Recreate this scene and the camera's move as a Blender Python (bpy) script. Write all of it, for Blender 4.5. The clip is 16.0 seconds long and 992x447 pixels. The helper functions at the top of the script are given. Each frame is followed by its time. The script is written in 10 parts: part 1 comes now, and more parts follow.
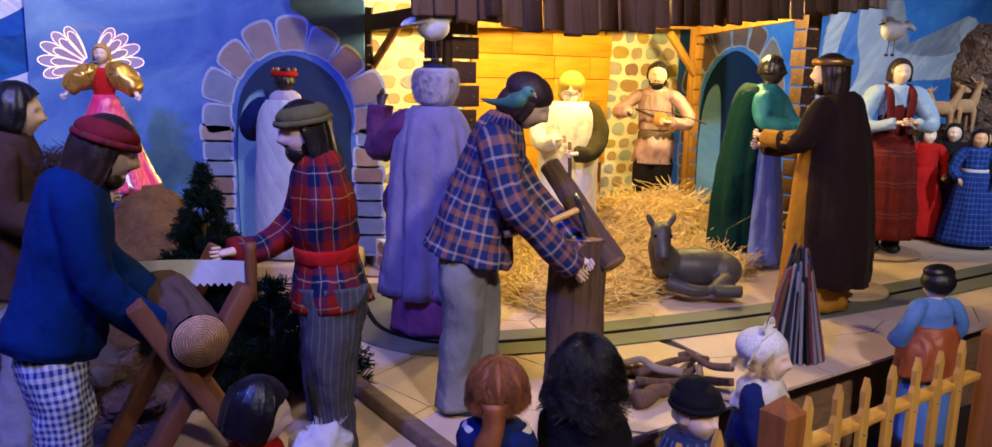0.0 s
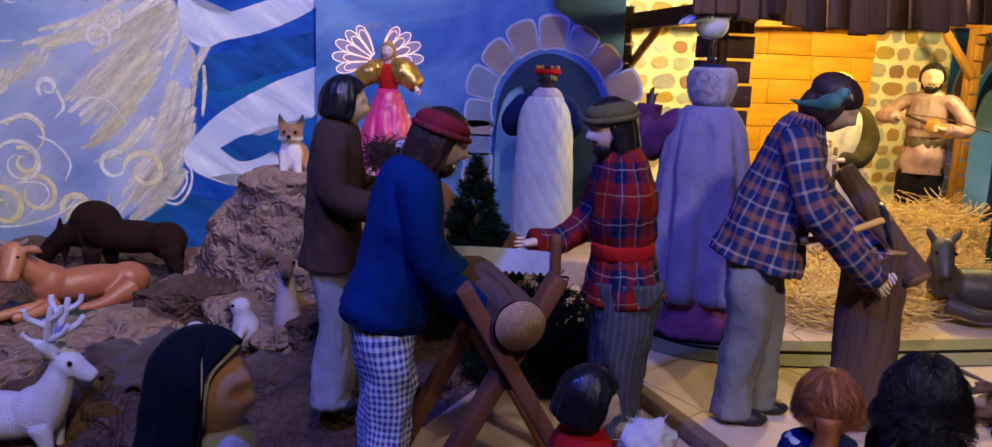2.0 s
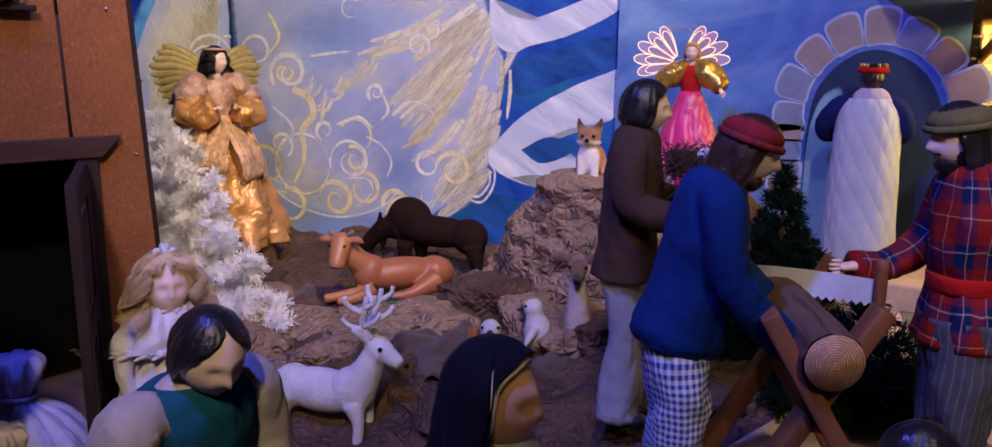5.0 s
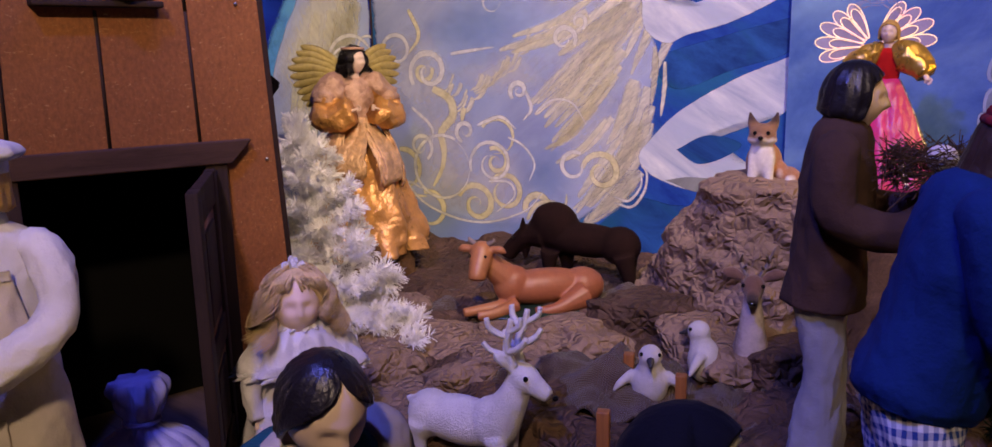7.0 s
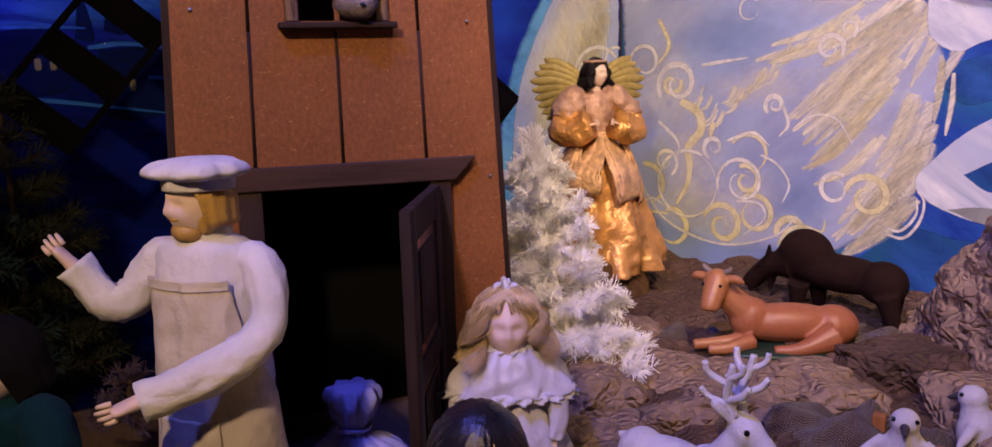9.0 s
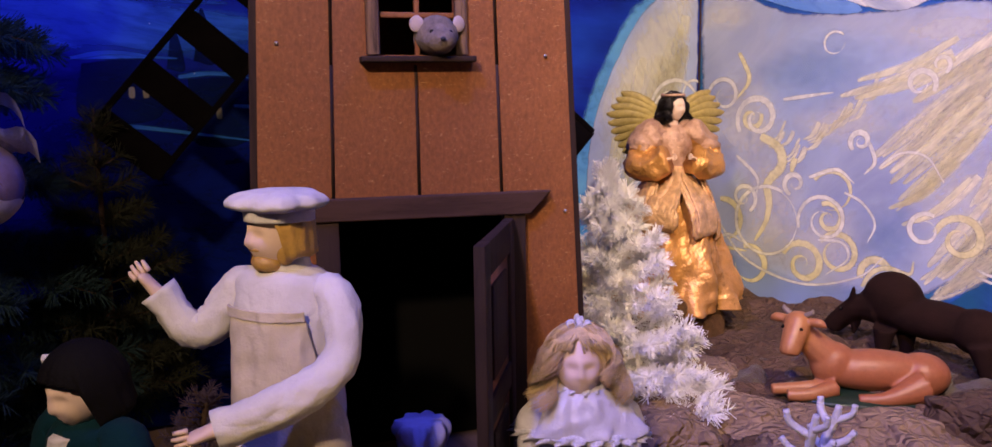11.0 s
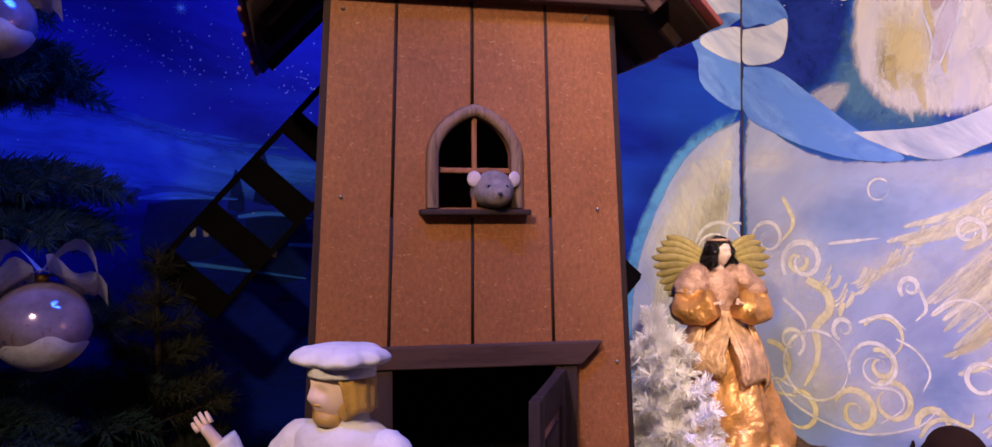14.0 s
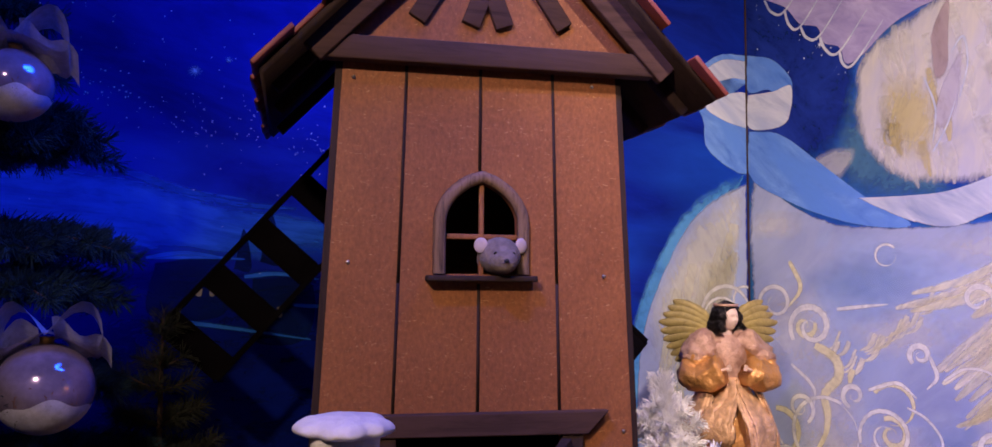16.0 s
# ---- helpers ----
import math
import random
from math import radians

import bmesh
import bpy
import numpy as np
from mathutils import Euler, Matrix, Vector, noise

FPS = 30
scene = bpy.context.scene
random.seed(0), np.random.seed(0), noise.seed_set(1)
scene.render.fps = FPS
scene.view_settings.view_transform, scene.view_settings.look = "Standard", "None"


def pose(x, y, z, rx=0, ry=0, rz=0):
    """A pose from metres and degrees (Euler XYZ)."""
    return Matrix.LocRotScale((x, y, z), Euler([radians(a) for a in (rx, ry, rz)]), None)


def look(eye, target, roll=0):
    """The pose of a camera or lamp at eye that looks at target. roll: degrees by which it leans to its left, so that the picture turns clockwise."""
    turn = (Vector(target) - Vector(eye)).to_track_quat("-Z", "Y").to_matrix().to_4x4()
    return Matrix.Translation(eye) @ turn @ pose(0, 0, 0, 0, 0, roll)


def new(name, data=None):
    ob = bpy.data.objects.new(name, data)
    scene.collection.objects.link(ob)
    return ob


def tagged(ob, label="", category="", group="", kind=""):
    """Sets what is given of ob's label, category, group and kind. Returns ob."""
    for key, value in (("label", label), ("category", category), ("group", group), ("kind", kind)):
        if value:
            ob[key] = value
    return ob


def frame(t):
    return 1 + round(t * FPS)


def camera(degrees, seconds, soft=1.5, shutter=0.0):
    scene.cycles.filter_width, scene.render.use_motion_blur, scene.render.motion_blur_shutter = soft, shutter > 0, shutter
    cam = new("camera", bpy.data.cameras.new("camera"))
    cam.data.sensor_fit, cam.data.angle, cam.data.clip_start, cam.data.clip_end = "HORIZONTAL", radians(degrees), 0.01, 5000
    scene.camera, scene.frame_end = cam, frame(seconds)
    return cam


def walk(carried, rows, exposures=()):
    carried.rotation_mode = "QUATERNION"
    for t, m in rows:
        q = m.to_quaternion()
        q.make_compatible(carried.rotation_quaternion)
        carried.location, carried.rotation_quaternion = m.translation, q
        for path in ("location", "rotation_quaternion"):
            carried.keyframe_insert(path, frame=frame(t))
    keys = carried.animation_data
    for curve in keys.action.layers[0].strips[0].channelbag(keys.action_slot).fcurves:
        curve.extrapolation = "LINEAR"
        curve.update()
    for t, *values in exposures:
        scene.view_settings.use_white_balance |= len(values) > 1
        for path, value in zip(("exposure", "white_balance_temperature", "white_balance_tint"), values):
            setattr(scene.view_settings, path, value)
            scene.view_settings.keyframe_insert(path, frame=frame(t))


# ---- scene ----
cam = camera(62.4, 16.0)
PATH = [
    (0, (-0.087, 0.042, 0.902), (0.047, 2.002, 0.53), 1.4),
    (0.5, (-0.143, 0.023, 0.905), (-0.064, 1.986, 0.532), 1.5),
    (1, (-0.185, 0.033, 0.897), (-0.275, 1.995, 0.519), 1.9),
    (1.5, (-0.221, 0.038, 0.896), (-0.479, 1.984, 0.513), 1.8),
    (2, (-0.251, 0.026, 0.896), (-0.59, 1.958, 0.508), 2.0),
    (2.5, (-0.275, 0.014, 0.898), (-0.658, 1.937, 0.505), 2.0),
    (3, (-0.302, 0.005, 0.898), (-0.745, 1.913, 0.495), 1.9),
    (3.5, (-0.284, 0.04, 0.896), (-0.845, 1.917, 0.495), 1.7),
    (4, (-0.273, 0.062, 0.901), (-0.998, 1.881, 0.495), 1.4),
    (4.5, (-0.271, 0.064, 0.901), (-1.155, 1.812, 0.498), 0.9),
    (4.7, (-0.271, 0.067, 0.903), (-1.203, 1.79, 0.5), 0.8),
    (6.8, (-0.41, 0.213, 0.877), (-1.658, 1.723, 0.476), -1.2),
    (7, (-0.418, 0.231, 0.88), (-1.687, 1.724, 0.479), -1.2),
    (7.5, (-0.444, 0.295, 0.876), (-1.836, 1.674, 0.475), -1.1),
    (8, (-0.451, 0.319, 0.885), (-1.988, 1.537, 0.486), -1.6),
    (8.5, (-0.439, 0.335, 0.893), (-2.06, 1.441, 0.505), -1.8),
    (9, (-0.435, 0.336, 0.894), (-2.112, 1.361, 0.525), -1.6),
    (9.2, (-0.437, 0.337, 0.899), (-2.132, 1.333, 0.535), -1.5),
    (11.3, (-0.459, 0.336, 0.904), (-2.237, 1.208, 0.624), -1.0),
    (11.5, (-0.464, 0.331, 0.905), (-2.247, 1.198, 0.647), -1.0),
    (12, (-0.457, 0.322, 0.917), (-2.259, 1.173, 0.74), -0.8),
    (12.5, (-0.449, 0.311, 0.922), (-2.261, 1.149, 0.798), -0.8),
    (13, (-0.444, 0.3, 0.932), (-2.263, 1.128, 0.857), -0.5),
    (13.5, (-0.446, 0.296, 0.94), (-2.269, 1.118, 0.912), -0.4),
    (14, (-0.446, 0.3, 0.947), (-2.271, 1.118, 0.957), -0.2),
    (14.5, (-0.445, 0.301, 0.949), (-2.272, 1.114, 0.99), -0.0),
    (15, (-0.444, 0.298, 0.958), (-2.27, 1.11, 1.048), 0.2),
    (15.5, (-0.442, 0.297, 0.96), (-2.268, 1.103, 1.09), 0.3),
    (16, (-0.444, 0.298, 0.965), (-2.27, 1.1, 1.112), 0.4),
]
walk(cam, [(t, look(eye, target, roll)) for t, eye, target, roll in PATH], [
    (0.0, -0.1, 6300, 6), (1.5, -0.46, 6150, 6), (3.0, -0.5, 6050, 6), (4.7, -0.3, 7100, 7), (7.0, -0.40, 8300, 12), (8.0, -0.45, 8500, 12), (9.0, -0.2, 8900, 14), (11.5, 0.0, 8200, 14), (12.5, 0.03, 8000, 15), (14.0, 0.15, 7700, 17), (15.1, 0.15, 7300, 19), (15.5, -0.04, 7000, 20), (16.0, -0.15, 6900, 20)])

# ---- light ----
world = bpy.data.worlds.new("hall_air")
scene.world = world
world.use_nodes = True
world.node_tree.nodes["Background"].inputs[0].default_value = (0.08, 0.12, 0.42, 1)
world.node_tree.nodes["Background"].inputs[1].default_value = 0.014


def lamp(name, kind, eye, target, power, colour, size=0.3, spread=60):
    data = bpy.data.lights.new(name, kind)
    data.energy, data.color = power, colour
    if kind == "AREA":
        data.shape, data.size = "DISK", size
    else:
        data.shadow_soft_size = size
    if kind == "SPOT":
        data.spot_size, data.spot_blend = radians(spread), 1.0
    ob = new(name, data)
    ob.matrix_world = look(eye, target)
    return ob


lamp("stage_light_warm", "SPOT", (0.8, -0.9, 2.4), (0.5, 2.25, 0.4), 340, (1.0, 0.80, 0.68), 0.08, 60)
# unseen spot, added to warm and brighten the mill
lamp("fill_spot_mill", "SPOT", (-0.15, -0.45, 2.0), (-1.88, 1.22, 0.72), 178, (1.0, 0.78, 0.64), 0.06, 64)
# unseen spot, added to lift the floor and the arch wall
lamp("fill_spot_centre", "SPOT", (-0.25, 0.25, 2.6), (-0.35, 2.1, 0.4), 72, (1.0, 0.82, 0.74), 0.06, 62)
lamp("stage_light_violet", "SPOT", (-0.95, 0.0, 2.4), (-0.75, 1.95, 0.5), 350, (0.08, 0.12, 1.0), 0.05, 92)
lamp("stage_light_blue", "SPOT", (-1.25, 1.45, 2.95), (-2.9, 0.35, 1.25), 480, (0.0, 0.08, 1.0), 0.5, 76)
lamp("stage_light_mural", "SPOT", (0.0, 0.75, 2.9), (-2.15, 2.3, 1.0), 520, (1.0, 0.82, 0.72), 0.06, 58)
# unseen spot, added to brighten the painted sky on the right
lamp("fill_spot_right", "SPOT", (2.3, 0.6, 2.5), (2.3, 3.7, 0.95), 620, (0.72, 0.82, 1.0), 0.08, 50)
lamp("stable_lamp", "POINT", (0.37, 2.56, 1.10), (0, 0, 0), 30, (1.0, 0.70, 0.22), 0.03)
lamp("stable_lamp", "POINT", (0.92, 2.90, 1.12), (0, 0, 0), 30, (1.0, 0.70, 0.22), 0.03)
# third lamp added without a seen source, to brighten the left painted stones
lamp("stable_lamp", "POINT", (-0.12, 2.60, 1.06), (0, 0, 0), 12, (1.0, 0.74, 0.30), 0.03)

# ---- materials ----


class Nodes:
    """A small builder for node materials."""

    def __init__(self, name):
        self.m = bpy.data.materials.new(name)
        self.m.use_nodes = True
        self.nt = self.m.node_tree
        self.bsdf = self.nt.nodes["Principled BSDF"]
        self.tc = self.n("ShaderNodeTexCoord")

    def n(self, kind, **props):
        node = self.nt.nodes.new(kind)
        for k, v in props.items():
            if k == "data_type":
                node.data_type = v
            elif k == "operation":
                node.operation = v
            elif k == "blend_type":
                node.blend_type = v
            elif k == "feature":
                node.feature = v
            elif k == "attribute_name":
                node.attribute_name = v
            elif k == "wave_profile":
                node.wave_profile = v
        return node

    def link(self, a, b):
        self.nt.links.new(a, b)

    def setin(self, sock, v):
        if isinstance(v, bpy.types.NodeSocket):
            self.link(v, sock)
        elif isinstance(v, (tuple, list)) and len(v) == 3 and sock.type == "RGBA":
            sock.default_value = (*v, 1)
        else:
            sock.default_value = v

    def math(self, op, a, b=0.0, clamp=False):
        nd = self.n("ShaderNodeMath", operation=op)
        nd.use_clamp = clamp
        self.setin(nd.inputs[0], a)
        self.setin(nd.inputs[1], b)
        return nd.outputs[0]

    def coords(self, kind="Object", scale=(1, 1, 1), rot=(0, 0, 0), loc=(0, 0, 0)):
        turned = self.tc.outputs[kind]
        if any(rot):
            tn = self.n("ShaderNodeMapping")
            self.link(turned, tn.inputs[0])
            tn.inputs[2].default_value = [radians(a) for a in rot]
            turned = tn.outputs[0]
        mp = self.n("ShaderNodeMapping")
        self.link(turned, mp.inputs[0])
        mp.inputs[1].default_value = loc
        mp.inputs[3].default_value = scale
        return mp.outputs[0]

    def noise(self, vec, scale, detail=4, rough=0.55, dist=0.0):
        nd = self.n("ShaderNodeTexNoise")
        self.link(vec, nd.inputs["Vector"])
        nd.inputs["Scale"].default_value = scale
        nd.inputs["Detail"].default_value = detail
        nd.inputs["Roughness"].default_value = rough
        nd.inputs["Distortion"].default_value = dist
        return nd.outputs[0]

    def ramp(self, fac, stops, constant=False):
        nd = self.n("ShaderNodeValToRGB")
        self.setin(nd.inputs[0], fac)
        el = nd.color_ramp.elements
        while len(el) < len(stops):
            el.new(0.5)
        for e, (p, c) in zip(el, stops):
            e.position = p
            e.color = (*c, 1) if isinstance(c, (tuple, list)) else (c, c, c, 1)
        if constant:
            nd.color_ramp.interpolation = "CONSTANT"
        return nd.outputs[0]

    def mix(self, fac, a, b, how="MIX"):
        nd = self.n("ShaderNodeMix", data_type="RGBA", blend_type=how)
        self.setin(nd.inputs[0], fac)
        self.setin(nd.inputs[6], a)
        self.setin(nd.inputs[7], b)
        return nd.outputs[2]

    def bump(self, height, strength, dist=0.002, prev=None):
        nd = self.n("ShaderNodeBump")
        nd.inputs["Strength"].default_value = strength
        nd.inputs["Distance"].default_value = dist
        self.link(height, nd.inputs["Height"])
        if prev:
            self.link(prev, nd.inputs["Normal"])
        self.link(nd.outputs[0], self.bsdf.inputs["Normal"])
        return nd.outputs[0]

    def out(self, colour, rough=0.7, metal=0.0, spec=0.4, sheen=0.0):
        b = self.bsdf
        self.setin(b.inputs["Base Color"], colour)
        self.setin(b.inputs["Roughness"], rough)
        b.inputs["Metallic"].default_value = metal
        b.inputs["Specular IOR Level"].default_value = spec
        b.inputs["Sheen Weight"].default_value = sheen
        return self.m


def tint(c, k):
    return tuple(min(1.0, v * k) for v in c)


def surf(name, col, rough=0.6, var=0.3, scale=9, fine=110, bump=0.25, dist=0.002, metal=0.0, spec=0.4, sheen=0.0, col2=None, cells=0):
    """A plain surface: two scales of mottling, relief, varied gloss."""
    k = Nodes(name)
    v = k.coords()
    big, small = k.noise(v, scale, 5, 0.6), k.noise(v, fine, 3, 0.6)
    c = k.ramp(big, [(0.25, tint(col, 1 - var)), (0.75, col2 or tint(col, 1 + var * 0.6))])
    c = k.mix(0.5, c, k.ramp(small, [(0.3, 1 - var * 0.7), (0.7, 1.0)]), "MULTIPLY")
    nb = k.bump(small, bump, dist)
    if cells:
        vo = k.n("ShaderNodeTexVoronoi", feature="DISTANCE_TO_EDGE")
        k.link(v, vo.inputs["Vector"])
        vo.inputs["Scale"].default_value = cells
        k.bump(vo.outputs[0], bump, dist * 3, nb)
    r = k.ramp(big, [(0.3, max(0.03, rough - 0.1)), (0.7, min(1, rough + 0.1))])
    return k.out(c, r, metal, spec * 0.2 if rough > 0.75 else spec, sheen * 0.2)


def cloth(name, col, rough=0.88, weave=420, var=0.28, sheen=0.25, spec=0.2, bump=0.5):
    k = Nodes(name)
    v = k.coords()
    big, mid = k.noise(v, 7, 4, 0.6), k.noise(v, 38, 3, 0.6)
    c = k.ramp(big, [(0.28, tint(col, 1 - var)), (0.72, tint(col, 1 + var * 0.5))])
    c = k.mix(0.35, c, k.ramp(mid, [(0.3, 0.7), (0.7, 1.0)]), "MULTIPLY")
    fine = k.noise(v, weave, 2, 0.7)
    b = k.bump(fine, bump, 0.0012)
    nf = k.bump(mid, 0.5, 0.006, b)
    nf = k.bump(k.noise(k.coords("Object", (1, 1, 0.55)), 11, 2, 0.5, 1.2), 0.55, 0.02, nf)
    crease = k.math("ABSOLUTE", k.math("SUBTRACT", k.noise(k.coords("Object", (1, 1, 0.8), (20, 30, 0)), 8, 3, 0.45, 1.4), 0.5))
    k.bump(crease, 0.28, 0.03, nf)
    return k.out(c, rough, 0, spec * 0.25 if rough > 0.7 else spec, sheen * 0.06)


def woven(name, period, warp, weft, fuzz=0.2):
    """Checked cloth: bands across and along the weave, mixed half and half."""
    k = Nodes(name)
    uv = k.coords("UV", (1 / period, 1 / period, 1))
    sep = k.n("ShaderNodeSeparateXYZ")
    k.link(uv, sep.inputs[0])
    wob = k.noise(k.coords("UV"), 14, 2)
    u = k.math("FRACT", k.math("ADD", sep.outputs[0], k.math("MULTIPLY", wob, fuzz)))
    w = k.math("FRACT", k.math("ADD", sep.outputs[1], k.math("MULTIPLY", wob, fuzz)))
    c = k.mix(0.5, k.ramp(u, warp, True), k.ramp(w, weft, True))
    v = k.coords()
    c = k.mix(0.6, c, k.ramp(k.noise(v, 40, 3), [(0.3, 0.6), (0.7, 1.1)]), "MULTIPLY")
    b = k.bump(k.noise(v, 500, 2), 0.5, 0.001)
    nf = k.bump(k.noise(v, 30, 3), 0.5, 0.006, b)
    k.bump(k.noise(k.coords("Object", (1, 1, 0.55)), 12, 2, 0.5, 1.2), 0.6, 0.02, nf)
    return k.out(c, 0.9, 0, 0.05, 0.0)


def wood(name, col, dark=0.45, axis=2, scale=14, rough=0.6, bump=0.4):
    k = Nodes(name)
    sc = [scale, scale, scale]
    sc[axis] = scale * 0.09
    v = k.coords("Object", tuple(sc))
    info = k.n("ShaderNodeObjectInfo")
    add = k.n("ShaderNodeVectorMath", operation="ADD")
    k.link(v, add.inputs[0])
    sc2 = k.n("ShaderNodeVectorMath", operation="SCALE")
    k.link(info.outputs["Location"], sc2.inputs[0])
    sc2.inputs["Scale"].default_value = 7.0
    k.link(sc2.outputs[0], add.inputs[1])
    grain = k.noise(add.outputs[0], 4, 6, 0.65, 0.6)
    c = k.ramp(grain, [(0.25, tint(col, dark)), (0.5, col), (0.8, tint(col, 1.25))])
    c = k.mix(0.5, c, k.ramp(info.outputs["Random"], [(0.0, 0.7), (1.0, 1.15)]), "MULTIPLY")
    c = k.mix(0.5, c, k.ramp(k.noise(k.coords(), 9, 3), [(0.3, 0.7), (0.7, 1.0)]), "MULTIPLY")
    k.bump(grain, bump, 0.003)
    return k.out(c, rough, 0, 0.2)


def paint(name, dark, light, stretch=(3, 3, 9), rot=(0, 0, 0), rough=0.55, cover=0.0, edge=0.35, third=None, haze=0.0, spec=0.35):
    """Brushed wall paint; with cover, it thins out at its edges by the mesh's own coverage."""
    k = Nodes(name)
    v = k.coords("Object", stretch, rot)
    a, b = k.noise(v, 1.6, 6, 0.65, 0.8), k.noise(v, 9, 4, 0.7, 0.3)
    c = k.ramp(a, [(0.28, dark), (0.72, light)])
    if third:
        c = k.mix(k.ramp(k.noise(v, 0.9, 3, 0.5, 1.0), [(0.5, 0.0), (0.66, 1.0)]), c, third)
    c = k.mix(0.12 if cover else 0.35, c, k.ramp(b, [(0.3, 0.65), (0.7, 1.05)]), "MULTIPLY")
    k.bump(b, 0.05 if cover else 0.25, 0.001)
    m = k.out(c, rough, 0, spec)
    if cover:
        at = k.n("ShaderNodeAttribute", attribute_name="cover")
        x = k.math("ADD", at.outputs["Fac"], k.math("MULTIPLY", k.math("SUBTRACT", a, 0.5), edge))
        x = k.math("ADD", x, k.math("MULTIPLY", k.math("SUBTRACT", b, 0.5), edge * 1.2))
        k.link(k.ramp(x, [(0.35 - haze, 0.0), (0.62 + haze * 1.6, cover)]), k.bsdf.inputs["Alpha"])
    return m


# ---- mesh helpers ----
def V(*a):
    return Vector(a)


def finish(bm, name, mats, smooth=True):
    me = bpy.data.meshes.new(name)
    bm.normal_update()
    bm.to_mesh(me)
    bm.free()
    for m in mats if isinstance(mats, (list, tuple)) else [mats]:
        me.materials.append(m)
    if smooth:
        me.shade_smooth()
    return me


def part(name, bm, mats, parent=None, label="", at=None, smooth=True, kind=""):
    ob = new(name, finish(bm, name, mats, smooth))
    if parent:
        ob.parent = parent
    if at is not None:
        ob.matrix_basis = at
    tagged(ob, label=label, kind=kind)
    return ob


def base(name, m, label, category, group="", kind=""):
    ob = new(name)
    ob.empty_display_size = 0.05
    ob.matrix_basis = m
    return tagged(ob, label, category, group, kind)


def thing(name, bm, mats, m, label, category, group="", kind="", smooth=True):
    ob = part(name, bm, mats, None, "", m, smooth)
    return tagged(ob, label, category, group, kind)


def box(bm, lo, hi, mi=0, bevel=0.0, m=None):
    lo, hi = Vector(lo), Vector(hi)
    r = bmesh.ops.create_cube(bm, size=1.0, matrix=Matrix.Translation((lo + hi) / 2) @ Matrix.Diagonal((*(hi - lo), 1)))
    vs = r["verts"]
    if bevel:
        es = list({e for v in vs for e in v.link_edges})
        out = bmesh.ops.bevel(bm, geom=es, offset=bevel, segments=2, affect="EDGES", profile=0.5)
        fs = {f for f in out["faces"]} | {f for v in vs if v.is_valid for f in v.link_faces}
        vs = list({v for f in fs for v in f.verts})
    else:
        fs = {f for v in vs for f in v.link_faces}
    for f in fs:
        f.material_index = mi
    if m is not None:
        bmesh.ops.transform(bm, matrix=m, verts=vs)
    return vs


def boxed(lo, hi, bevel=0.0, m=None):
    bm = bmesh.new()
    box(bm, lo, hi, 0, bevel, m)
    return bm


def beam(bm, a, b, w, d, mi=0, bevel=0.003, up=(0, 0, 1)):
    """A squared timber from a to b, w wide and d deep."""
    a, b = Vector(a), Vector(b)
    z = (b - a).normalized()
    x = Vector(up).cross(z)
    if x.length < 1e-3:
        x = Vector((1, 0, 0))
    x.normalize()
    y = z.cross(x)
    m = Matrix((x, y, z)).transposed().to_4x4()
    m.translation = a
    return box(bm, (-w / 2, -d / 2, 0), (w / 2, d / 2, (b - a).length), mi, bevel, m)


def spline(rows, n):
    """Catmull-Rom through rows of numbers, n rows in all."""
    p = np.array(rows, float)
    if len(p) < 3 or n <= len(p):
        if len(p) == 2 and n > 2:
            return np.array([p[0] + (p[1] - p[0]) * t for t in np.linspace(0, 1, n)])
        return p
    q = np.vstack([2 * p[0] - p[1], p, 2 * p[-1] - p[-2]])
    out = []
    for t in np.linspace(0, len(p) - 1 - 1e-9, n):
        i = int(t)
        f = t - i
        a, b, c, d = q[i], q[i + 1], q[i + 2], q[i + 3]
        out.append(0.5 * (2 * b + (c - a) * f + (2 * a - 5 * b + 4 * c - d) * f * f + (3 * b - 3 * c + d - a) * f ** 3))
    return np.array(out)


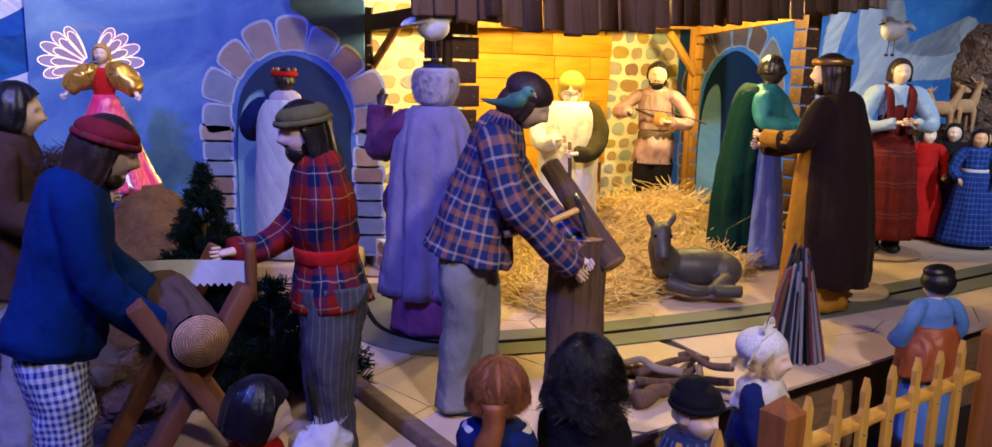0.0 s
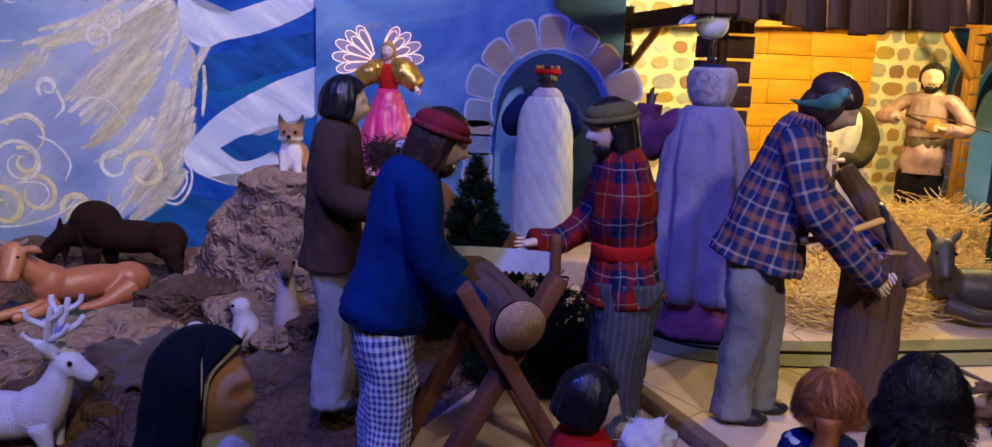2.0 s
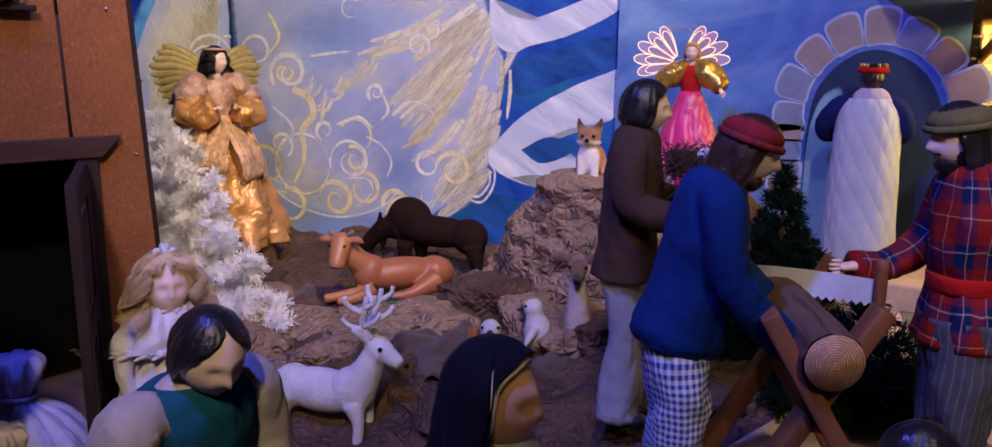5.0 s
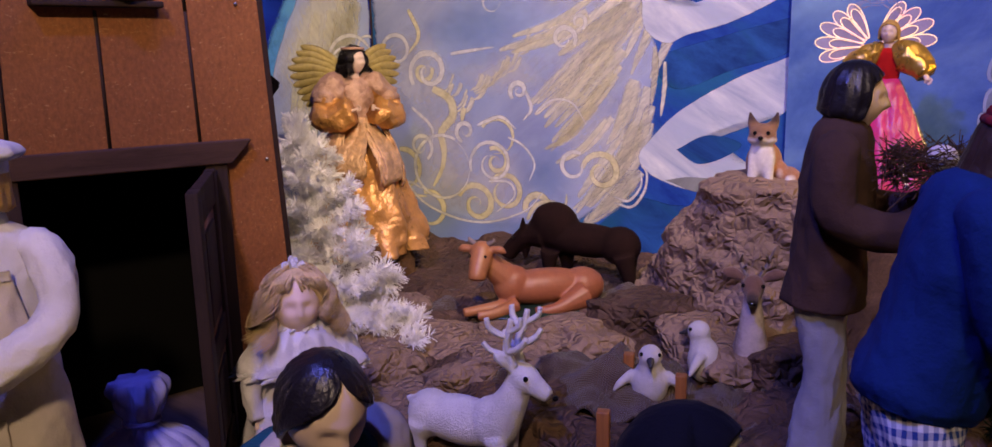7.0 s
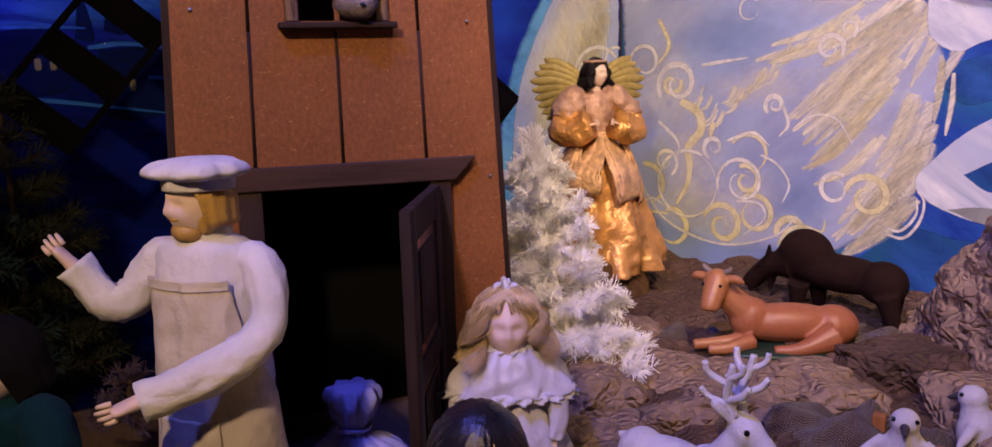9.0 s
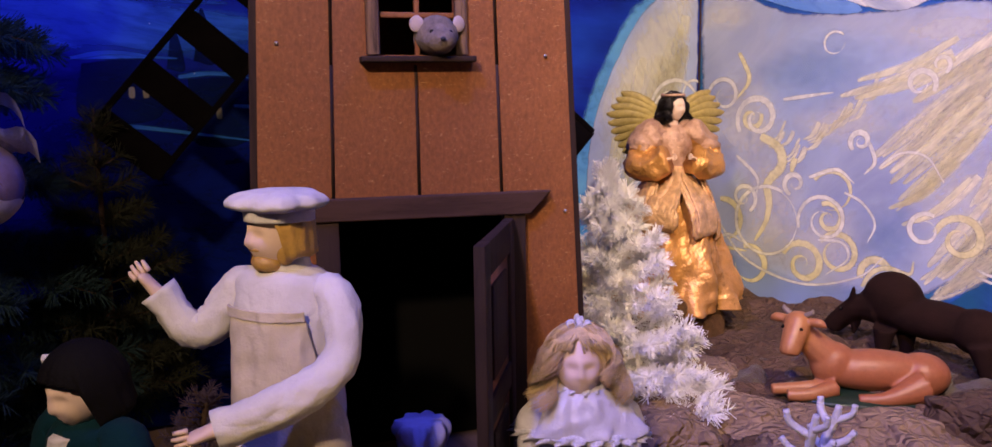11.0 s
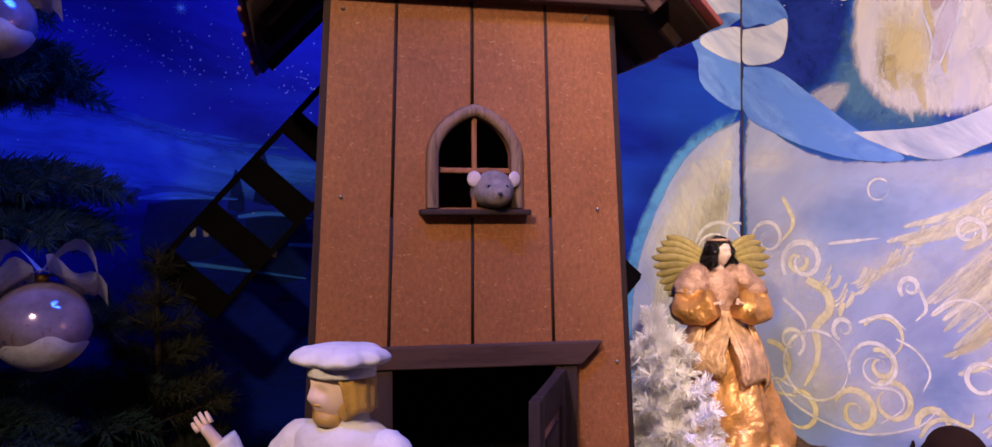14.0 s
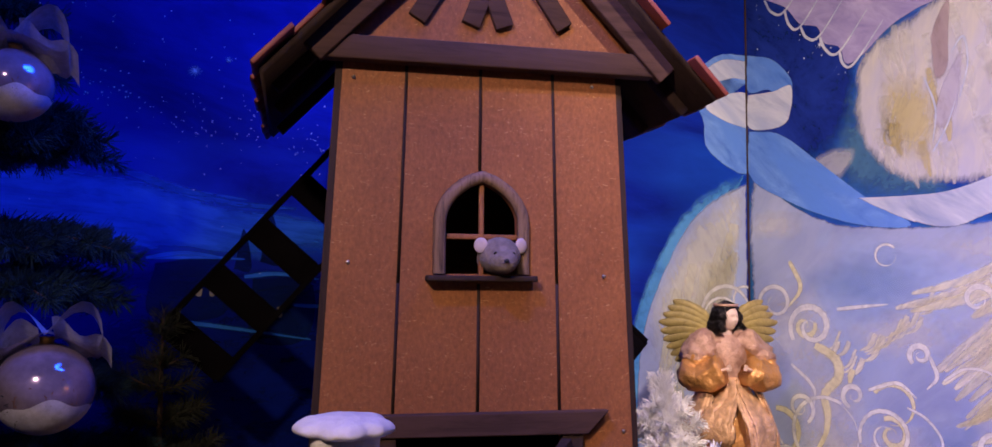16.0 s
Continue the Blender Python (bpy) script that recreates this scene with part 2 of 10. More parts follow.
def tube(bm, rows, mi=0, n=14, rings=0, fold=0.0, k=7, seed=0, ref=(0, 1, 0), caps=True, wrinkle=0.0, foldtop=0.0):
    """A loft: rows of (x, y, z, radius) or (x, y, z, r_fore, r_side). fold: depth of the cloth folds at the end, foldtop at the start."""
    rows = [(*r, r[3]) if len(r) == 4 else r for r in rows]
    p = spline(rows, rings) if rings else np.array(rows, float)
    uv = bm.loops.layers.uv.verify()
    c = [Vector(r[:3]) for r in p]
    tan = [(c[min(i + 1, len(c) - 1)] - c[max(i - 1, 0)]).normalized() for i in range(len(c))]
    e1 = Vector(ref) - tan[0] * Vector(ref).dot(tan[0])
    if e1.length < 0.1:
        e1 = Vector((1, 0, 0)) - tan[0] * tan[0].x
    e1.normalize()
    loops, length, lens = [], 0.0, []
    rng = random.Random(seed)
    ph, ph2 = rng.random() * 6.3, rng.random() * 6.3
    for i, r in enumerate(p):
        if i:
            e1 = (e1 - tan[i] * e1.dot(tan[i])).normalized()
            length += (c[i] - c[i - 1]).length
        e2 = tan[i].cross(e1)
        s = i / max(1, len(p) - 1)
        amp = foldtop + (fold - foldtop) * s
        ring = []
        for j in range(n):
            a = 2 * math.pi * j / n
            g = 1.0
            if amp:
                g += amp * (math.sin(k * a + ph + 1.2 * math.sin(s * 4 + ph2)) + 0.5 * math.sin((2 * k + 1) * a + ph2 + s * 2))
            if wrinkle:
                rim = e1 * math.cos(a) + e2 * math.sin(a)
                q = (c[i] + rim * r[3]) * 15 + Vector((seed * 3.7, 0, 0))
                g += wrinkle * 0.8 * noise.noise(q)
                q = (c[i] * 20 + rim * r[3] * 42 + tan[i] * math.sin(a * 2) * 1.1) + Vector((seed * 1.3, 7, 0))
                w = noise.noise(Vector((length / max(r[3], 0.01) * 1.5 + 0.9 * math.sin(a + seed), math.cos(a) * 0.9, math.sin(a) * 0.9 + seed)))
                g += wrinkle * 0.30 * (0.3 - abs(w) * 1.6)
                g += wrinkle * 0.75 * (0.35 - abs(noise.noise(q)) * 1.3)
            ring.append(bm.verts.new(c[i] + e1 * (math.cos(a) * r[4] * g) + e2 * (math.sin(a) * r[3] * g)))
        loops.append(ring)
        lens.append(length)
    circ = 2 * math.pi * max(max(r[3], r[4]) for r in p)
    for i in range(len(loops) - 1):
        for j in range(n):
            q = (j + 1) % n
            f = bm.faces.new((loops[i][j], loops[i][q], loops[i + 1][q], loops[i + 1][j]))
            f.material_index = mi
            for lp, (uu, vv) in zip(f.loops, ((j, i), (j + 1, i), (j + 1, i + 1), (j, i + 1))):
                lp[uv].uv = (uu / n * circ, lens[vv])
    if caps:
        for ring, rev in ((loops[0], True), (loops[-1], False)):
            f = bm.faces.new(ring[::-1] if rev else ring)
            f.material_index = mi
    return loops


def ball(bm, c, r, mi=0, rot=(0, 0, 0), seg=16, rough=0.0, freq=20):
    r = (r, r, r) if isinstance(r, (int, float)) else r
    m = Matrix.LocRotScale(Vector(c), Euler([radians(a) for a in rot]), Vector(r))
    out = bmesh.ops.create_uvsphere(bm, u_segments=seg, v_segments=max(6, seg * 2 // 3), radius=1.0, matrix=m)
    for f in {f for v in out["verts"] for f in v.link_faces}:
        f.material_index = mi
    if rough:
        for v in out["verts"]:
            d = (v.co - Vector(c))
            v.co += d * rough * noise.noise(v.co * freq)
    return out["verts"]


def blades(name, rows, mats, parent=None, label="", m=None, width=0.0012, kind=""):
    """Needles, straws or hairs: many thin two-sided strips, each a list of points, joined in one mesh."""
    vs, fs = [], []
    for pts, w in rows:
        o = len(vs)
        for i, p in enumerate(pts):
            d = (pts[min(i + 1, len(pts) - 1)] - pts[max(i - 1, 0)]).normalized()
            s = d.cross(Vector((0.31, 0.52, 0.8)))
            s = s.normalized() * w * (1.0 if i < len(pts) - 1 else 0.25)
            t = d.cross(s).normalized() * w * 0.6
            vs += [p + s, p - s * 0.5 + t, p - s * 0.5 - t]
        for i in range(len(pts) - 1):
            a, b = o + 3 * i, o + 3 * i + 3
            for j in range(3):
                q = (j + 1) % 3
                fs.append((a + j, a + q, b + q, b + j))
    me = bpy.data.meshes.new(name)
    me.from_pydata([tuple(v) for v in vs], [], fs)
    for mm in mats if isinstance(mats, (list, tuple)) else [mats]:
        me.materials.append(mm)
    me.shade_smooth()
    ob = new(name, me)
    if parent:
        ob.parent = parent
    if m is not None:
        ob.matrix_basis = m
    tagged(ob, label=label, kind=kind)
    return ob


def melted(ob, voxel=0.006, smooth=3):
    """Melts the overlapping forms of a modelled animal into one skin."""
    r = ob.modifiers.new("skin", "REMESH")
    r.mode, r.voxel_size, r.use_smooth_shade = "VOXEL", voxel, True
    s = ob.modifiers.new("soft", "SMOOTH")
    s.factor, s.iterations = 0.6, smooth
    return ob


def frame_on(p, d):
    """The pose of a wall: local x along d in the plan, z up, y into the wall's back."""
    x = Vector((d[0], d[1], 0)).normalized()
    z = Vector((0, 0, 1))
    y = z.cross(x)
    m = Matrix((x, y, z)).transposed().to_4x4()
    m.translation = Vector((p[0], p[1], 0))
    return m


def patch(bm, outline, soft, lift, n=40, side=-1):
    """A painted patch on a wall (local x, z): full inside, thinning towards its outline."""
    cov = bm.verts.layers.float.get("cover") or bm.verts.layers.float.new("cover")
    p = spline([*outline, outline[0]], n + 1)[:-1]
    cen = p.mean(axis=0)
    rings = []
    for k, c in ((1.0, 0.0), (1.0 - soft, 1.0)):
        ring = []
        for q in p:
            w = cen + (q - cen) * k
            v = bm.verts.new((w[0], side * lift, w[1]))
            v[cov] = c
            ring.append(v)
        rings.append(ring)
    for i in range(n):
        j = (i + 1) % n
        bm.faces.new((rings[0][i], rings[0][j], rings[1][j], rings[1][i]))
    mid = bm.verts.new((cen[0], side * lift, cen[1]))
    mid[cov] = 1.0
    for i in range(n):
        bm.faces.new((rings[1][i], rings[1][(i + 1) % n], mid))


def stroke(bm, pts, w0, w1, lift, n=24, side=-1, cover=0.8):
    """A brush stroke on a wall along pts, tapering from w0 to w1."""
    cov = bm.verts.layers.float.get("cover") or bm.verts.layers.float.new("cover")
    p = spline(pts, n)
    prev = None
    for i, q in enumerate(p):
        d = p[min(i + 1, n - 1)] - p[max(i - 1, 0)]
        d = d / (np.linalg.norm(d) + 1e-9)
        s = i / (n - 1)
        w = (w0 + (w1 - w0) * s) * (0.35 + 0.65 * math.sin(math.pi * min(1, max(0.04, s * 0.96 + 0.04))) ** 0.5) / 2
        row = []
        for k, c in ((-1, 0.0), (-0.5, 1.0), (0.5, 1.0), (1, 0.0)):
            v = bm.verts.new((q[0] - d[1] * w * k, side * lift, q[1] + d[0] * w * k))
            v[cov] = c * cover
            row.append(v)
        if prev:
            for k in range(3):
                bm.faces.new((prev[k], prev[k + 1], row[k + 1], row[k]))
        prev = row

# ---- colours of the place ----
F = 0.26
M_floor = surf("painted_stage_boards", (0.50, 0.36, 0.25), 0.6, 0.25, 5, 70, 0.2)
M_paving = surf("beige_paving_paint", (0.56, 0.42, 0.31), 0.55, 0.22, 6, 60, 0.2)
M_joint = surf("dark_joint", (0.06, 0.04, 0.03), 0.9)
M_face = wood("stage_front_board", (0.26, 0.15, 0.09), 0.5, 0, 10)
M_road = surf("grey_green_road_paint", (0.13, 0.14, 0.11), 0.6, 0.35, 7, 50, 0.2)
# black for the road slot, and for the shade inside the mill door
M_black = surf("black_slot_and_door_shade", (0.005, 0.005, 0.005), 0.9, 0.2)
M_hall = surf("dark_hall_floor", (0.02, 0.017, 0.02), 0.5)
M_plain = surf("dim_hall_wall", (0.022, 0.022, 0.03), 0.9, 0.15)
M_rail = wood("dark_rail_wood", (0.15, 0.10, 0.075), 0.5, 0, 12)
M_brown = wood("dark_stained_slat", (0.085, 0.045, 0.03), 0.45, 0, 12, 0.65)
M_brownv = wood("dark_stained_timber", (0.06, 0.032, 0.022), 0.5, 2, 12, 0.65)
M_shing = wood("weathered_brown_shingle", (0.13, 0.075, 0.055), 0.5, 2, 16, 0.7, 0.6)
M_ochre = wood("ochre_timber", (0.50, 0.25, 0.05), 0.6, 2, 10)
M_yplank = wood("yellow_painted_plank", (0.72, 0.36, 0.02), 0.7, 0, 8, 0.5, 0.2)
M_yjoint = surf("brown_painted_line", (0.20, 0.08, 0.02), 0.8)
M_mortar = surf("cream_mortar_paint", (0.78, 0.72, 0.50), 0.7, 0.15, 6, 60, 0.15)


def stones_paint(name, dull):
    k = Nodes(name)
    info = k.n("ShaderNodeObjectInfo")
    c = k.ramp(info.outputs["Random"], [
        (0.0, (0.20, 0.12, 0.09)), (0.2, (0.20, 0.25, 0.34)), (0.38, (0.30, 0.21, 0.15)), (0.52, (0.18, 0.24, 0.34)), (0.68, (0.32, 0.26, 0.22)), (0.84, (0.24, 0.16, 0.12))] if dull else [
        (0.0, (0.30, 0.17, 0.12)), (0.13, (0.42, 0.46, 0.42)), (0.28, (0.42, 0.26, 0.10)), (0.40, (0.34, 0.34, 0.38)), (0.52, (0.42, 0.30, 0.06)),
        (0.64, (0.38, 0.42, 0.36)), (0.76, (0.42, 0.32, 0.22)), (0.88, (0.42, 0.37, 0.28))], True)
    v = k.coords()
    c = k.mix(0.6, c, k.ramp(k.noise(v, 16, 5, 0.65), [(0.3, 0.6), (0.7, 1.15)]), "MULTIPLY")
    k.bump(k.noise(v, 60, 3), 0.2, 0.001)
    return k.out(c, 0.6)


M_stones = stones_paint("painted_stones", False)
M_archstones = stones_paint("painted_arch_stones", True)

# ---- ground, stage, hall ----
bm = boxed((-5, -4, -0.1), (5, 6, 0.0))
tagged(part("floor", bm, M_hall, smooth=False), "dark floor of the hall before the stage", "floor", kind="structure")
for nm, lo, hi in (("wall_left", (-5.1, -4, 0), (-5, 6, 3.2)), ("wall_right", (5, -4, 0), (5.1, 6, 3.2)), ("wall_far", (-5, 6, 0), (5, 6.1, 3.2)), ("wall_behind", (-5, -4.1, 0), (5, -4, 3.2))):
    tagged(part(nm, boxed(lo, hi), M_plain, smooth=False), "plain dim wall closing the hall", "wall", kind="structure")
tagged(part("ceiling", boxed((-5, -4, 3.2), (5, 6, 3.3)), M_plain, smooth=False), "plain dim ceiling of the hall", "ceiling", kind="structure")


def slab(name, plan, z0, z1, mats, label):
    bm = bmesh.new()
    lo = [bm.verts.new((x, y, z0)) for x, y in plan]
    hi = [bm.verts.new((x, y, z1)) for x, y in plan]
    bm.faces.new(hi)
    bm.faces.new(lo[::-1])
    for i in range(len(plan)):
        j = (i + 1) % len(plan)
        bm.faces.new((lo[i], lo[j], hi[j], hi[i])).material_index = 1
    return tagged(part(name, bm, mats, smooth=False), label, "stage", kind="structure")


STAGE = [(0.0, 1.2), (0.25, 1.393), (0.71, 1.76), (1.46, 2.16), (2.9, 2.95), (2.6, 4.6), (-0.6, 2.75), (-0.45, 1.96)]
stage = slab("stage_floor", STAGE, 0.0, F - 0.004, [M_joint, M_face], "raised stage with painted beige paving and brown front boards")
slab("stage_floor_left", [(-0.60, 0.95), (-0.02, 0.95), (0.0, 1.19), (-0.46, 1.95), (-0.5, 1.72), (-0.62, 1.3)], 0.0, F - 0.012, [M_floor, M_face], "lower beige stage boards under the sawing figures")
slab("ledge", [(-2.4, 0.2), (0.12, 0.2), (0.12, 0.94), (-1.5, 0.94), (-1.5, 1.6), (-2.4, 1.6)], 0.0, 0.17, [M_rail, M_rail], "dark boarded ledge along the foot of the stage")

# the stage's edge moulding and the dark rail on its left side
bm = bmesh.new()
for a, b in zip(STAGE[:4], STAGE[1:5]):
    beam(bm, (*a, F - 0.012), (*b, F - 0.012), 0.022, 0.02, 0, 0.003)
tagged(part("stage_edge_trim", bm, M_rail), "worn dark trim along the front edge of the stage", "trim", kind="structure")
bm = bmesh.new()
beam(bm, (0.0, 1.2, F + 0.004), (-0.45, 1.955, F + 0.004), 0.03, 0.03, 0, 0.004)
tagged(part("stage_rail_trim", bm, M_rail), "dark wooden rail along the left side of the stage", "trim", kind="structure")


def inside(x, y, poly):
    odd = False
    for (x0, y0), (x1, y1) in zip(poly, poly[1:] + poly[:1]):
        if (y0 > y) != (y1 > y) and x < (x1 - x0) * (y - y0) / (y1 - y0) + x0:
            odd = not odd
    return odd


def clip(poly, stage_poly):
    """Cuts a convex paving stone off at the stage's straight edges."""
    out = poly
    cx, cy = 0.6, 2.4
    for a, b in zip(stage_poly, stage_poly[1:] + stage_poly[:1]):
        nx, ny = b[1] - a[1], a[0] - b[0]
        sgn = 1 if nx * (cx - a[0]) + ny * (cy - a[1]) > 0 else -1
        res = []
        for p, q in zip(out, out[1:] + out[:1]):
            dp = sgn * (nx * (p[0] - a[0]) + ny * (p[1] - a[1]))
            dq = sgn * (nx * (q[0] - a[0]) + ny * (q[1] - a[1]))
            if dp >= 0:
                res.append(p)
            if dp * dq < 0:
                t = dp / (dp - dq)
                res.append((p[0] + (q[0] - p[0]) * t, p[1] + (q[1] - p[1]) * t))
        out = res
        if len(out) < 3:
            return []
    return out


HULL = [(0.0, 1.2), (1.46, 2.10), (2.9, 2.95), (2.6, 4.6), (-0.6, 2.75), (-0.45, 1.96)]


def paving():
    """Irregular six-sided paving, each stone its own piece."""
    rng = random.Random(7)
    R = 0.165
    corner = {}

    def knot(x, y):
        key = (round(x, 3), round(y, 3))
        if key not in corner:
            corner[key] = (x + rng.uniform(-0.045, 0.045), y + rng.uniform(-0.04, 0.04))
        return corner[key]

    for i in range(-6, 12):
        for j in range(-2, 14):
            cx, cy = R * 1.5 * i * 1.25, 1.1 + R * math.sqrt(3) * (j + 0.5 * (i % 2))
            poly = [knot(cx + R * 1.25 * math.cos(math.pi / 3 * k), cy + R * math.sin(math.pi / 3 * k)) for k in range(6)]
            poly = clip(poly, HULL)
            if len(poly) < 3:
                continue
            c = np.mean(poly, axis=0)
            ins = []
            for p in poly:
                d = np.array(p) - c
                L = np.linalg.norm(d)
                ins.append(c + d * max(0.1, (L - 0.0022) / L))
            bm = bmesh.new()
            top = [bm.verts.new((x - c[0], y - c[1], 0.004)) for x, y in ins]
            low = [bm.verts.new((x - c[0], y - c[1], -0.003)) for x, y in ins]
            bm.faces.new(top)
            for q in range(len(ins)):
                w = (q + 1) % len(ins)
                bm.faces.new((low[q], low[w], top[w], top[q]))
            part("paving_stone", bm, M_paving, stage, "", pose(c[0], c[1], F - 0.004), smooth=False)


# the painted road with its slot, round the stable
def road():
    mid = spline([(-0.33, 2.42), (-0.30, 2.25), (-0.245, 2.03), (-0.17, 1.93), (-0.06, 1.885), (0.148, 1.915), (0.33, 1.967), (0.774, 2.121), (1.244, 2.33), (1.9, 2.68), (2.5, 3.0)], 60)
    for name, half, z, m, label in (("road", 0.085, 0.0035, M_road, "grey-green painted road curving round the stable"), ("road_slot", 0.006, 0.0065, M_black, "black slot along the middle of the road")):
        bm = bmesh.new()
        prev = None
        for i, p in enumerate(mid):
            d = mid[min(i + 1, 59)] - mid[max(i - 1, 0)]
            d /= np.linalg.norm(d)
            row = [bm.verts.new((p[0] - d[1] * k * half, p[1] + d[0] * k * half, F + z - (0.003 if abs(k) == 1 else 0))) for k in (-1.02, -1, 1, 1.02)]
            row = row[1:3]
            if prev:
                bm.faces.new((prev[0], prev[1], row[1], row[0]))
            prev = row
        r = bmesh.ops.extrude_face_region(bm, geom=list(bm.faces))
        for v in [g for g in r["geom"] if isinstance(g, bmesh.types.BMVert)]:
            v.co.z += 0.003
        bmesh.ops.recalc_face_normals(bm, faces=bm.faces)
        tagged(part(name, bm, m, smooth=False), label, "road", kind="structure")


road()

# ---- painted backdrops ----
CA, SE, BE = (-1.33, 2.68), (-2.78, 2.32), (-2.98, -1.6)
FA, FB = frame_on(CA, (SE[0] - CA[0], SE[1] - CA[1])), frame_on(SE, (BE[0] - SE[0], BE[1] - SE[1]))
LA, LB = 1.494, 3.925

M_blue = paint("mural_blue_paint", (0.005, 0.028, 0.25), (0.022, 0.13, 0.52), (2.2, 2, 5), (0, 25, 0), third=(0.012, 0.12, 0.30), spec=0.12)
M_night = paint("mural_night_paint", (0.002, 0.008, 0.16), (0.003, 0.030, 0.42), (1.0, 1, 3.2), (0, 8, 0), third=(0.005, 0.060, 0.48), spec=0.08)
M_robe = paint("mural_robe_paint", (0.24, 0.30, 0.52), (0.44, 0.50, 0.66), (1.4, 1, 3.0), (0, -43, 0), cover=0.97, edge=0.5, third=(0.36, 0.46, 0.70))
M_streak = paint("mural_cream_paint", (0.80, 0.76, 0.56), (0.94, 0.90, 0.72), (2.2, 4, 11), (0, -43, 0), cover=0.80, edge=1.1, haze=0.30)
M_softray = paint("mural_soft_cream_paint", (0.72, 0.70, 0.50), (0.90, 0.87, 0.66), (2.0, 3, 8), (0, 66, 0), cover=0.50, edge=1.0, haze=0.40)
M_goldray = paint("mural_pale_gold_paint", (0.82, 0.76, 0.46), (0.93, 0.89, 0.66), (2.2, 4, 9), (0, -43, 0), cover=0.70, edge=1.0, haze=0.30)
M_sleeve = paint("mural_sleeve_cream_paint", (0.42, 0.42, 0.52), (0.66, 0.63, 0.54), (9, 2, 2.2), (0, 14, 0), cover=1.0, edge=0.7, third=(0.50, 0.50, 0.62), haze=0.10)
M_gold = paint("mural_ochre_haze_paint", (0.58, 0.48, 0.17), (0.70, 0.60, 0.28), (9, 3, 3), (0, 14, 0), cover=0.60, edge=1.2, haze=0.38)
M_cloud = paint("mural_cream_haze_paint", (0.66, 0.66, 0.66), (0.84, 0.82, 0.74), (3, 2, 5), (0, -43, 0), cover=0.42, edge=0.8, haze=0.3)
M_teal = paint("mural_teal_paint", (0.03, 0.12, 0.26), (0.10, 0.26, 0.40), (4, 2, 4), (0, 40, 0), cover=0.75, edge=1.1, haze=0.3)
M_olive = paint("mural_grey_olive_paint", (0.16, 0.17, 0.17), (0.34, 0.36, 0.36), (3, 2, 6), cover=0.9, edge=0.3)
M_bluish = paint("mural_soft_blue_paint", (0.10, 0.24, 0.58), (0.22, 0.40, 0.72), (2, 2, 3), cover=0.34, edge=0.9, haze=0.4)
M_swirl = paint("mural_swirl_paint", (0.74, 0.74, 0.70), (0.94, 0.93, 0.86), (7, 7, 7), cover=0.82, edge=0.6, haze=0.16)
M_swirly = paint("mural_yellow_paint", (0.76, 0.68, 0.32), (0.92, 0.87, 0.58), (7, 7, 7), cover=0.82, edge=0.6, haze=0.16)
M_ribbon = paint("mural_ribbon_white_paint", (0.30, 0.36, 0.54), (0.78, 0.80, 0.82), (2, 2, 9), (0, 35, 0), cover=1.0, edge=0.6, third=(0.42, 0.48, 0.64))
M_ribblue = paint("mural_ribbon_blue_paint", (0.04, 0.15, 0.58), (0.20, 0.40, 0.82), (3, 2, 9), (0, 40, 0), cover=1.0, edge=0.45, third=(0.10, 0.26, 0.72))
M_lilac = paint("mural_lilac_paint", (0.24, 0.20, 0.46), (0.50, 0.44, 0.68), (4, 2, 9), (0, 30, 0), cover=1.0, edge=0.3)
M_brownp = paint("mural_brown_paint", (0.34, 0.25, 0.28), (0.52, 0.42, 0.44), (6, 3, 3), cover=0.8, edge=0.8, haze=0.2)
M_fold = paint("mural_pale_fold_paint", (0.46, 0.42, 0.60), (0.66, 0.62, 0.72), (6, 3, 3), cover=0.7, edge=0.9, haze=0.3)
M_high = paint("mural_high_sky_paint", (0.004, 0.012, 0.15), (0.018, 0.050, 0.36), (2.5, 2, 4), (0, 40, 0), cover=0.95, edge=0.9, haze=0.25, spec=0.12)
M_deep = paint("mural_deep_blue_paint", (0.004, 0.02, 0.12), (0.02, 0.12, 0.42), (2.5, 2, 6), (0, 30, 0), cover=1.0, edge=0.4, third=(0.01, 0.09, 0.22), spec=0.12)
M_woods = paint("mural_dark_woods_paint", (0.001, 0.005, 0.08), (0.001, 0.015, 0.26), (2, 2, 5), cover=0.85, edge=0.8, haze=0.2, spec=0.05)
M_hut_paint = paint("mural_dark_house_paint", (0.001, 0.006, 0.05), (0.002, 0.02, 0.14), (4, 4, 4), cover=0.8, edge=0.5, spec=0.05)
M_rimblue = paint("mural_rim_blue_paint", (0.05, 0.30, 0.72), (0.14, 0.50, 0.85), (3, 2, 3), cover=0.8, edge=1.0, haze=0.25)
M_snow = paint("mural_snow_paint", (0.006, 0.09, 0.50), (0.04, 0.30, 0.85), (1.2, 1, 7), (0, 6, 0), cover=0.9, edge=0.8, haze=0.25, spec=0.08)
M_star = paint("mural_star_paint", (0.7, 0.75, 0.85), (0.9, 0.9, 0.95), (20, 20, 20))


def panel(name, m, length, z1, mat, label, thick=0.03, front=1, z0=0.0):
    lo, hi = (0, -thick, z0), (length, 0, z1)
    if front < 0:
        lo, hi = (0, 0, z0), (length, thick, z1)
    return tagged(part(name, boxed(lo, hi), mat, None, "", m, smooth=False), label, "backdrop", kind="structure")


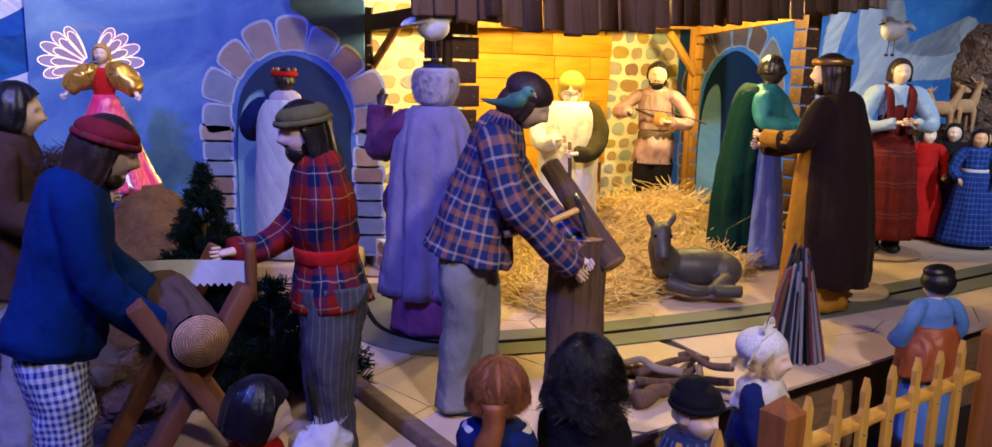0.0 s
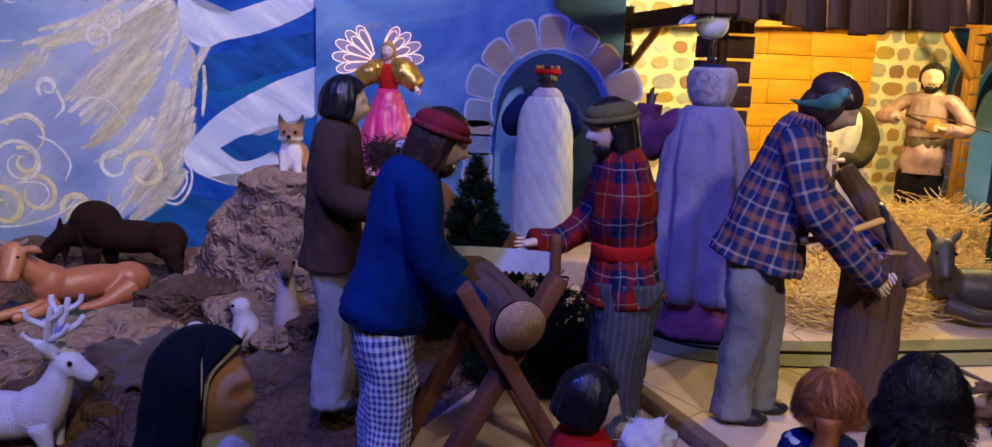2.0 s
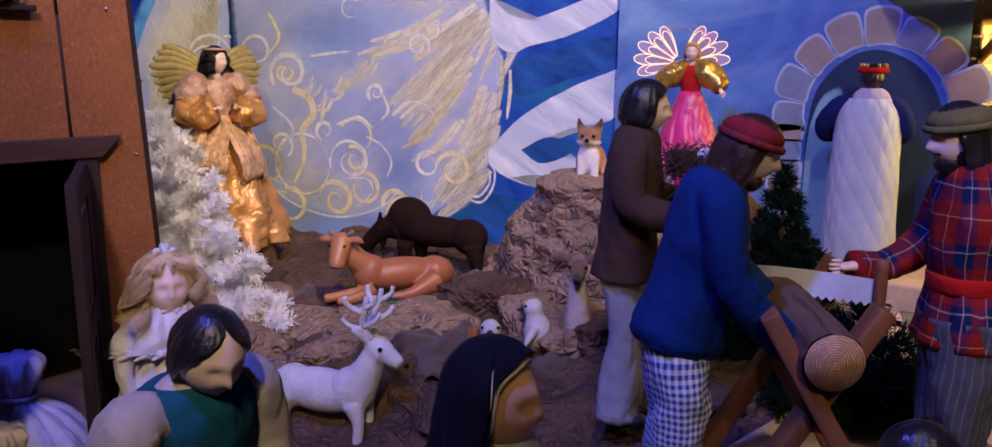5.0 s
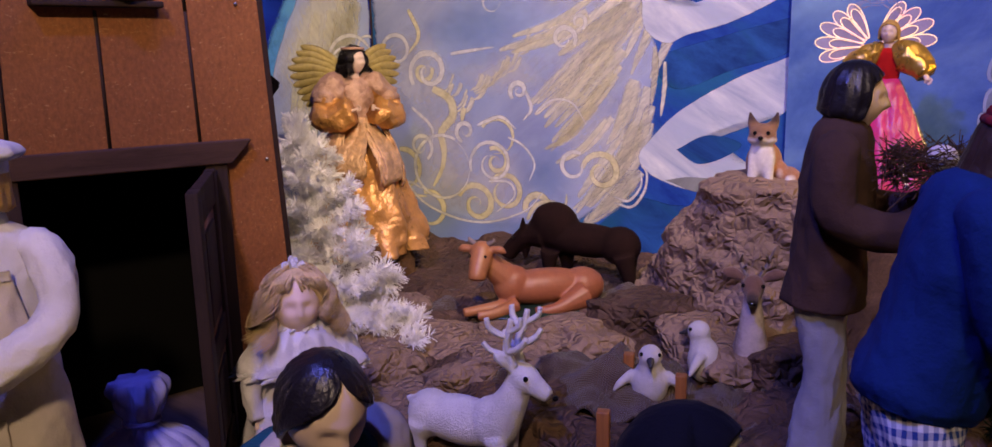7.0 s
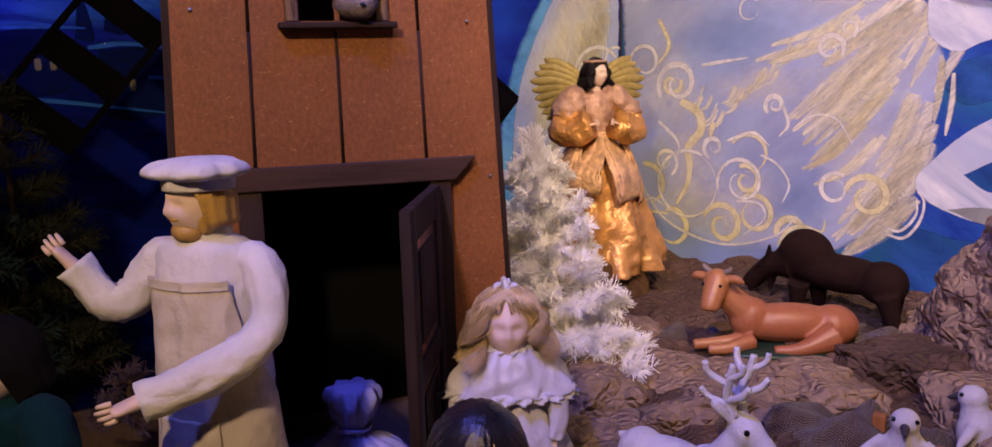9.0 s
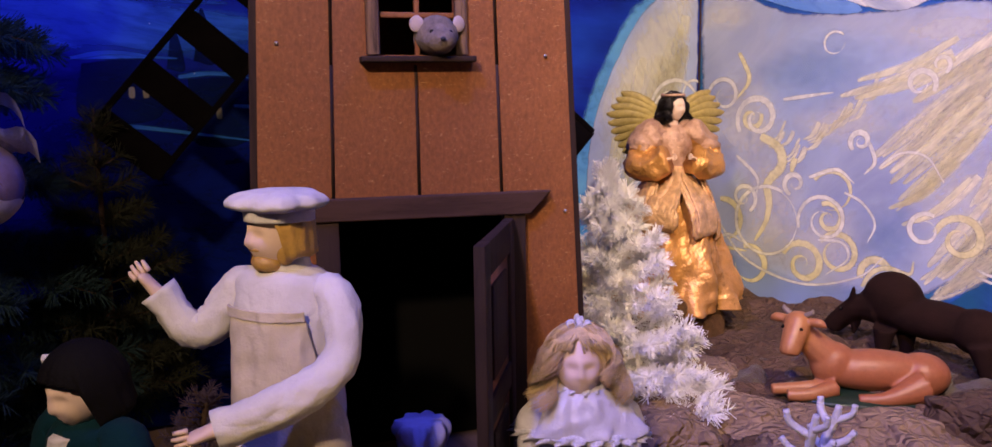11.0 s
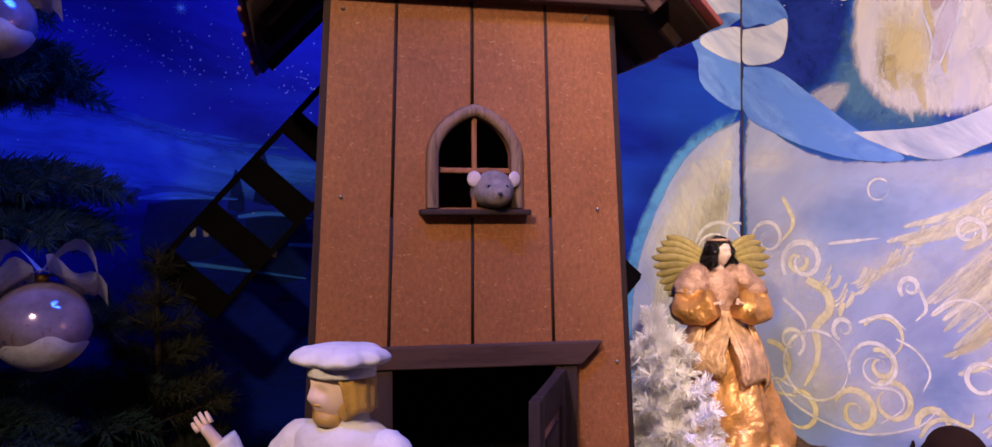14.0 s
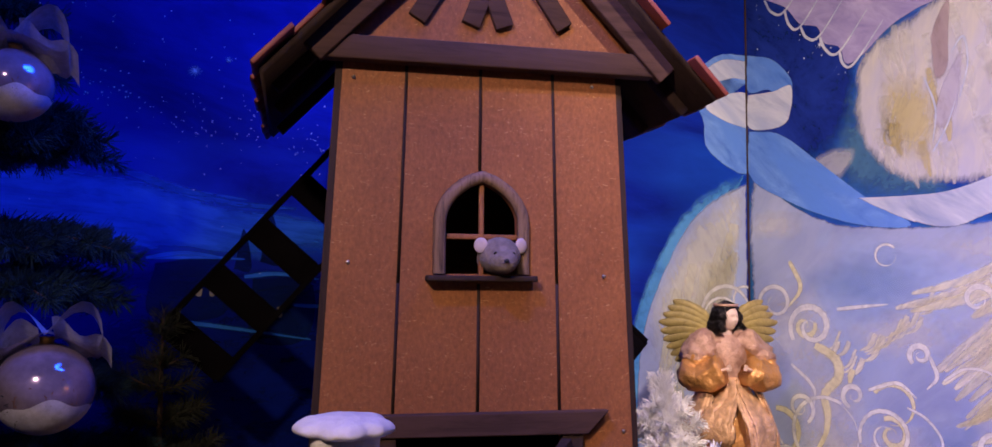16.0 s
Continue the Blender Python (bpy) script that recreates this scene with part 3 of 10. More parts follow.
mural = panel("wall_mural", FA, LA, 2.7, M_blue, "plywood backdrop painted blue with a pale robe, swirls and white ribbons")
night = panel("wall_night_sky", FB, LB, 2.7, M_night, "plywood backdrop painted as a blue night sky over snow")
bm = boxed((-0.0018, -0.003, 0), (0.0018, 0.003, 2.7), 0.0005)
tagged(part("mural_seam_trim", bm, M_brownv, None, "", Matrix.Translation((SE[0] + 0.004, SE[1] - 0.003, 0))), "thin dark seam between two mural boards", "trim", kind="structure")


def painted(parent, name, mat, patches=(), strokes=(), lift=0.003):
    lift *= 0.3
    bm = bmesh.new()
    for outline, soft in patches:
        patch(bm, outline, soft, lift, side=1)
    wide = 1.15 if "curl" in name else 1.0
    for pts, w0, w1 in strokes:
        w0, w1 = w0 * wide, w1 * wide
        stroke(bm, pts, w0, w1, lift, side=1)
    return part(name, bm, mat, parent, "", None, smooth=False)


def swirl(cx, cz, r, start, turns, end):
    """A spiral seen from the front: from its outer end inwards to a share of its radius."""
    return [(cx - r * (1 - (1 - end) * t) * math.cos(radians(start + turns * 360 * t)), cz + r * (1 - (1 - end) * t) * math.sin(radians(start + turns * 360 * t))) for t in np.linspace(0, 1, 30)]


painted(mural, "painted_deep_blue", M_deep, [([(0.0, 0.46), (0.30, 0.40), (0.50, 0.42), (0.62, 0.30), (0.9, 0.16), (1.3, 0.05), (1.4, 0.0), (0.0, 0.0)], 0.08), ([(0.0, 0.98), (0.2, 0.93), (0.42, 0.86), (0.36, 0.76), (0.18, 0.82), (0.0, 0.88)], 0.1)], lift=0.002)
painted(mural, "painted_robe", M_robe, [([(0.47, 1.12), (0.40, 0.92), (0.40, 0.80), (0.44, 0.66), (0.50, 0.48), (0.62, 0.33), (0.86, 0.20), (1.2, 0.10), (1.50, 0.13), (1.50, 0.75), (1.50, 1.36), (1.35, 1.27), (1.18, 1.19), (0.9, 1.16), (0.6, 1.17)], 0.10)])
painted(mural, "painted_low_blue", M_bluish, [([(1.49, 0.40), (1.30, 0.36), (1.05, 0.30), (0.86, 0.32), (0.70, 0.28), (0.9, 0.12), (1.2, 0.02), (1.49, 0.02)], 0.35)], lift=0.0042)
rng = random.Random(23)
for name, mat, spots in (("painted_cream_clouds", M_cloud, ((0.62, 0.86, 0.22, 0.16), (0.60, 0.58, 0.16, 0.22), (0.95, 0.82, 0.22, 0.09), (1.30, 0.80, 0.17, 0.20), (1.20, 0.55, 0.16, 0.26), (1.02, 0.42, 0.22, 0.16), (1.38, 1.18, 0.14, 0.07), (0.66, 1.08, 0.22, 0.07))), ("painted_blue_clouds", M_bluish, ((0.80, 0.46, 0.13, 0.15), (1.05, 0.98, 0.28, 0.12)))):
    painted(mural, name, mat, [([(u + a * math.cos(q) * rng.uniform(0.8, 1.15), z + b * math.sin(q) * rng.uniform(0.8, 1.15)) for q in np.arange(10) * 0.628], 0.75) for u, z, a, b in spots], lift=0.0040)
rays, golden = [], []
for i, (ray, w) in enumerate(zip((
        ((0.47, 1.04), (0.57, 0.93), (0.69, 0.82), (0.82, 0.71)), ((0.53, 1.02), (0.66, 0.94), (0.77, 0.87)), ((0.54, 0.88), (0.65, 0.76), (0.78, 0.63)), ((0.46, 0.79), (0.49, 0.68), (0.54, 0.59)),
        ((0.59, 0.70), (0.68, 0.60), (0.77, 0.55)), ((0.47, 0.66), (0.52, 0.52), (0.63, 0.38)), ((0.48, 0.50), (0.55, 0.42), (0.66, 0.33)), ((0.42, 0.89), (0.42, 0.81), (0.43, 0.72)),
        ((0.68, 1.03), (0.81, 0.96), (0.96, 0.92)), ((0.53, 0.59), (0.60, 0.49), (0.67, 0.39)), ((0.57, 0.81), (0.66, 0.70), (0.76, 0.59)), ((0.44, 1.01), (0.45, 0.95), (0.50, 0.84))),
        (0.085, 0.06, 0.07, 0.07, 0.05, 0.08, 0.07, 0.03, 0.05, 0.05, 0.05, 0.05))):
    for _ in range(4):
        du, dz = rng.gauss(0, 0.026), rng.gauss(0, 0.024)
        row = [(u + du, z + dz) for u, z in ray]
        (golden if i in (1, 2, 4, 8, 10) and rng.random() < 0.55 else rays).append((row, w * rng.uniform(0.5, 1.2), w * rng.uniform(0.3, 0.7)))
for u, z in ((1.16, 0.74), (1.10, 0.72), (1.06, 0.76), (1.00, 0.78), (0.95, 0.81), (0.91, 0.85), (0.86, 0.90)):
    for _ in range(3):
        u0, z0, L = u + rng.gauss(0, 0.018), z + rng.gauss(0, 0.015), rng.uniform(0.04, 0.09)
        rays.append(([(u0 - L * 0.3, z0 + L * 0.6), (u0, z0), (u0 + L * 0.5, z0 - L * 0.25)], rng.uniform(0.015, 0.035), 0.008))
painted(mural, "painted_rays", M_streak, (), rays, lift=0.0045)
painted(mural, "painted_gold_rays", M_goldray, (), golden, lift=0.005)
painted(mural, "painted_white_ribbon", M_ribbon, [([(-0.0, 0.87), (0.17, 0.80), (0.34, 0.70), (0.44, 0.60), (0.475, 0.54), (0.42, 0.48), (0.28, 0.44), (0.16, 0.47), (0.10, 0.52), (0.19, 0.56), (0.25, 0.62), (0.13, 0.67), (0.0, 0.71)], 0.05),
                                                    ([(0.47, 1.10), (0.465, 0.96), (0.39, 0.905), (0.32, 0.93), (0.17, 0.97), (0.0, 1.06), (0.0, 1.14), (0.2, 1.06), (0.36, 1.02)], 0.07)], lift=0.006)
painted(mural, "painted_ribbon_shade", M_olive, [([(0.40, 0.475), (0.28, 0.435), (0.16, 0.44), (0.10, 0.50), (0.22, 0.49), (0.32, 0.49)], 0.3)], lift=0.0072)
painted(mural, "painted_ribbon_hollow", M_deep, [([(0.35, 0.575), (0.25, 0.625), (0.14, 0.60), (0.20, 0.55), (0.28, 0.53)], 0.1)], lift=0.0075)
painted(mural, "painted_high_sky", M_high, [([(1.6, 2.5), (1.0, 2.5), (1.02, 2.0), (1.06, 1.72), (1.10, 1.48), (1.22, 1.36), (1.40, 1.42), (1.6, 1.52), (1.6, 2.0)], 0.18)], lift=0.0025)
# the sleeve high up, its folds, the band below it, the ribbon and the wing
painted(mural, "painted_teal_shade", M_teal, [([(1.07, 1.66), (1.16, 1.50), (1.20, 1.38), (1.10, 1.26), (0.90, 1.20), (0.72, 1.20), (0.86, 1.32), (1.0, 1.42)], 0.55)], lift=0.004)
painted(mural, "painted_sleeve", M_sleeve, [([(1.09, 1.59), (1.08, 1.69), (1.01, 1.76), (0.91, 1.81), (0.80, 1.86), (0.60, 1.90), (0.50, 1.6), (0.55, 1.3), (0.70, 1.25), (0.82, 1.26), (0.95, 1.28), (1.05, 1.38), (1.09, 1.48)], 0.20)], lift=0.005)
strokes, gold = [], []
for i in range(34):
    u, z, L = rng.uniform(0.64, 1.03), rng.uniform(1.33, 1.74), rng.uniform(0.08, 0.20)
    bow = 0.05 * (u - 0.82)
    row = ([(u - bow + 0.015, z + L / 2), (u + bow, z), (u - bow - 0.01, z - L / 2)], rng.uniform(0.035, 0.075), 0.02)
    (gold if 0.80 < u < 0.96 and z < 1.6 and rng.random() < 0.3 else strokes).append(row)
gold += [(swirl(0.955, 1.43, 0.04, 60, 1.2, 0.3), 0.014, 0.006)]
painted(mural, "painted_sleeve_strokes", M_cloud, (), strokes, lift=0.0065)
painted(mural, "painted_sleeve_gold", M_gold, [([(0.99, 1.62), (0.88, 1.62), (0.81, 1.48), (0.85, 1.37), (0.95, 1.36), (1.0, 1.48)], 0.7)], gold, lift=0.007)
painted(mural, "painted_sleeve_fold", M_brownp, [([(0.84, 1.72), (0.82, 1.78), (0.78, 1.83), (0.785, 1.71), (0.79, 1.61), (0.83, 1.58)], 0.2)], lift=0.0078)
painted(mural, "painted_lilac_folds", M_fold, [([(0.78, 1.63), (0.745, 1.67), (0.76, 1.53), (0.79, 1.44), (0.82, 1.42), (0.84, 1.47), (0.81, 1.57)], 0.3)], lift=0.0078)
painted(mural, "painted_fold_lines", M_ribbon, (), [([(0.78, 1.66), (0.745, 1.70), (0.735, 1.62), (0.76, 1.52)], 0.012, 0.006), ([(0.84, 1.37), (0.80, 1.44), (0.77, 1.52)], 0.01, 0.005), ([(0.86, 1.60), (0.83, 1.50), (0.84, 1.40)], 0.012, 0.006)], lift=0.0085)
painted(mural, "painted_blue_ribbon", M_ribblue, [([(1.49, 1.53), (1.36, 1.50), (1.22, 1.39), (1.05, 1.25), (0.90, 1.15), (1.03, 1.15), (1.18, 1.19), (1.34, 1.26), (1.49, 1.36)], 0.06), ([(1.49, 1.81), (1.38, 1.77), (1.30, 1.67), (1.33, 1.60), (1.40, 1.66), (1.49, 1.67)], 0.1)], lift=0.009)
painted(mural, "painted_pale_ribbon", M_ribbon, [([(1.09, 1.25), (0.93, 1.245), (0.80, 1.25), (0.66, 1.29), (0.5, 1.36), (0.5, 1.24), (0.69, 1.17), (0.80, 1.135), (0.91, 1.16), (1.0, 1.20)], 0.12), ([(1.49, 1.66), (1.38, 1.655), (1.305, 1.66), (1.32, 1.54), (1.40, 1.515), (1.49, 1.54)], 0.10)], lift=0.010)
painted(mural, "painted_small_cloud", M_cloud, [([(1.26, 1.385), (1.17, 1.42), (1.08, 1.41), (1.11, 1.34), (1.16, 1.31)], 0.4)], lift=0.0085)
painted(mural, "painted_wing", M_lilac, [([(1.41, 1.99), (1.33, 1.94), (1.28, 1.87), (1.21, 1.84), (1.19, 1.78), (1.13, 1.75), (1.11, 1.69), (1.06, 1.70), (0.97, 1.77), (0.89, 1.81), (0.6, 1.92), (0.6, 2.3), (1.43, 2.3)], 0.06)], lift=0.0055)
painted(mural, "painted_wing_edges", M_ribbon, (), [([(a, b), ((a + c) / 2 + 0.012, (b + e) / 2 - 0.02), (c, e), (c - 0.10, e + 0.12)], 0.018, 0.008) for a, b, c, e in ((1.41, 1.99, 1.33, 1.93), (1.33, 1.93, 1.27, 1.86), (1.27, 1.86, 1.20, 1.81), (1.20, 1.81, 1.13, 1.74), (1.13, 1.74, 1.08, 1.69))], lift=0.0062)

white = [(swirl(*row[:6]), row[6] * 1.7, row[6] * 0.95) for row in (
    (1.252, 0.829, 0.083, 215, -1.55, 0.12, 0.0190), (1.387, 0.906, 0.066, 190, -1.2, 0.35, 0.0140), (1.21, 0.484, 0.117, 60, 1.0, 0.97, 0.0120), (1.005, 0.504, 0.091, 200, -1.5, 0.2, 0.0125), (1.11, 0.617, 0.040, 250, -1.2, 0.25, 0.0160), (1.299, 0.557, 0.053, 300, 1.2, 0.25, 0.0140),
    (0.897, 0.761, 0.035, 230, -1.35, 0.2, 0.0160), (0.695, 0.508, 0.050, 60, 1.1, 0.5, 0.0140), (0.73, 0.931, 0.044, 330, 1.1, 0.4, 0.0160), (0.677, 0.984, 0.027, 300, 1.0, 0.4, 0.0120), (0.993, 1.062, 0.035, 40, 0.9, 0.9, 0.0070))]
white += [(row, 0.014, 0.008) for row in (
    [(0.94, 0.60), (0.88, 0.57), (0.84, 0.51), (0.86, 0.45)], [(1.42, 0.50), (1.31, 0.36), (1.17, 0.30), (1.03, 0.29), (0.88, 0.34), (0.81, 0.41)], [(0.83, 0.69), (0.77, 0.73), (0.70, 0.72), (0.65, 0.65)], [(0.55, 0.39), (0.49, 0.38), (0.45, 0.43), (0.44, 0.49), (0.46, 0.52)],
    [(0.55, 0.41), (0.50, 0.40), (0.46, 0.45), (0.46, 0.50)], [(1.02, 0.44), (0.94, 0.44), (0.92, 0.39), (0.99, 0.33)])]
white += [(row, 0.020, 0.010) for row in ([(1.33, 0.70), (1.25, 0.63), (1.25, 0.56)], [(1.06, 0.64), (0.97, 0.67), (0.91, 0.63)], [(1.16, 0.89), (1.08, 0.90), (0.99, 0.91)], [(1.44, 0.37), (1.36, 0.42), (1.30, 0.40)], [(0.87, 0.76), (0.85, 0.70), (0.88, 0.66)])]
yellow = [(swirl(*row[:6]), row[6] * 1.6, row[6] * 0.8) for row in (
    (1.277, 0.830, 0.040, 20, -1.2, 0.2, 0.0180), (0.987, 0.512, 0.052, 120, -1.3, 0.2, 0.0190), (0.983, 0.600, 0.066, 150, -0.7, 0.9, 0.0150), (1.07, 0.354, 0.077, 160, -1.5, 0.15, 0.0220), (0.954, 0.403, 0.067, 150, -1.3, 0.5, 0.0200), (1.27, 0.324, 0.066, 110, -0.8, 0.8, 0.0210),
    (0.596, 0.490, 0.070, 170, -1.5, 0.2, 0.0210), (0.825, 0.355, 0.054, 200, -0.9, 0.5, 0.0240), (1.379, 0.471, 0.075, 100, -0.6, 0.9, 0.0210))]
yellow += [(row, w, w * 0.5) for row, w in (([(1.24, 0.77), (1.17, 0.73), (1.16, 0.67), (1.21, 0.61), (1.20, 0.55), (1.21, 0.48), (1.25, 0.41)], 0.05), ([(1.11, 0.70), (1.12, 0.67), (1.12, 0.65)], 0.03), ([(1.33, 1.05), (1.29, 0.96), (1.34, 0.89)], 0.025), ([(0.87, 0.31), (0.84, 0.36), (0.79, 0.38), (0.73, 0.37), (0.72, 0.41)], 0.024), ([(1.41, 0.34), (1.36, 0.37), (1.28, 0.37)], 0.025))]
painted(mural, "painted_yellow_curls", M_swirly, (), yellow, lift=0.0065)
painted(mural, "painted_white_curls", M_swirl, (), white, lift=0.0075)

painted(night, "painted_robe_rim", M_rimblue, [([(0.0, 1.39), (0.14, 1.33), (0.28, 1.22), (0.40, 1.03), (0.475, 0.86), (0.515, 0.65), (0.50, 0.3), (0.36, 0.1), (0.3, 0.1), (0.42, 0.4), (0.40, 0.8), (0.25, 1.15)], 0.12)], lift=0.002)
painted(night, "painted_robe", M_robe, [([(0.0, 1.35), (0.12, 1.30), (0.25, 1.20), (0.36, 1.02), (0.43, 0.86), (0.47, 0.65), (0.45, 0.3), (0.3, 0.1), (0.0, 0.12), (0.0, 0.7)], 0.10)])
rays = []
for i in range(16):
    u = rng.uniform(0.03, 0.34)
    z, L = 1.26 - u * 0.85 - rng.uniform(0, 0.14), rng.uniform(0.25, 0.45)
    rays.append(([(u - 0.02, z), (u + 0.06 * L, z - 0.5 * L), (u + 0.20 * L, z - L)], rng.uniform(0.05, 0.10), 0.03))
painted(night, "painted_glow", M_softray, [([(0.0, 1.34), (0.12, 1.28), (0.25, 1.17), (0.35, 1.0), (0.42, 0.82), (0.36, 0.66), (0.20, 0.74), (0.08, 0.95)], 0.5)], lift=0.0042)
painted(night, "painted_rays", M_softray, (), rays, lift=0.0048)
painted(night, "painted_white_curls", M_swirl, (), [(swirl(0.10, 0.86, 0.105, 170, -0.6, 0.95), 0.022, 0.012), (swirl(0.12, 0.85, 0.075, 170, -0.55, 0.9), 0.014, 0.008), (swirl(0.02, 0.92, 0.05, 200, -0.9, 0.5), 0.014, 0.008)], lift=0.006)
painted(night, "painted_blue_ribbon", M_ribblue, [([(0.0, 1.81), (0.12, 1.80), (0.22, 1.72), (0.24, 1.64), (0.19, 1.55), (0.17, 1.44), (0.0, 1.36), (0.0, 1.54), (0.12, 1.58), (0.16, 1.66), (0.1, 1.72), (0.0, 1.70)], 0.05)], lift=0.005)
painted(night, "painted_pale_ribbon", M_ribbon, [([(-0.01, 1.79), (0.10, 1.785), (0.19, 1.73), (0.225, 1.67), (0.14, 1.69), (0.06, 1.715), (-0.01, 1.72)], 0.15), ([(-0.01, 1.53), (0.10, 1.555), (0.185, 1.60), (0.13, 1.645), (-0.01, 1.665)], 0.12)], lift=0.0065)
painted(night, "painted_hill_crests", M_snow, (), [([(2.40, 1.33), (2.20, 1.30), (2.05, 1.265), (1.92, 1.22), (1.74, 1.20)], 0.05, 0.02), ([(2.0, 1.245), (1.8, 1.19), (1.6, 1.18)], 0.04, 0.02), ([(1.99, 1.03), (1.86, 1.035), (1.74, 1.03)], 0.02, 0.012)], lift=0.0045)
painted(night, "painted_snow_hills", M_snow, [([(1.2, 1.12), (1.56, 1.16), (1.82, 1.21), (2.05, 1.27), (2.34, 1.30), (3.2, 1.34), (3.2, 1.10), (2.4, 1.04), (1.9, 1.03), (1.5, 1.02)], 0.4)], lift=0.003)
painted(night, "painted_dark_slope", M_woods, [([(1.1, 0.98), (1.5, 1.0), (1.9, 1.01), (2.4, 1.0), (3.2, 1.0), (3.2, 0.1), (1.1, 0.1)], 0.12)], lift=0.0036)
painted(night, "painted_village", M_hut_paint, [([(1.98, 1.02), (1.80, 1.03), (1.79, 0.87), (1.99, 0.87)], 0.1), ([(1.72, 0.98), (1.55, 0.97), (1.56, 0.8), (1.72, 0.8)], 0.1), ([(1.70, 1.02), (1.67, 1.17), (1.64, 1.02)], 0.1), ([(1.77, 1.0), (1.745, 1.12), (1.72, 1.0)], 0.1)], lift=0.004)
painted(night, "painted_snow_roofs", M_snow, (), [([(2.0, 1.03), (1.9, 1.045), (1.78, 1.03)], 0.022, 0.012), ([(1.74, 0.98), (1.65, 0.99), (1.53, 0.975)], 0.022, 0.012), ([(1.95, 0.86), (1.8, 0.84), (1.55, 0.80)], 0.02, 0.010), ([(1.60, 0.90), (1.48, 0.895), (1.36, 0.905)], 0.022, 0.012)], lift=0.005)
painted(night, "painted_lit_windows", M_gold, [([(u + 0.007, z + 0.014), (u - 0.007, z + 0.014), (u - 0.007, z - 0.014), (u + 0.007, z - 0.014)], 0.1) for u, z in ((1.86, 0.94), (1.825, 0.94), (1.64, 0.88), (1.50, 0.93), (1.47, 0.925))], lift=0.006)
bm = bmesh.new()
for i in range(330):
    u, z = rng.uniform(1.2, 2.7), rng.gauss(1.5, 0.18)
    if i < 110:
        t = rng.random()
        u, z = 2.2 - 0.7 * t + rng.gauss(0, 0.03), 1.48 - 0.12 * t + rng.gauss(0, 0.04)
    s = rng.uniform(0.0007, 0.0022)
    vs = [bm.verts.new((u + s * math.cos(a), 0.003, z + s * math.sin(a))) for a in np.arange(6) * 1.047]
    bm.faces.new(vs)
for u, z, s in ((1.89, 1.56, 0.022), (1.80, 1.60, 0.012), (0.34, 1.9, 0.01)):
    for a in np.arange(6) * 0.524:
        d = Vector((math.cos(a), 0, math.sin(a))) * s
        e = Vector((-d.z, 0, d.x)) * 0.05
        bm.faces.new([bm.verts.new(Vector((u, 0.003, z)) + q) for q in (d, e, -d, -e)])
part("painted_stars", bm, M_star, night, smooth=False)
bm = bmesh.new()
for i in range(46):
    u, z, q = rng.uniform(1.10, 1.46), rng.uniform(1.66, 2.05), rng.uniform(0.001, 0.0028)
    bm.faces.new([bm.verts.new((u + q * math.cos(a), 0.0012, z + q * math.sin(a))) for a in np.arange(6) * 1.047])
for u, z, q in ((1.20, 1.78, 0.016), (1.16, 1.76, 0.006), (1.30, 1.86, 0.008)):
    for a in np.arange(4) * 0.785:
        d = Vector((math.cos(a), 0, math.sin(a))) * q
        e = Vector((-d.z, 0, d.x)) * 0.08
        bm.faces.new([bm.verts.new(Vector((u, 0.0012, z)) + w) for w in (d, e, -d, -e)])
part("painted_stars", bm, M_star, mural, smooth=False)

# the pale panel with the painted stone arch
M_sky = paint("arch_panel_blue_paint", (0.03, 0.10, 0.36), (0.12, 0.25, 0.55), (2, 2, 3), (0, 20, 0), third=(0.20, 0.36, 0.58))
M_niche = paint("niche_dark_paint", (0.004, 0.014, 0.045), (0.008, 0.028, 0.08), (2, 2, 2), cover=1.0, edge=0.1)
M_nichelight = paint("niche_pale_paint", (0.10, 0.24, 0.34), (0.24, 0.42, 0.50), (2, 2, 2), cover=1.0, edge=0.3)
M_outline = paint("mortar_paint", (0.30, 0.36, 0.52), (0.50, 0.56, 0.66), (9, 9, 9), cover=1.0, edge=0.2)
FW = frame_on((-1.335, 2.645), (1, 0))
arch_wall = panel("wall_arch", FW, 1.005, 2.7, M_sky, "blue painted board with a painted stone archway", front=-1)


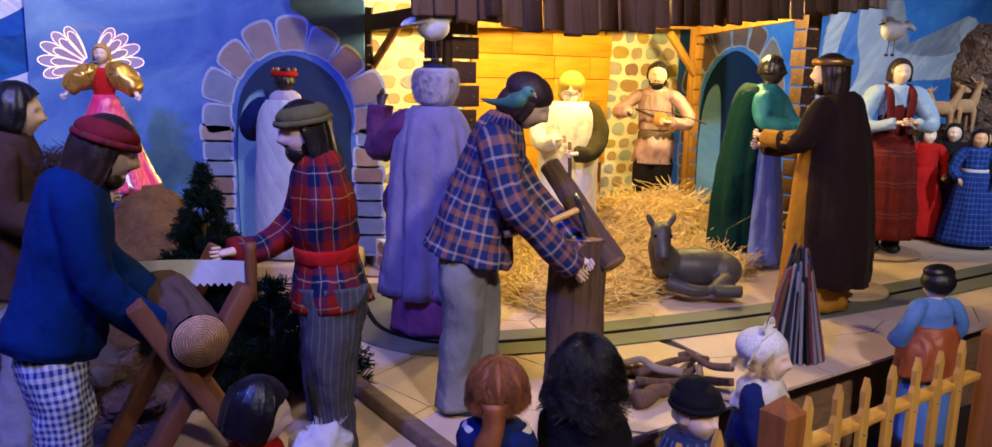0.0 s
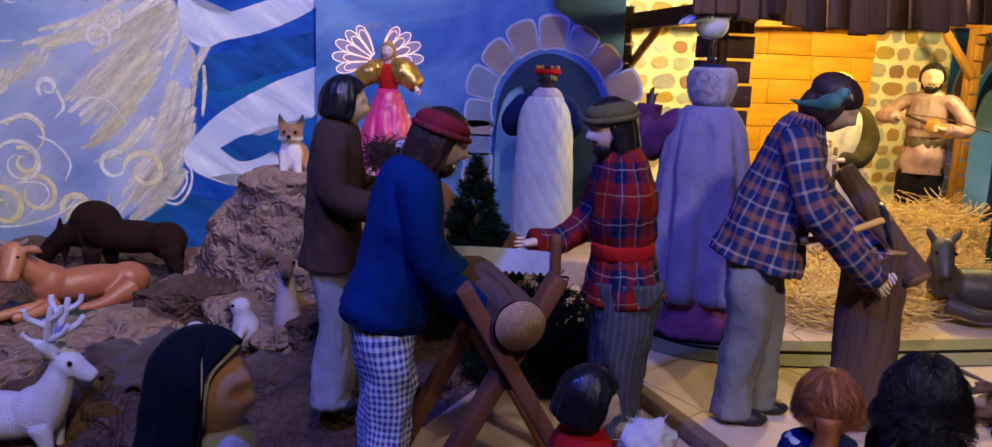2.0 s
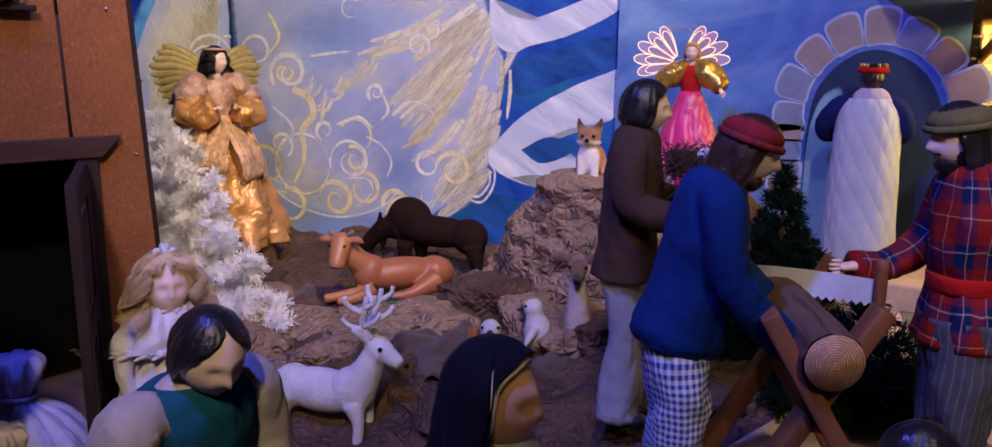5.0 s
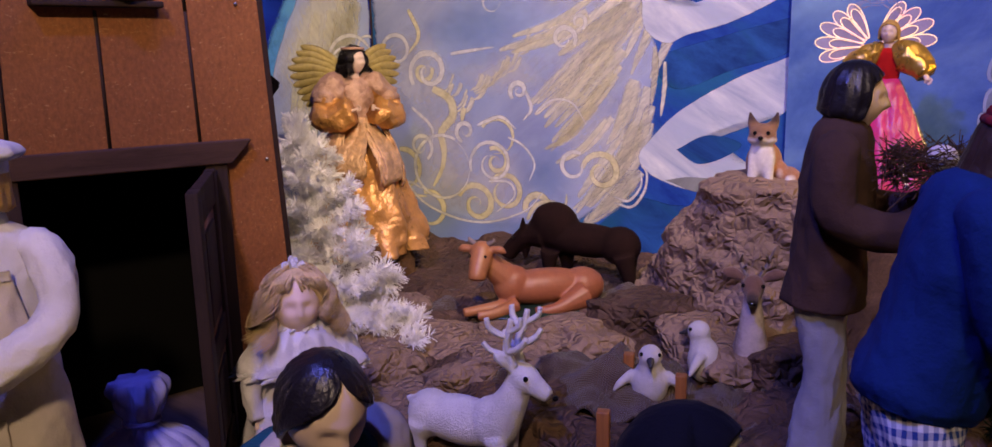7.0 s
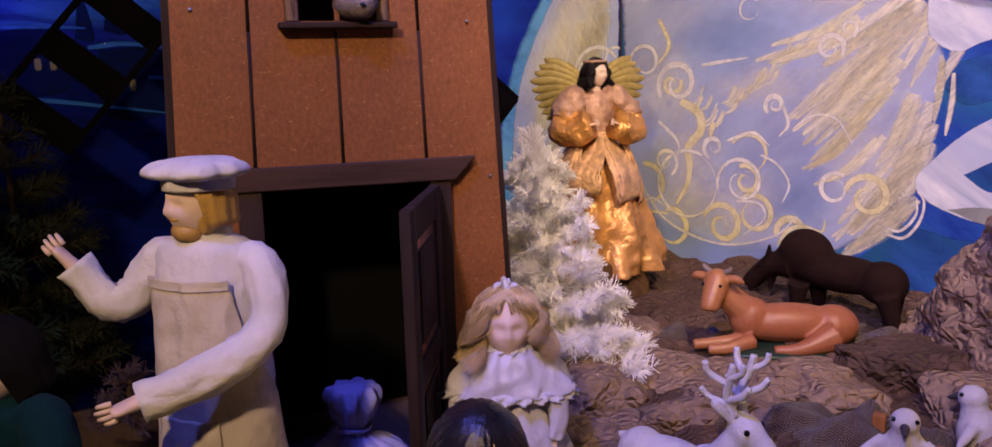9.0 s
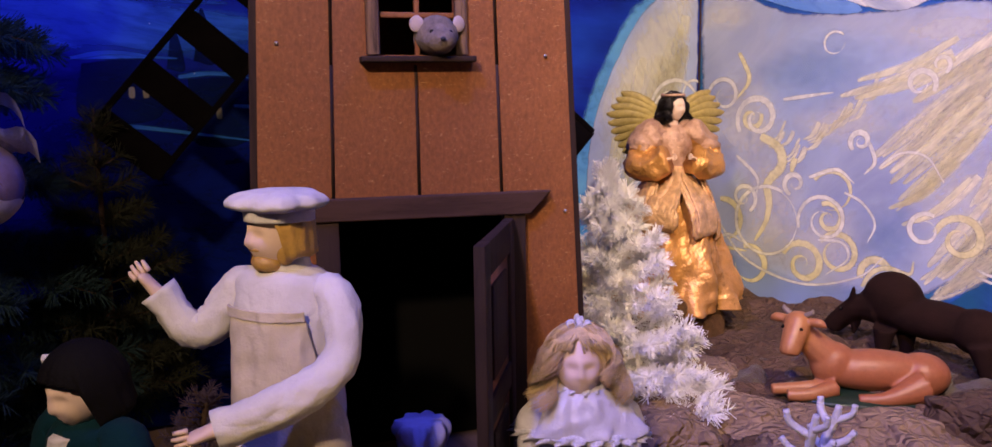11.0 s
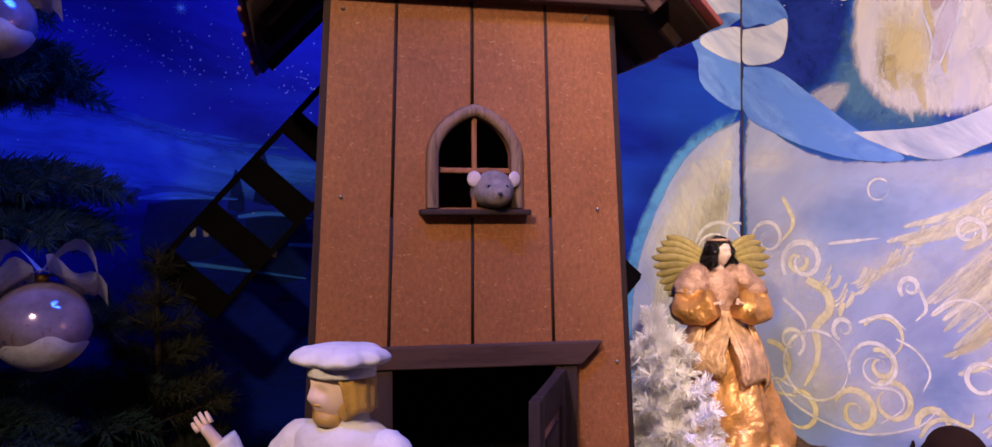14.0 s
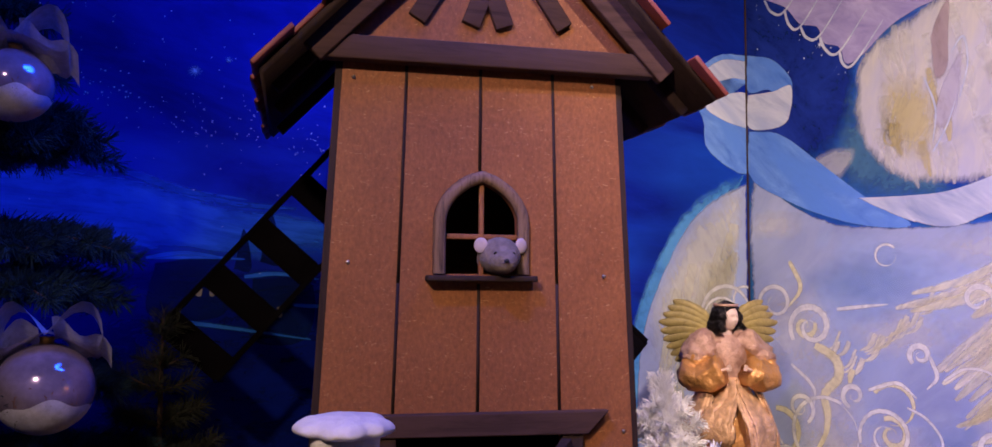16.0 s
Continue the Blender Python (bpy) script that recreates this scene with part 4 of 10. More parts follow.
def arch_paint(parent, ux, zs, w, z0, tag):
    """A painted archway: dark opening, pale reveal and a ring of stones."""
    half = w / 2
    rise = zs
    hole = [(ux - half, z0), (ux - half, rise - half * 0.55), (ux - half * 0.72, rise + half * 0.25), (ux - half * 0.1, rise + half * 0.62), (ux + half * 0.6, rise + half * 0.35), (ux + half * 0.98, rise - half * 0.3), (ux + half, rise - half), (ux + half, z0)]
    bm = bmesh.new()
    patch(bm, hole, 0.03, 0.003)
    part("painted_opening", bm, M_niche, parent, smooth=False)
    bm = bmesh.new()
    patch(bm, [(ux - half, z0), (ux - half, rise - half * 0.8), (ux - half * 0.75, rise + 0.0), (ux - half * 0.4, rise - half * 0.2), (ux - half * 0.35, z0)], 0.2, 0.0045)
    part("painted_reveal", bm, M_nichelight, parent, smooth=False)
    rg = random.Random(tag)
    ob = bmesh.new()

    def one(outline):
        b = bmesh.new()
        patch(b, outline, 0.02, 0.0055, 24)
        part("arch_stone", b, M_archstones, parent, smooth=False)

    for i in range(9):
        a = math.radians(184 - i * 23.5)
        r0, r1 = half * 1.09, half * 1.53 + rg.uniform(-0.012, 0.012)
        c = (ux, rise - half * 0.42)
        da = math.radians(9.8)
        outline = [(c[0] + r * math.cos(a + d), c[1] + r * 1.04 * math.sin(a + d)) for r, d in ((r0, -da), (r0, 0), (r0, da), ((r0 + r1) / 2, da), (r1, da * 0.85), (r1 + 0.008, 0), (r1, -da * 0.85), ((r0 + r1) / 2, -da))]
        one(outline)
        grown = [(c[0] + (x - c[0]) * 1.0 + (x - np.mean([q[0] for q in outline])) * 0.2, z + (z - np.mean([q[1] for q in outline])) * 0.2) for x, z in outline]
        patch(ob, grown, 0.05, 0.0035, 24)
    for s, x0 in ((-1, ux - half * 1.33), (1, ux + half * 1.30)):
        z = rise - half * 0.62
        while z > z0 + 0.03:
            hgt = rg.uniform(0.045, 0.066)
            wd = rg.uniform(0.034, 0.044)
            xx = x0 + rg.uniform(-0.008, 0.008)
            q = [(xx + a * wd, z - hgt / 2 + b * hgt * 0.43) for a, b in ((-1, -0.7), (-0.6, -1), (0.6, -1), (1, -0.7), (1, 0.7), (0.6, 1), (-0.6, 1), (-1, 0.7))]
            one(q)
            g = [(xx + a * (wd + 0.009), z - hgt / 2 + b * (hgt * 0.43 + 0.009)) for a, b in ((-1, -0.7), (-0.6, -1), (0.6, -1), (1, -0.7), (1, 0.7), (0.6, 1), (-0.6, 1), (-1, 0.7))]
            patch(ob, g, 0.05, 0.0035, 24)
            z -= hgt
    part("painted_mortar", ob, M_outline, parent, smooth=False)


arch_paint(arch_wall, 0.787, 0.82, 0.355, 0.30, 3)

# ---- the stable's painted back wall, seen past the stable on both sides ----
O, EX, EY = Vector((0.0, 2.19, 0)), Vector((0.848, 0.53, 0)), Vector((-0.53, 0.848, 0))
FS = frame_on((O.x, O.y), (0.848, 0.53))
FK = frame_on((O + EY * 0.78 - EX * 0.10).xy, (0.848, 0.53))
back = panel("wall_stable_back", FK, 5.2, 2.6, M_mortar, "board behind the stable painted with stones, planks and blue sky", front=-1)
bm = bmesh.new()
rg = random.Random(5)
for u0, u1 in ((0.02, 0.60), (1.28, 1.72)):
    z = F + 0.03
    row = 0
    while z < 1.25:
        hgt = rg.uniform(0.045, 0.07)
        u = u0 + rg.uniform(-0.03, 0.03)
        while u < u1:
            wd = rg.uniform(0.06, 0.125)
            uc = u + wd / 2
            q = [(uc + a * (wd / 2 - 0.008) * rg.uniform(0.9, 1.05), z + hgt / 2 + b * (hgt / 2 - 0.007) * rg.uniform(0.8, 1.1)) for a, b in ((-1, -0.3), (-0.6, -0.95), (0.1, -1), (0.7, -0.9), (1, -0.2), (0.9, 0.6), (0.4, 1), (-0.5, 0.95), (-0.95, 0.4))]
            bm = bmesh.new()
            patch(bm, q, 0.02, 0.004, 20)
            part("painted_stone", bm, M_stones, back, smooth=False)
            u += wd
        z += hgt
bm = boxed((0.60, -0.004, F), (1.28, -0.001, 1.4))
part("painted_plank_ground", bm, M_yjoint, back, smooth=False)
row = 0
z = F
while z < 1.35:
    hgt = 0.088 + rg.uniform(-0.006, 0.006)
    u = 0.585 + rg.uniform(-0.02, 0.02)
    cut = rg.uniform(0.7, 1.0)
    for a, b in ((u, cut), (cut, cut + rg.uniform(0.15, 0.2)), (None, 1.285 + rg.uniform(-0.03, 0.02))):
        if a is None:
            a = last
        last = b
        if b - a < 0.04:
            continue
        bm = boxed((-(b - a) / 2 + 0.0012, -0.005, -hgt / 2 + 0.0012), ((b - a) / 2 - 0.0012, 0.002, hgt / 2 - 0.0012), 0.001)
        part("plank", bm, M_yplank, back, "", pose((a + b) / 2, -0.006, z + hgt / 2))
    z += hgt
    row += 1
# blue sky with painted arch and white waves to the right of the stable
M_daysky = paint("bright_blue_sky_paint", (0.02, 0.12, 0.50), (0.09, 0.32, 0.80), (1.5, 1, 2.5), (0, 30, 0))
bm = boxed((1.72, -0.004, F), (5.2, -0.001, 2.6))
part("painted_sky", bm, M_daysky, back, smooth=False)
holder = new("painted_archway")
holder.parent = back
holder.matrix_basis = pose(0, -0.003, 0)
arch_paint(holder, 2.13, 0.86, 0.50, F, 9)
bm = bmesh.new()
patch(bm, [(3.30, 1.5), (3.42, 1.18), (3.5, 1.06), (3.78, 1.01), (4.19, 1.0), (4.30, 1.08), (4.24, 1.24), (4.45, 1.30), (4.75, 1.1), (4.8, 0.7), (5.1, 0.6), (5.1, 2.0), (3.6, 2.0)], 0.06, 0.0035)
part("painted_deep_blue", bm, M_deep, back, smooth=False)
bm = bmesh.new()
patch(bm, [(2.78, 0.55), (2.74, 0.9), (2.85, 1.35), (3.0, 1.7), (3.3, 1.9), (3.28, 1.45), (3.35, 1.20), (3.46, 1.07), (3.78, 1.03), (4.12, 1.05), (4.27, 1.12), (4.22, 1.22), (4.34, 1.30), (4.52, 1.26), (4.66, 1.14), (4.56, 0.98), (4.2, 0.90), (3.73, 0.88), (3.46, 0.86), (3.2, 0.72), (3.0, 0.52)], 0.08, 0.005)
part("painted_white_wave", bm, M_ribbon, back, smooth=False)
bm = bmesh.new()
patch(bm, [(2.95, 0.66), (2.90, 0.95), (3.02, 1.25), (3.14, 1.5), (3.12, 1.15), (3.18, 0.95), (3.1, 0.8)], 0.3, 0.0062)
part("painted_blue_shade", bm, M_ribblue, back, smooth=False)

# ---- the stable ----
stable = base("stable", FS, "open-fronted wooden stable of dark slats on posts with a shingled eave", "stable")


def slat_post(s, d, z1, side, mat_post, mat_slat, width=0.085, n=14):
    """A corner post with short boards nailed across it, gaps between them."""
    bm = bmesh.new()
    beam(bm, (s, d, F), (s, d, z1), 0.022, 0.022)
    post = part("post", bm, mat_post, stable)
    h = (z1 - F) / n
    rr = random.Random(int(s * 100 + d * 10))
    for i in range(n):
        for ax in side:
            w = width * rr.uniform(0.92, 1.06)
            bm = bmesh.new()
            if ax == "x":
                box(bm, (0.004, -0.017, -h / 2 + 0.003), (w, -0.010, h / 2 - 0.003), 0, 0.0015)
            elif ax == "-x":
                box(bm, (-w, -0.017, -h / 2 + 0.003), (-0.004, -0.010, h / 2 - 0.003), 0, 0.0015)
            elif ax == "y":
                box(bm, (-0.017, 0.004, -h / 2 + 0.003), (-0.010, w, h / 2 - 0.003), 0, 0.0015)
            elif ax == "-y":
                box(bm, (-0.017, -w, -h / 2 + 0.003), (-0.010, -0.004, h / 2 - 0.003), 0, 0.0015)
            part("slat", bm, mat_slat, post, "", pose(s, d, F + h * (i + 0.5), 0, rr.uniform(-0.6, 0.6), 0))
            for q in (0.2, 0.8):
                e = w * q if ax in "xy" else -w * q
                c = (e, -0.0175, 0) if "x" in ax else (-0.0175, e, 0)
                bm = bmesh.new()
                ball(bm, c, 0.0018, 0, seg=6)
                part("nail", bm, M_nail, post, "", pose(s, d, F + h * (i + 0.5)))
    return post


M_nail = surf("steel_nail", (0.4, 0.38, 0.36), 0.35, 0.1, metal=0.9)
slat_post(-0.09, 0.0, 1.10, ("x", "y"), M_brownv, M_brown)
slat_post(1.47, 0.0, 1.20, ("-x", "y"), M_brownv, M_brown)
slat_post(0.0, 0.61, 1.08, ("-y",), M_brownv, M_brown, 0.055)
slat_post(1.53, 0.62, 1.15, ("x",), M_ochre, M_ochre, 0.05)
for a, b, w, d, m, nm in (((-0.085, 0.0, 1.085), (1.48, 0.0, 1.20), 0.022, 0.045, M_ochre, "front_beam"), ((0.0, 0.61, 1.035), (1.55, 0.62, 1.10), 0.022, 0.03, M_ochre, "back_beam"),
                          ((0.0, 0.62, 1.03), (-0.04, -0.14, 1.05), 0.03, 0.05, M_brownv, "side_beam"), ((1.53, 0.62, 1.07), (1.50, -0.02, 1.13), 0.022, 0.03, M_ochre, "side_beam"),
                          ((0.0, 0.58, 0.90), (0.0, 0.40, 1.03), 0.014, 0.026, M_ochre, "brace"), ((1.53, 0.6, 0.90), (1.36, 0.6, 1.06), 0.02, 0.03, M_ochre, "brace")):
    bm = bmesh.new()
    beam(bm, a, b, w, d)
    part(nm, bm, m, stable)
# roof: a sloping board with a ragged fringe of shingles along the eave
bm = bmesh.new()
vs = [bm.verts.new(p) for p in ((-0.26, -0.09, 1.10), (1.72, -0.09, 1.24), (1.72, 0.95, 1.75), (-0.26, 0.95, 1.62))]
bm.faces.new(vs)
r = bmesh.ops.extrude_face_region(bm, geom=list(bm.faces))
for g in r["geom"]:
    if isinstance(g, bmesh.types.BMVert):
        g.co.z += 0.02
bmesh.ops.recalc_face_normals(bm, faces=bm.faces)
roof = part("roof", bm, M_brownv, stable, smooth=False)
rr = random.Random(3)
s = -0.25
while s < 1.70:
    w = rr.uniform(0.055, 0.072)
    t = (s + 0.25) / 1.95
    z0 = (1.016 if s < 0.0 else 0.997 + 0.02 * max(0, t - 0.15) + 0.20 * max(0, t - 0.25) ** 1.15) + rr.uniform(-0.008, 0.008)
    z1 = 1.26 + 0.12 * t
    bm = bmesh.new()
    vs = box(bm, (0.002, -0.006, 0), (w - 0.003, 0.006, z1 - z0), 0, 0.002)
    for v in bm.verts:
        if v.co.z < 0.01:
            v.co.z += rr.uniform(-0.005, 0.005)
    part("shingle", bm, M_shing, roof, "", pose(s, -0.10 + rr.uniform(-0.004, 0.004), z0, -6, rr.uniform(-0.8, 0.8), 0))
    s += w
# second course behind, on the left return
s = 0.0
while s < 0.7:
    w = rr.uniform(0.055, 0.072)
    bm = boxed((-0.006, 0.002, 0), (0.006, w - 0.003, 0.2 + rr.uniform(-0.01, 0.01)), 0.002)
    part("shingle", bm, M_shing, roof, "", pose(-0.255, s - 0.08, 1.06 + 0.05 * s, 0, 0, 0))
    s += w

# low painted stone wall on the stable's left side
bm = bmesh.new()
box(bm, (-0.012, 0.02, F), (0.012, 0.62, F + 0.095), 0, 0.003)
low = tagged(part("low_wall", bm, M_mortar, None, "", FS), "low board painted with rounded stones beside the stable", "low wall")
rg = random.Random(8)
y = 0.03
while y < 0.6:
    wd = rg.uniform(0.05, 0.075)
    for zc in (F + 0.027, F + 0.07):
        c = (y + wd / 2, zc)
        bm = bmesh.new()
        vs = [bm.verts.new((-0.0135, c[0] + (wd / 2 - 0.005) * math.cos(a) * rg.uniform(0.85, 1.05), c[1] + 0.02 * math.sin(a) * rg.uniform(0.85, 1.05))) for a in np.arange(12) * 0.5236]
        bm.faces.new(vs)
        part("painted_stone", bm, M_stones, low, smooth=False)
    y += wd

# ---- the mill ----
MX = -1.78
M_hard = surf("hardboard", (0.40, 0.17, 0.062), 0.62, 0.22, 6, 130, 0.18, col2=(0.46, 0.21, 0.085))


def hardboard():
    k = Nodes("hardboard_fibre")
    v = k.coords()
    a, b = k.noise(v, 7, 6, 0.7), k.noise(k.coords("Object", (1, 1, 0.6)), 150, 5, 0.8)
    fib = k.noise(k.coords("Object", (60, 60, 260), (0, 37, 0)), 1.0, 3, 0.8, 1.5)
    c = k.ramp(a, [(0.25, (0.20, 0.066, 0.022)), (0.75, (0.30, 0.108, 0.036))])
    c = k.mix(0.55, c, k.ramp(b, [(0.35, 0.42), (0.65, 1.25)]), "MULTIPLY")
    c = k.mix(k.ramp(fib, [(0.62, 0.0), (0.70, 0.6)]), c, (0.62, 0.36, 0.18))
    k.bump(b, 0.2, 0.0008)
    return k.out(c, 0.6, 0, 0.35)


M_hard = hardboard()
M_mill = wood("dark_mill_timber", (0.070, 0.036, 0.026), 0.40, 1, 14, 0.8)
M_millz = wood("dark_mill_timber_upright", (0.034, 0.019, 0.015), 0.45, 2, 14, 0.8)
M_frame = wood("grey_brown_window_wood", (0.21, 0.125, 0.075), 0.22, 2, 30, 0.7, 0.8)
M_bar = wood("orange_brown_glazing_bar", (0.30, 0.115, 0.045), 0.5, 2, 20, 0.6)
M_tile = surf("red_brown_roof_tile", (0.20, 0.045, 0.028), 0.55, 0.35, 12, 90, 0.3)
M_inside = surf("orange_lit_board", (0.30, 0.12, 0.045), 0.7, 0.3)
# darker than the hardboard: shade on the open leaf is in this colour
M_leaf = wood("shaded_red_brown_door_panel", (0.13, 0.048, 0.026), 0.5, 2, 14, 0.6)
mill = base("windmill", pose(MX, 0.86, 0.17, 0, 0, -9.9), "tall brown hardboard windmill with dark timber trim and open door", "windmill")
ZB = 0.17


def half_w(z):
    return 0.295 - 0.047 * (z - 0.4)


def mill_wall():
    """The front in four tall boards with dark joints, the door and the arched window cut through, and the other three walls."""
    bm = bmesh.new()
    z_door, y0, y1 = 0.715, -0.152, 0.145
    wz0, wz1, wh = 0.982, 1.070, 0.0645
    top = 1.40

    yc = -0.003
    arc = []
    for t in np.linspace(0, 1, 9):
        a = t * math.radians(62)
        arc.append((min(yc, yc - wh + (wh * 2) * 0.98 * (1 - math.cos(a)) * 0.94), wz1 + wh * 1.28 * math.sin(a)))
    arc[-1] = (yc, arc[-1][1])
    full = arc + [(2 * yc - y, z) for y, z in arc[-2::-1]]
    # outline with the door cut out, and the window as a hole
    outer = [(-half_w(0.17), 0.17), (y0, 0.17), (y0, z_door), (y1, z_door), (y1, 0.17), (half_w(0.17), 0.17), (half_w(top), top), (-half_w(top), top)]
    hole = [(yc - wh, wz0)] + full + [(yc + wh, wz0)]
    edges = []
    for loop in (outer, hole):
        vs = [bm.verts.new((0, y, z - ZB)) for y, z in loop]
        edges += [bm.edges.new((vs[i], vs[(i + 1) % len(vs)])) for i in range(len(vs))]
    bmesh.ops.triangle_fill(bm, use_beauty=True, use_dissolve=False, edges=edges)
    # depth of the front board
    r = bmesh.ops.extrude_face_region(bm, geom=list(bm.faces))
    for g in r["geom"]:
        if isinstance(g, bmesh.types.BMVert):
            g.co.x -= 0.012
    bmesh.ops.recalc_face_normals(bm, faces=bm.faces)
    part("front_wall", bm, M_hard, mill, smooth=False)
    for sgn in (-1, 1):
        bm = bmesh.new()
        v = [bm.verts.new(p) for p in ((-0.013, sgn * half_w(0.17), 0), (-0.53, sgn * 0.245, 0), (-0.52, sgn * 0.20, 1.4 - ZB), (-0.013, sgn * half_w(1.4), 1.4 - ZB))]
        bm.faces.new(v)
        r = bmesh.ops.extrude_face_region(bm, geom=list(bm.faces))
        for g in r["geom"]:
            if isinstance(g, bmesh.types.BMVert):
                g.co.y -= sgn * 0.01
        bmesh.ops.recalc_face_normals(bm, faces=bm.faces)
        part("side_wall", bm, M_hard, mill, smooth=False)
    # black sheet added inside: stands in for the darkness behind the open door
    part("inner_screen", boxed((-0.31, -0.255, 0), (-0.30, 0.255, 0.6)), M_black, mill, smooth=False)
    part("back_wall", boxed((-0.53, -0.235, 0), (-0.52, 0.235, 1.22)), M_hard, mill, smooth=False)
    part("upper_floor", boxed((-0.515, -0.22, 0.62), (-0.02, 0.22, 0.63)), M_inside, mill, smooth=False)
    # joint battens between boards
    for y in (-0.152, -0.008, 0.138):
        for za, zb in ((0.735, 0.965), (0.965, 1.385)):
            bm = bmesh.new()
            if y == -0.008:
                za, zb = (0.735, 0.965) if za < 0.9 else (1.165, 1.385)
            ya, yb = y * half_w(za) / half_w(0.9), y * half_w(zb) / half_w(0.9)
            beam(bm, (0.0, ya, za - ZB), (0.0, yb, zb - ZB), 0.0055, 0.005, 0, 0.0)
            part("joint_batten", bm, M_millz, mill)
    for sgn in (-1, 1):
        bm = bmesh.new()
        beam(bm, (-0.004, sgn * (half_w(0.17) + 0.002), 0), (-0.004, sgn * (half_w(1.4) + 0.002), 1.4 - ZB), 0.006, 0.02, 0, 0.001)
        part("corner_batten", bm, M_millz, mill)
    # window: frame, glazing bars, sill
    bm = bmesh.new()
    n = len(full)
    path = [(full[0][0], wz0)] + full + [(full[-1][0], wz0)]
    prev = None
    for i, (y, z) in enumerate(path):
        d = Vector((path[min(i + 1, len(path) - 1)][0] - path[max(i - 1, 0)][0], path[min(i + 1, len(path) - 1)][1] - path[max(i - 1, 0)][1])).normalized()
        nrm = Vector((-d.y, d.x))
        row = []
        for off, x in ((0.0, 0.001), (0.001, 0.008), (0.006, 0.013), (0.014, 0.014), (0.021, 0.009), (0.023, 0.001)):
            row.append(bm.verts.new((x, y + nrm.x * off, z + nrm.y * off - ZB)))
        if prev:
            for q in range(6):
                bm.faces.new((prev[q], prev[(q + 1) % 6], row[(q + 1) % 6], row[q]))
        prev = row
    bmesh.ops.recalc_face_normals(bm, faces=bm.faces)
    win = part("window", bm, M_frame, mill, "pointed grey-brown window frame")
    bm = bmesh.new()
    beam(bm, (-0.004, yc, wz0 - ZB), (-0.004, yc, wz1 + wh * 1.1 - ZB), 0.009, 0.008, 0, 0.001)
    part("glazing_bar", bm, M_bar, win)
    bm = bmesh.new()
    beam(bm, (-0.004, yc - wh, wz1 - 0.022 - ZB), (-0.004, yc + wh, wz1 - 0.022 - ZB), 0.008, 0.009, 0, 0.001)
    part("glazing_bar", bm, M_bar, win)
    part("sill", boxed((0.001, yc - 0.100, wz0 - 0.013 - ZB), (0.030, yc + 0.096, wz0 - 0.003 - ZB), 0.002), M_millz, win)
    # lintel with a slanting end, jambs, door leaf standing open
    bm = bmesh.new()
    prof = [(-0.205, 0.706), (0.190, 0.700), (0.231, 0.741), (-0.205, 0.744)]
    f = bm.faces.new([bm.verts.new((0.002, y, z - ZB)) for y, z in prof])
    r = bmesh.ops.extrude_face_region(bm, geom=[f])
    for g in r["geom"]:
        if isinstance(g, bmesh.types.BMVert):
            g.co.x += 0.018
    bmesh.ops.recalc_face_normals(bm, faces=bm.faces)
    bmesh.ops.bevel(bm, geom=list(bm.edges), offset=0.002, segments=1, affect="EDGES")
    part("lintel", bm, M_mill, mill, smooth=False)
    for ya, yb in ((-0.190, -0.150), (0.143, 0.183)):
        part("door_jamb", boxed((0.002, ya, 0), (0.014, yb, 0.703 - ZB), 0.002), M_millz, mill)
    leaf = new("door")
    leaf.parent = mill
    leaf.matrix_basis = pose(0.018, 0.150, 0, 0, 0, -26.5)
    H, W = 0.695 - ZB, 0.285
    for nm, lo, hi in (("door_stile", (0, -0.009, 0.02), (0.045, 0.009, H)), ("door_stile", (W - 0.045, -0.009, 0.02), (W, 0.009, H)), ("door_rail", (0.045, -0.008, H - 0.055), (W - 0.045, 0.008, H)), ("door_rail", (0.045, -0.008, 0.23), (W - 0.045, 0.008, 0.275)), ("door_rail", (0.045, -0.008, 0.02), (W - 0.045, 0.008, 0.08))):
        part(nm, boxed(lo, hi, 0.002), M_millz, leaf)
    part("door_panel", boxed((0.043, -0.003, 0.05), (W - 0.043, 0.003, H - 0.02)), M_leaf, leaf)
    for za, zb in ((0.10, 0.21), (0.295, H - 0.075)):
        part("raised_panel", boxed((0.075, -0.007, za), (W - 0.075, 0.007, zb), 0.003), M_millz, leaf)
    for y, z in ((-0.24, 0.62), (-0.24, 1.0), (0.23, 0.98), (-0.25, 1.32), (0.22, 1.33), (0.255, 0.7)):
        bm = bmesh.new()
        ball(bm, (0.002, y * half_w(z) / half_w(0.9), z - ZB), 0.0035, 0, seg=8)
        part("screw", bm, M_nail, mill)


mill_wall()


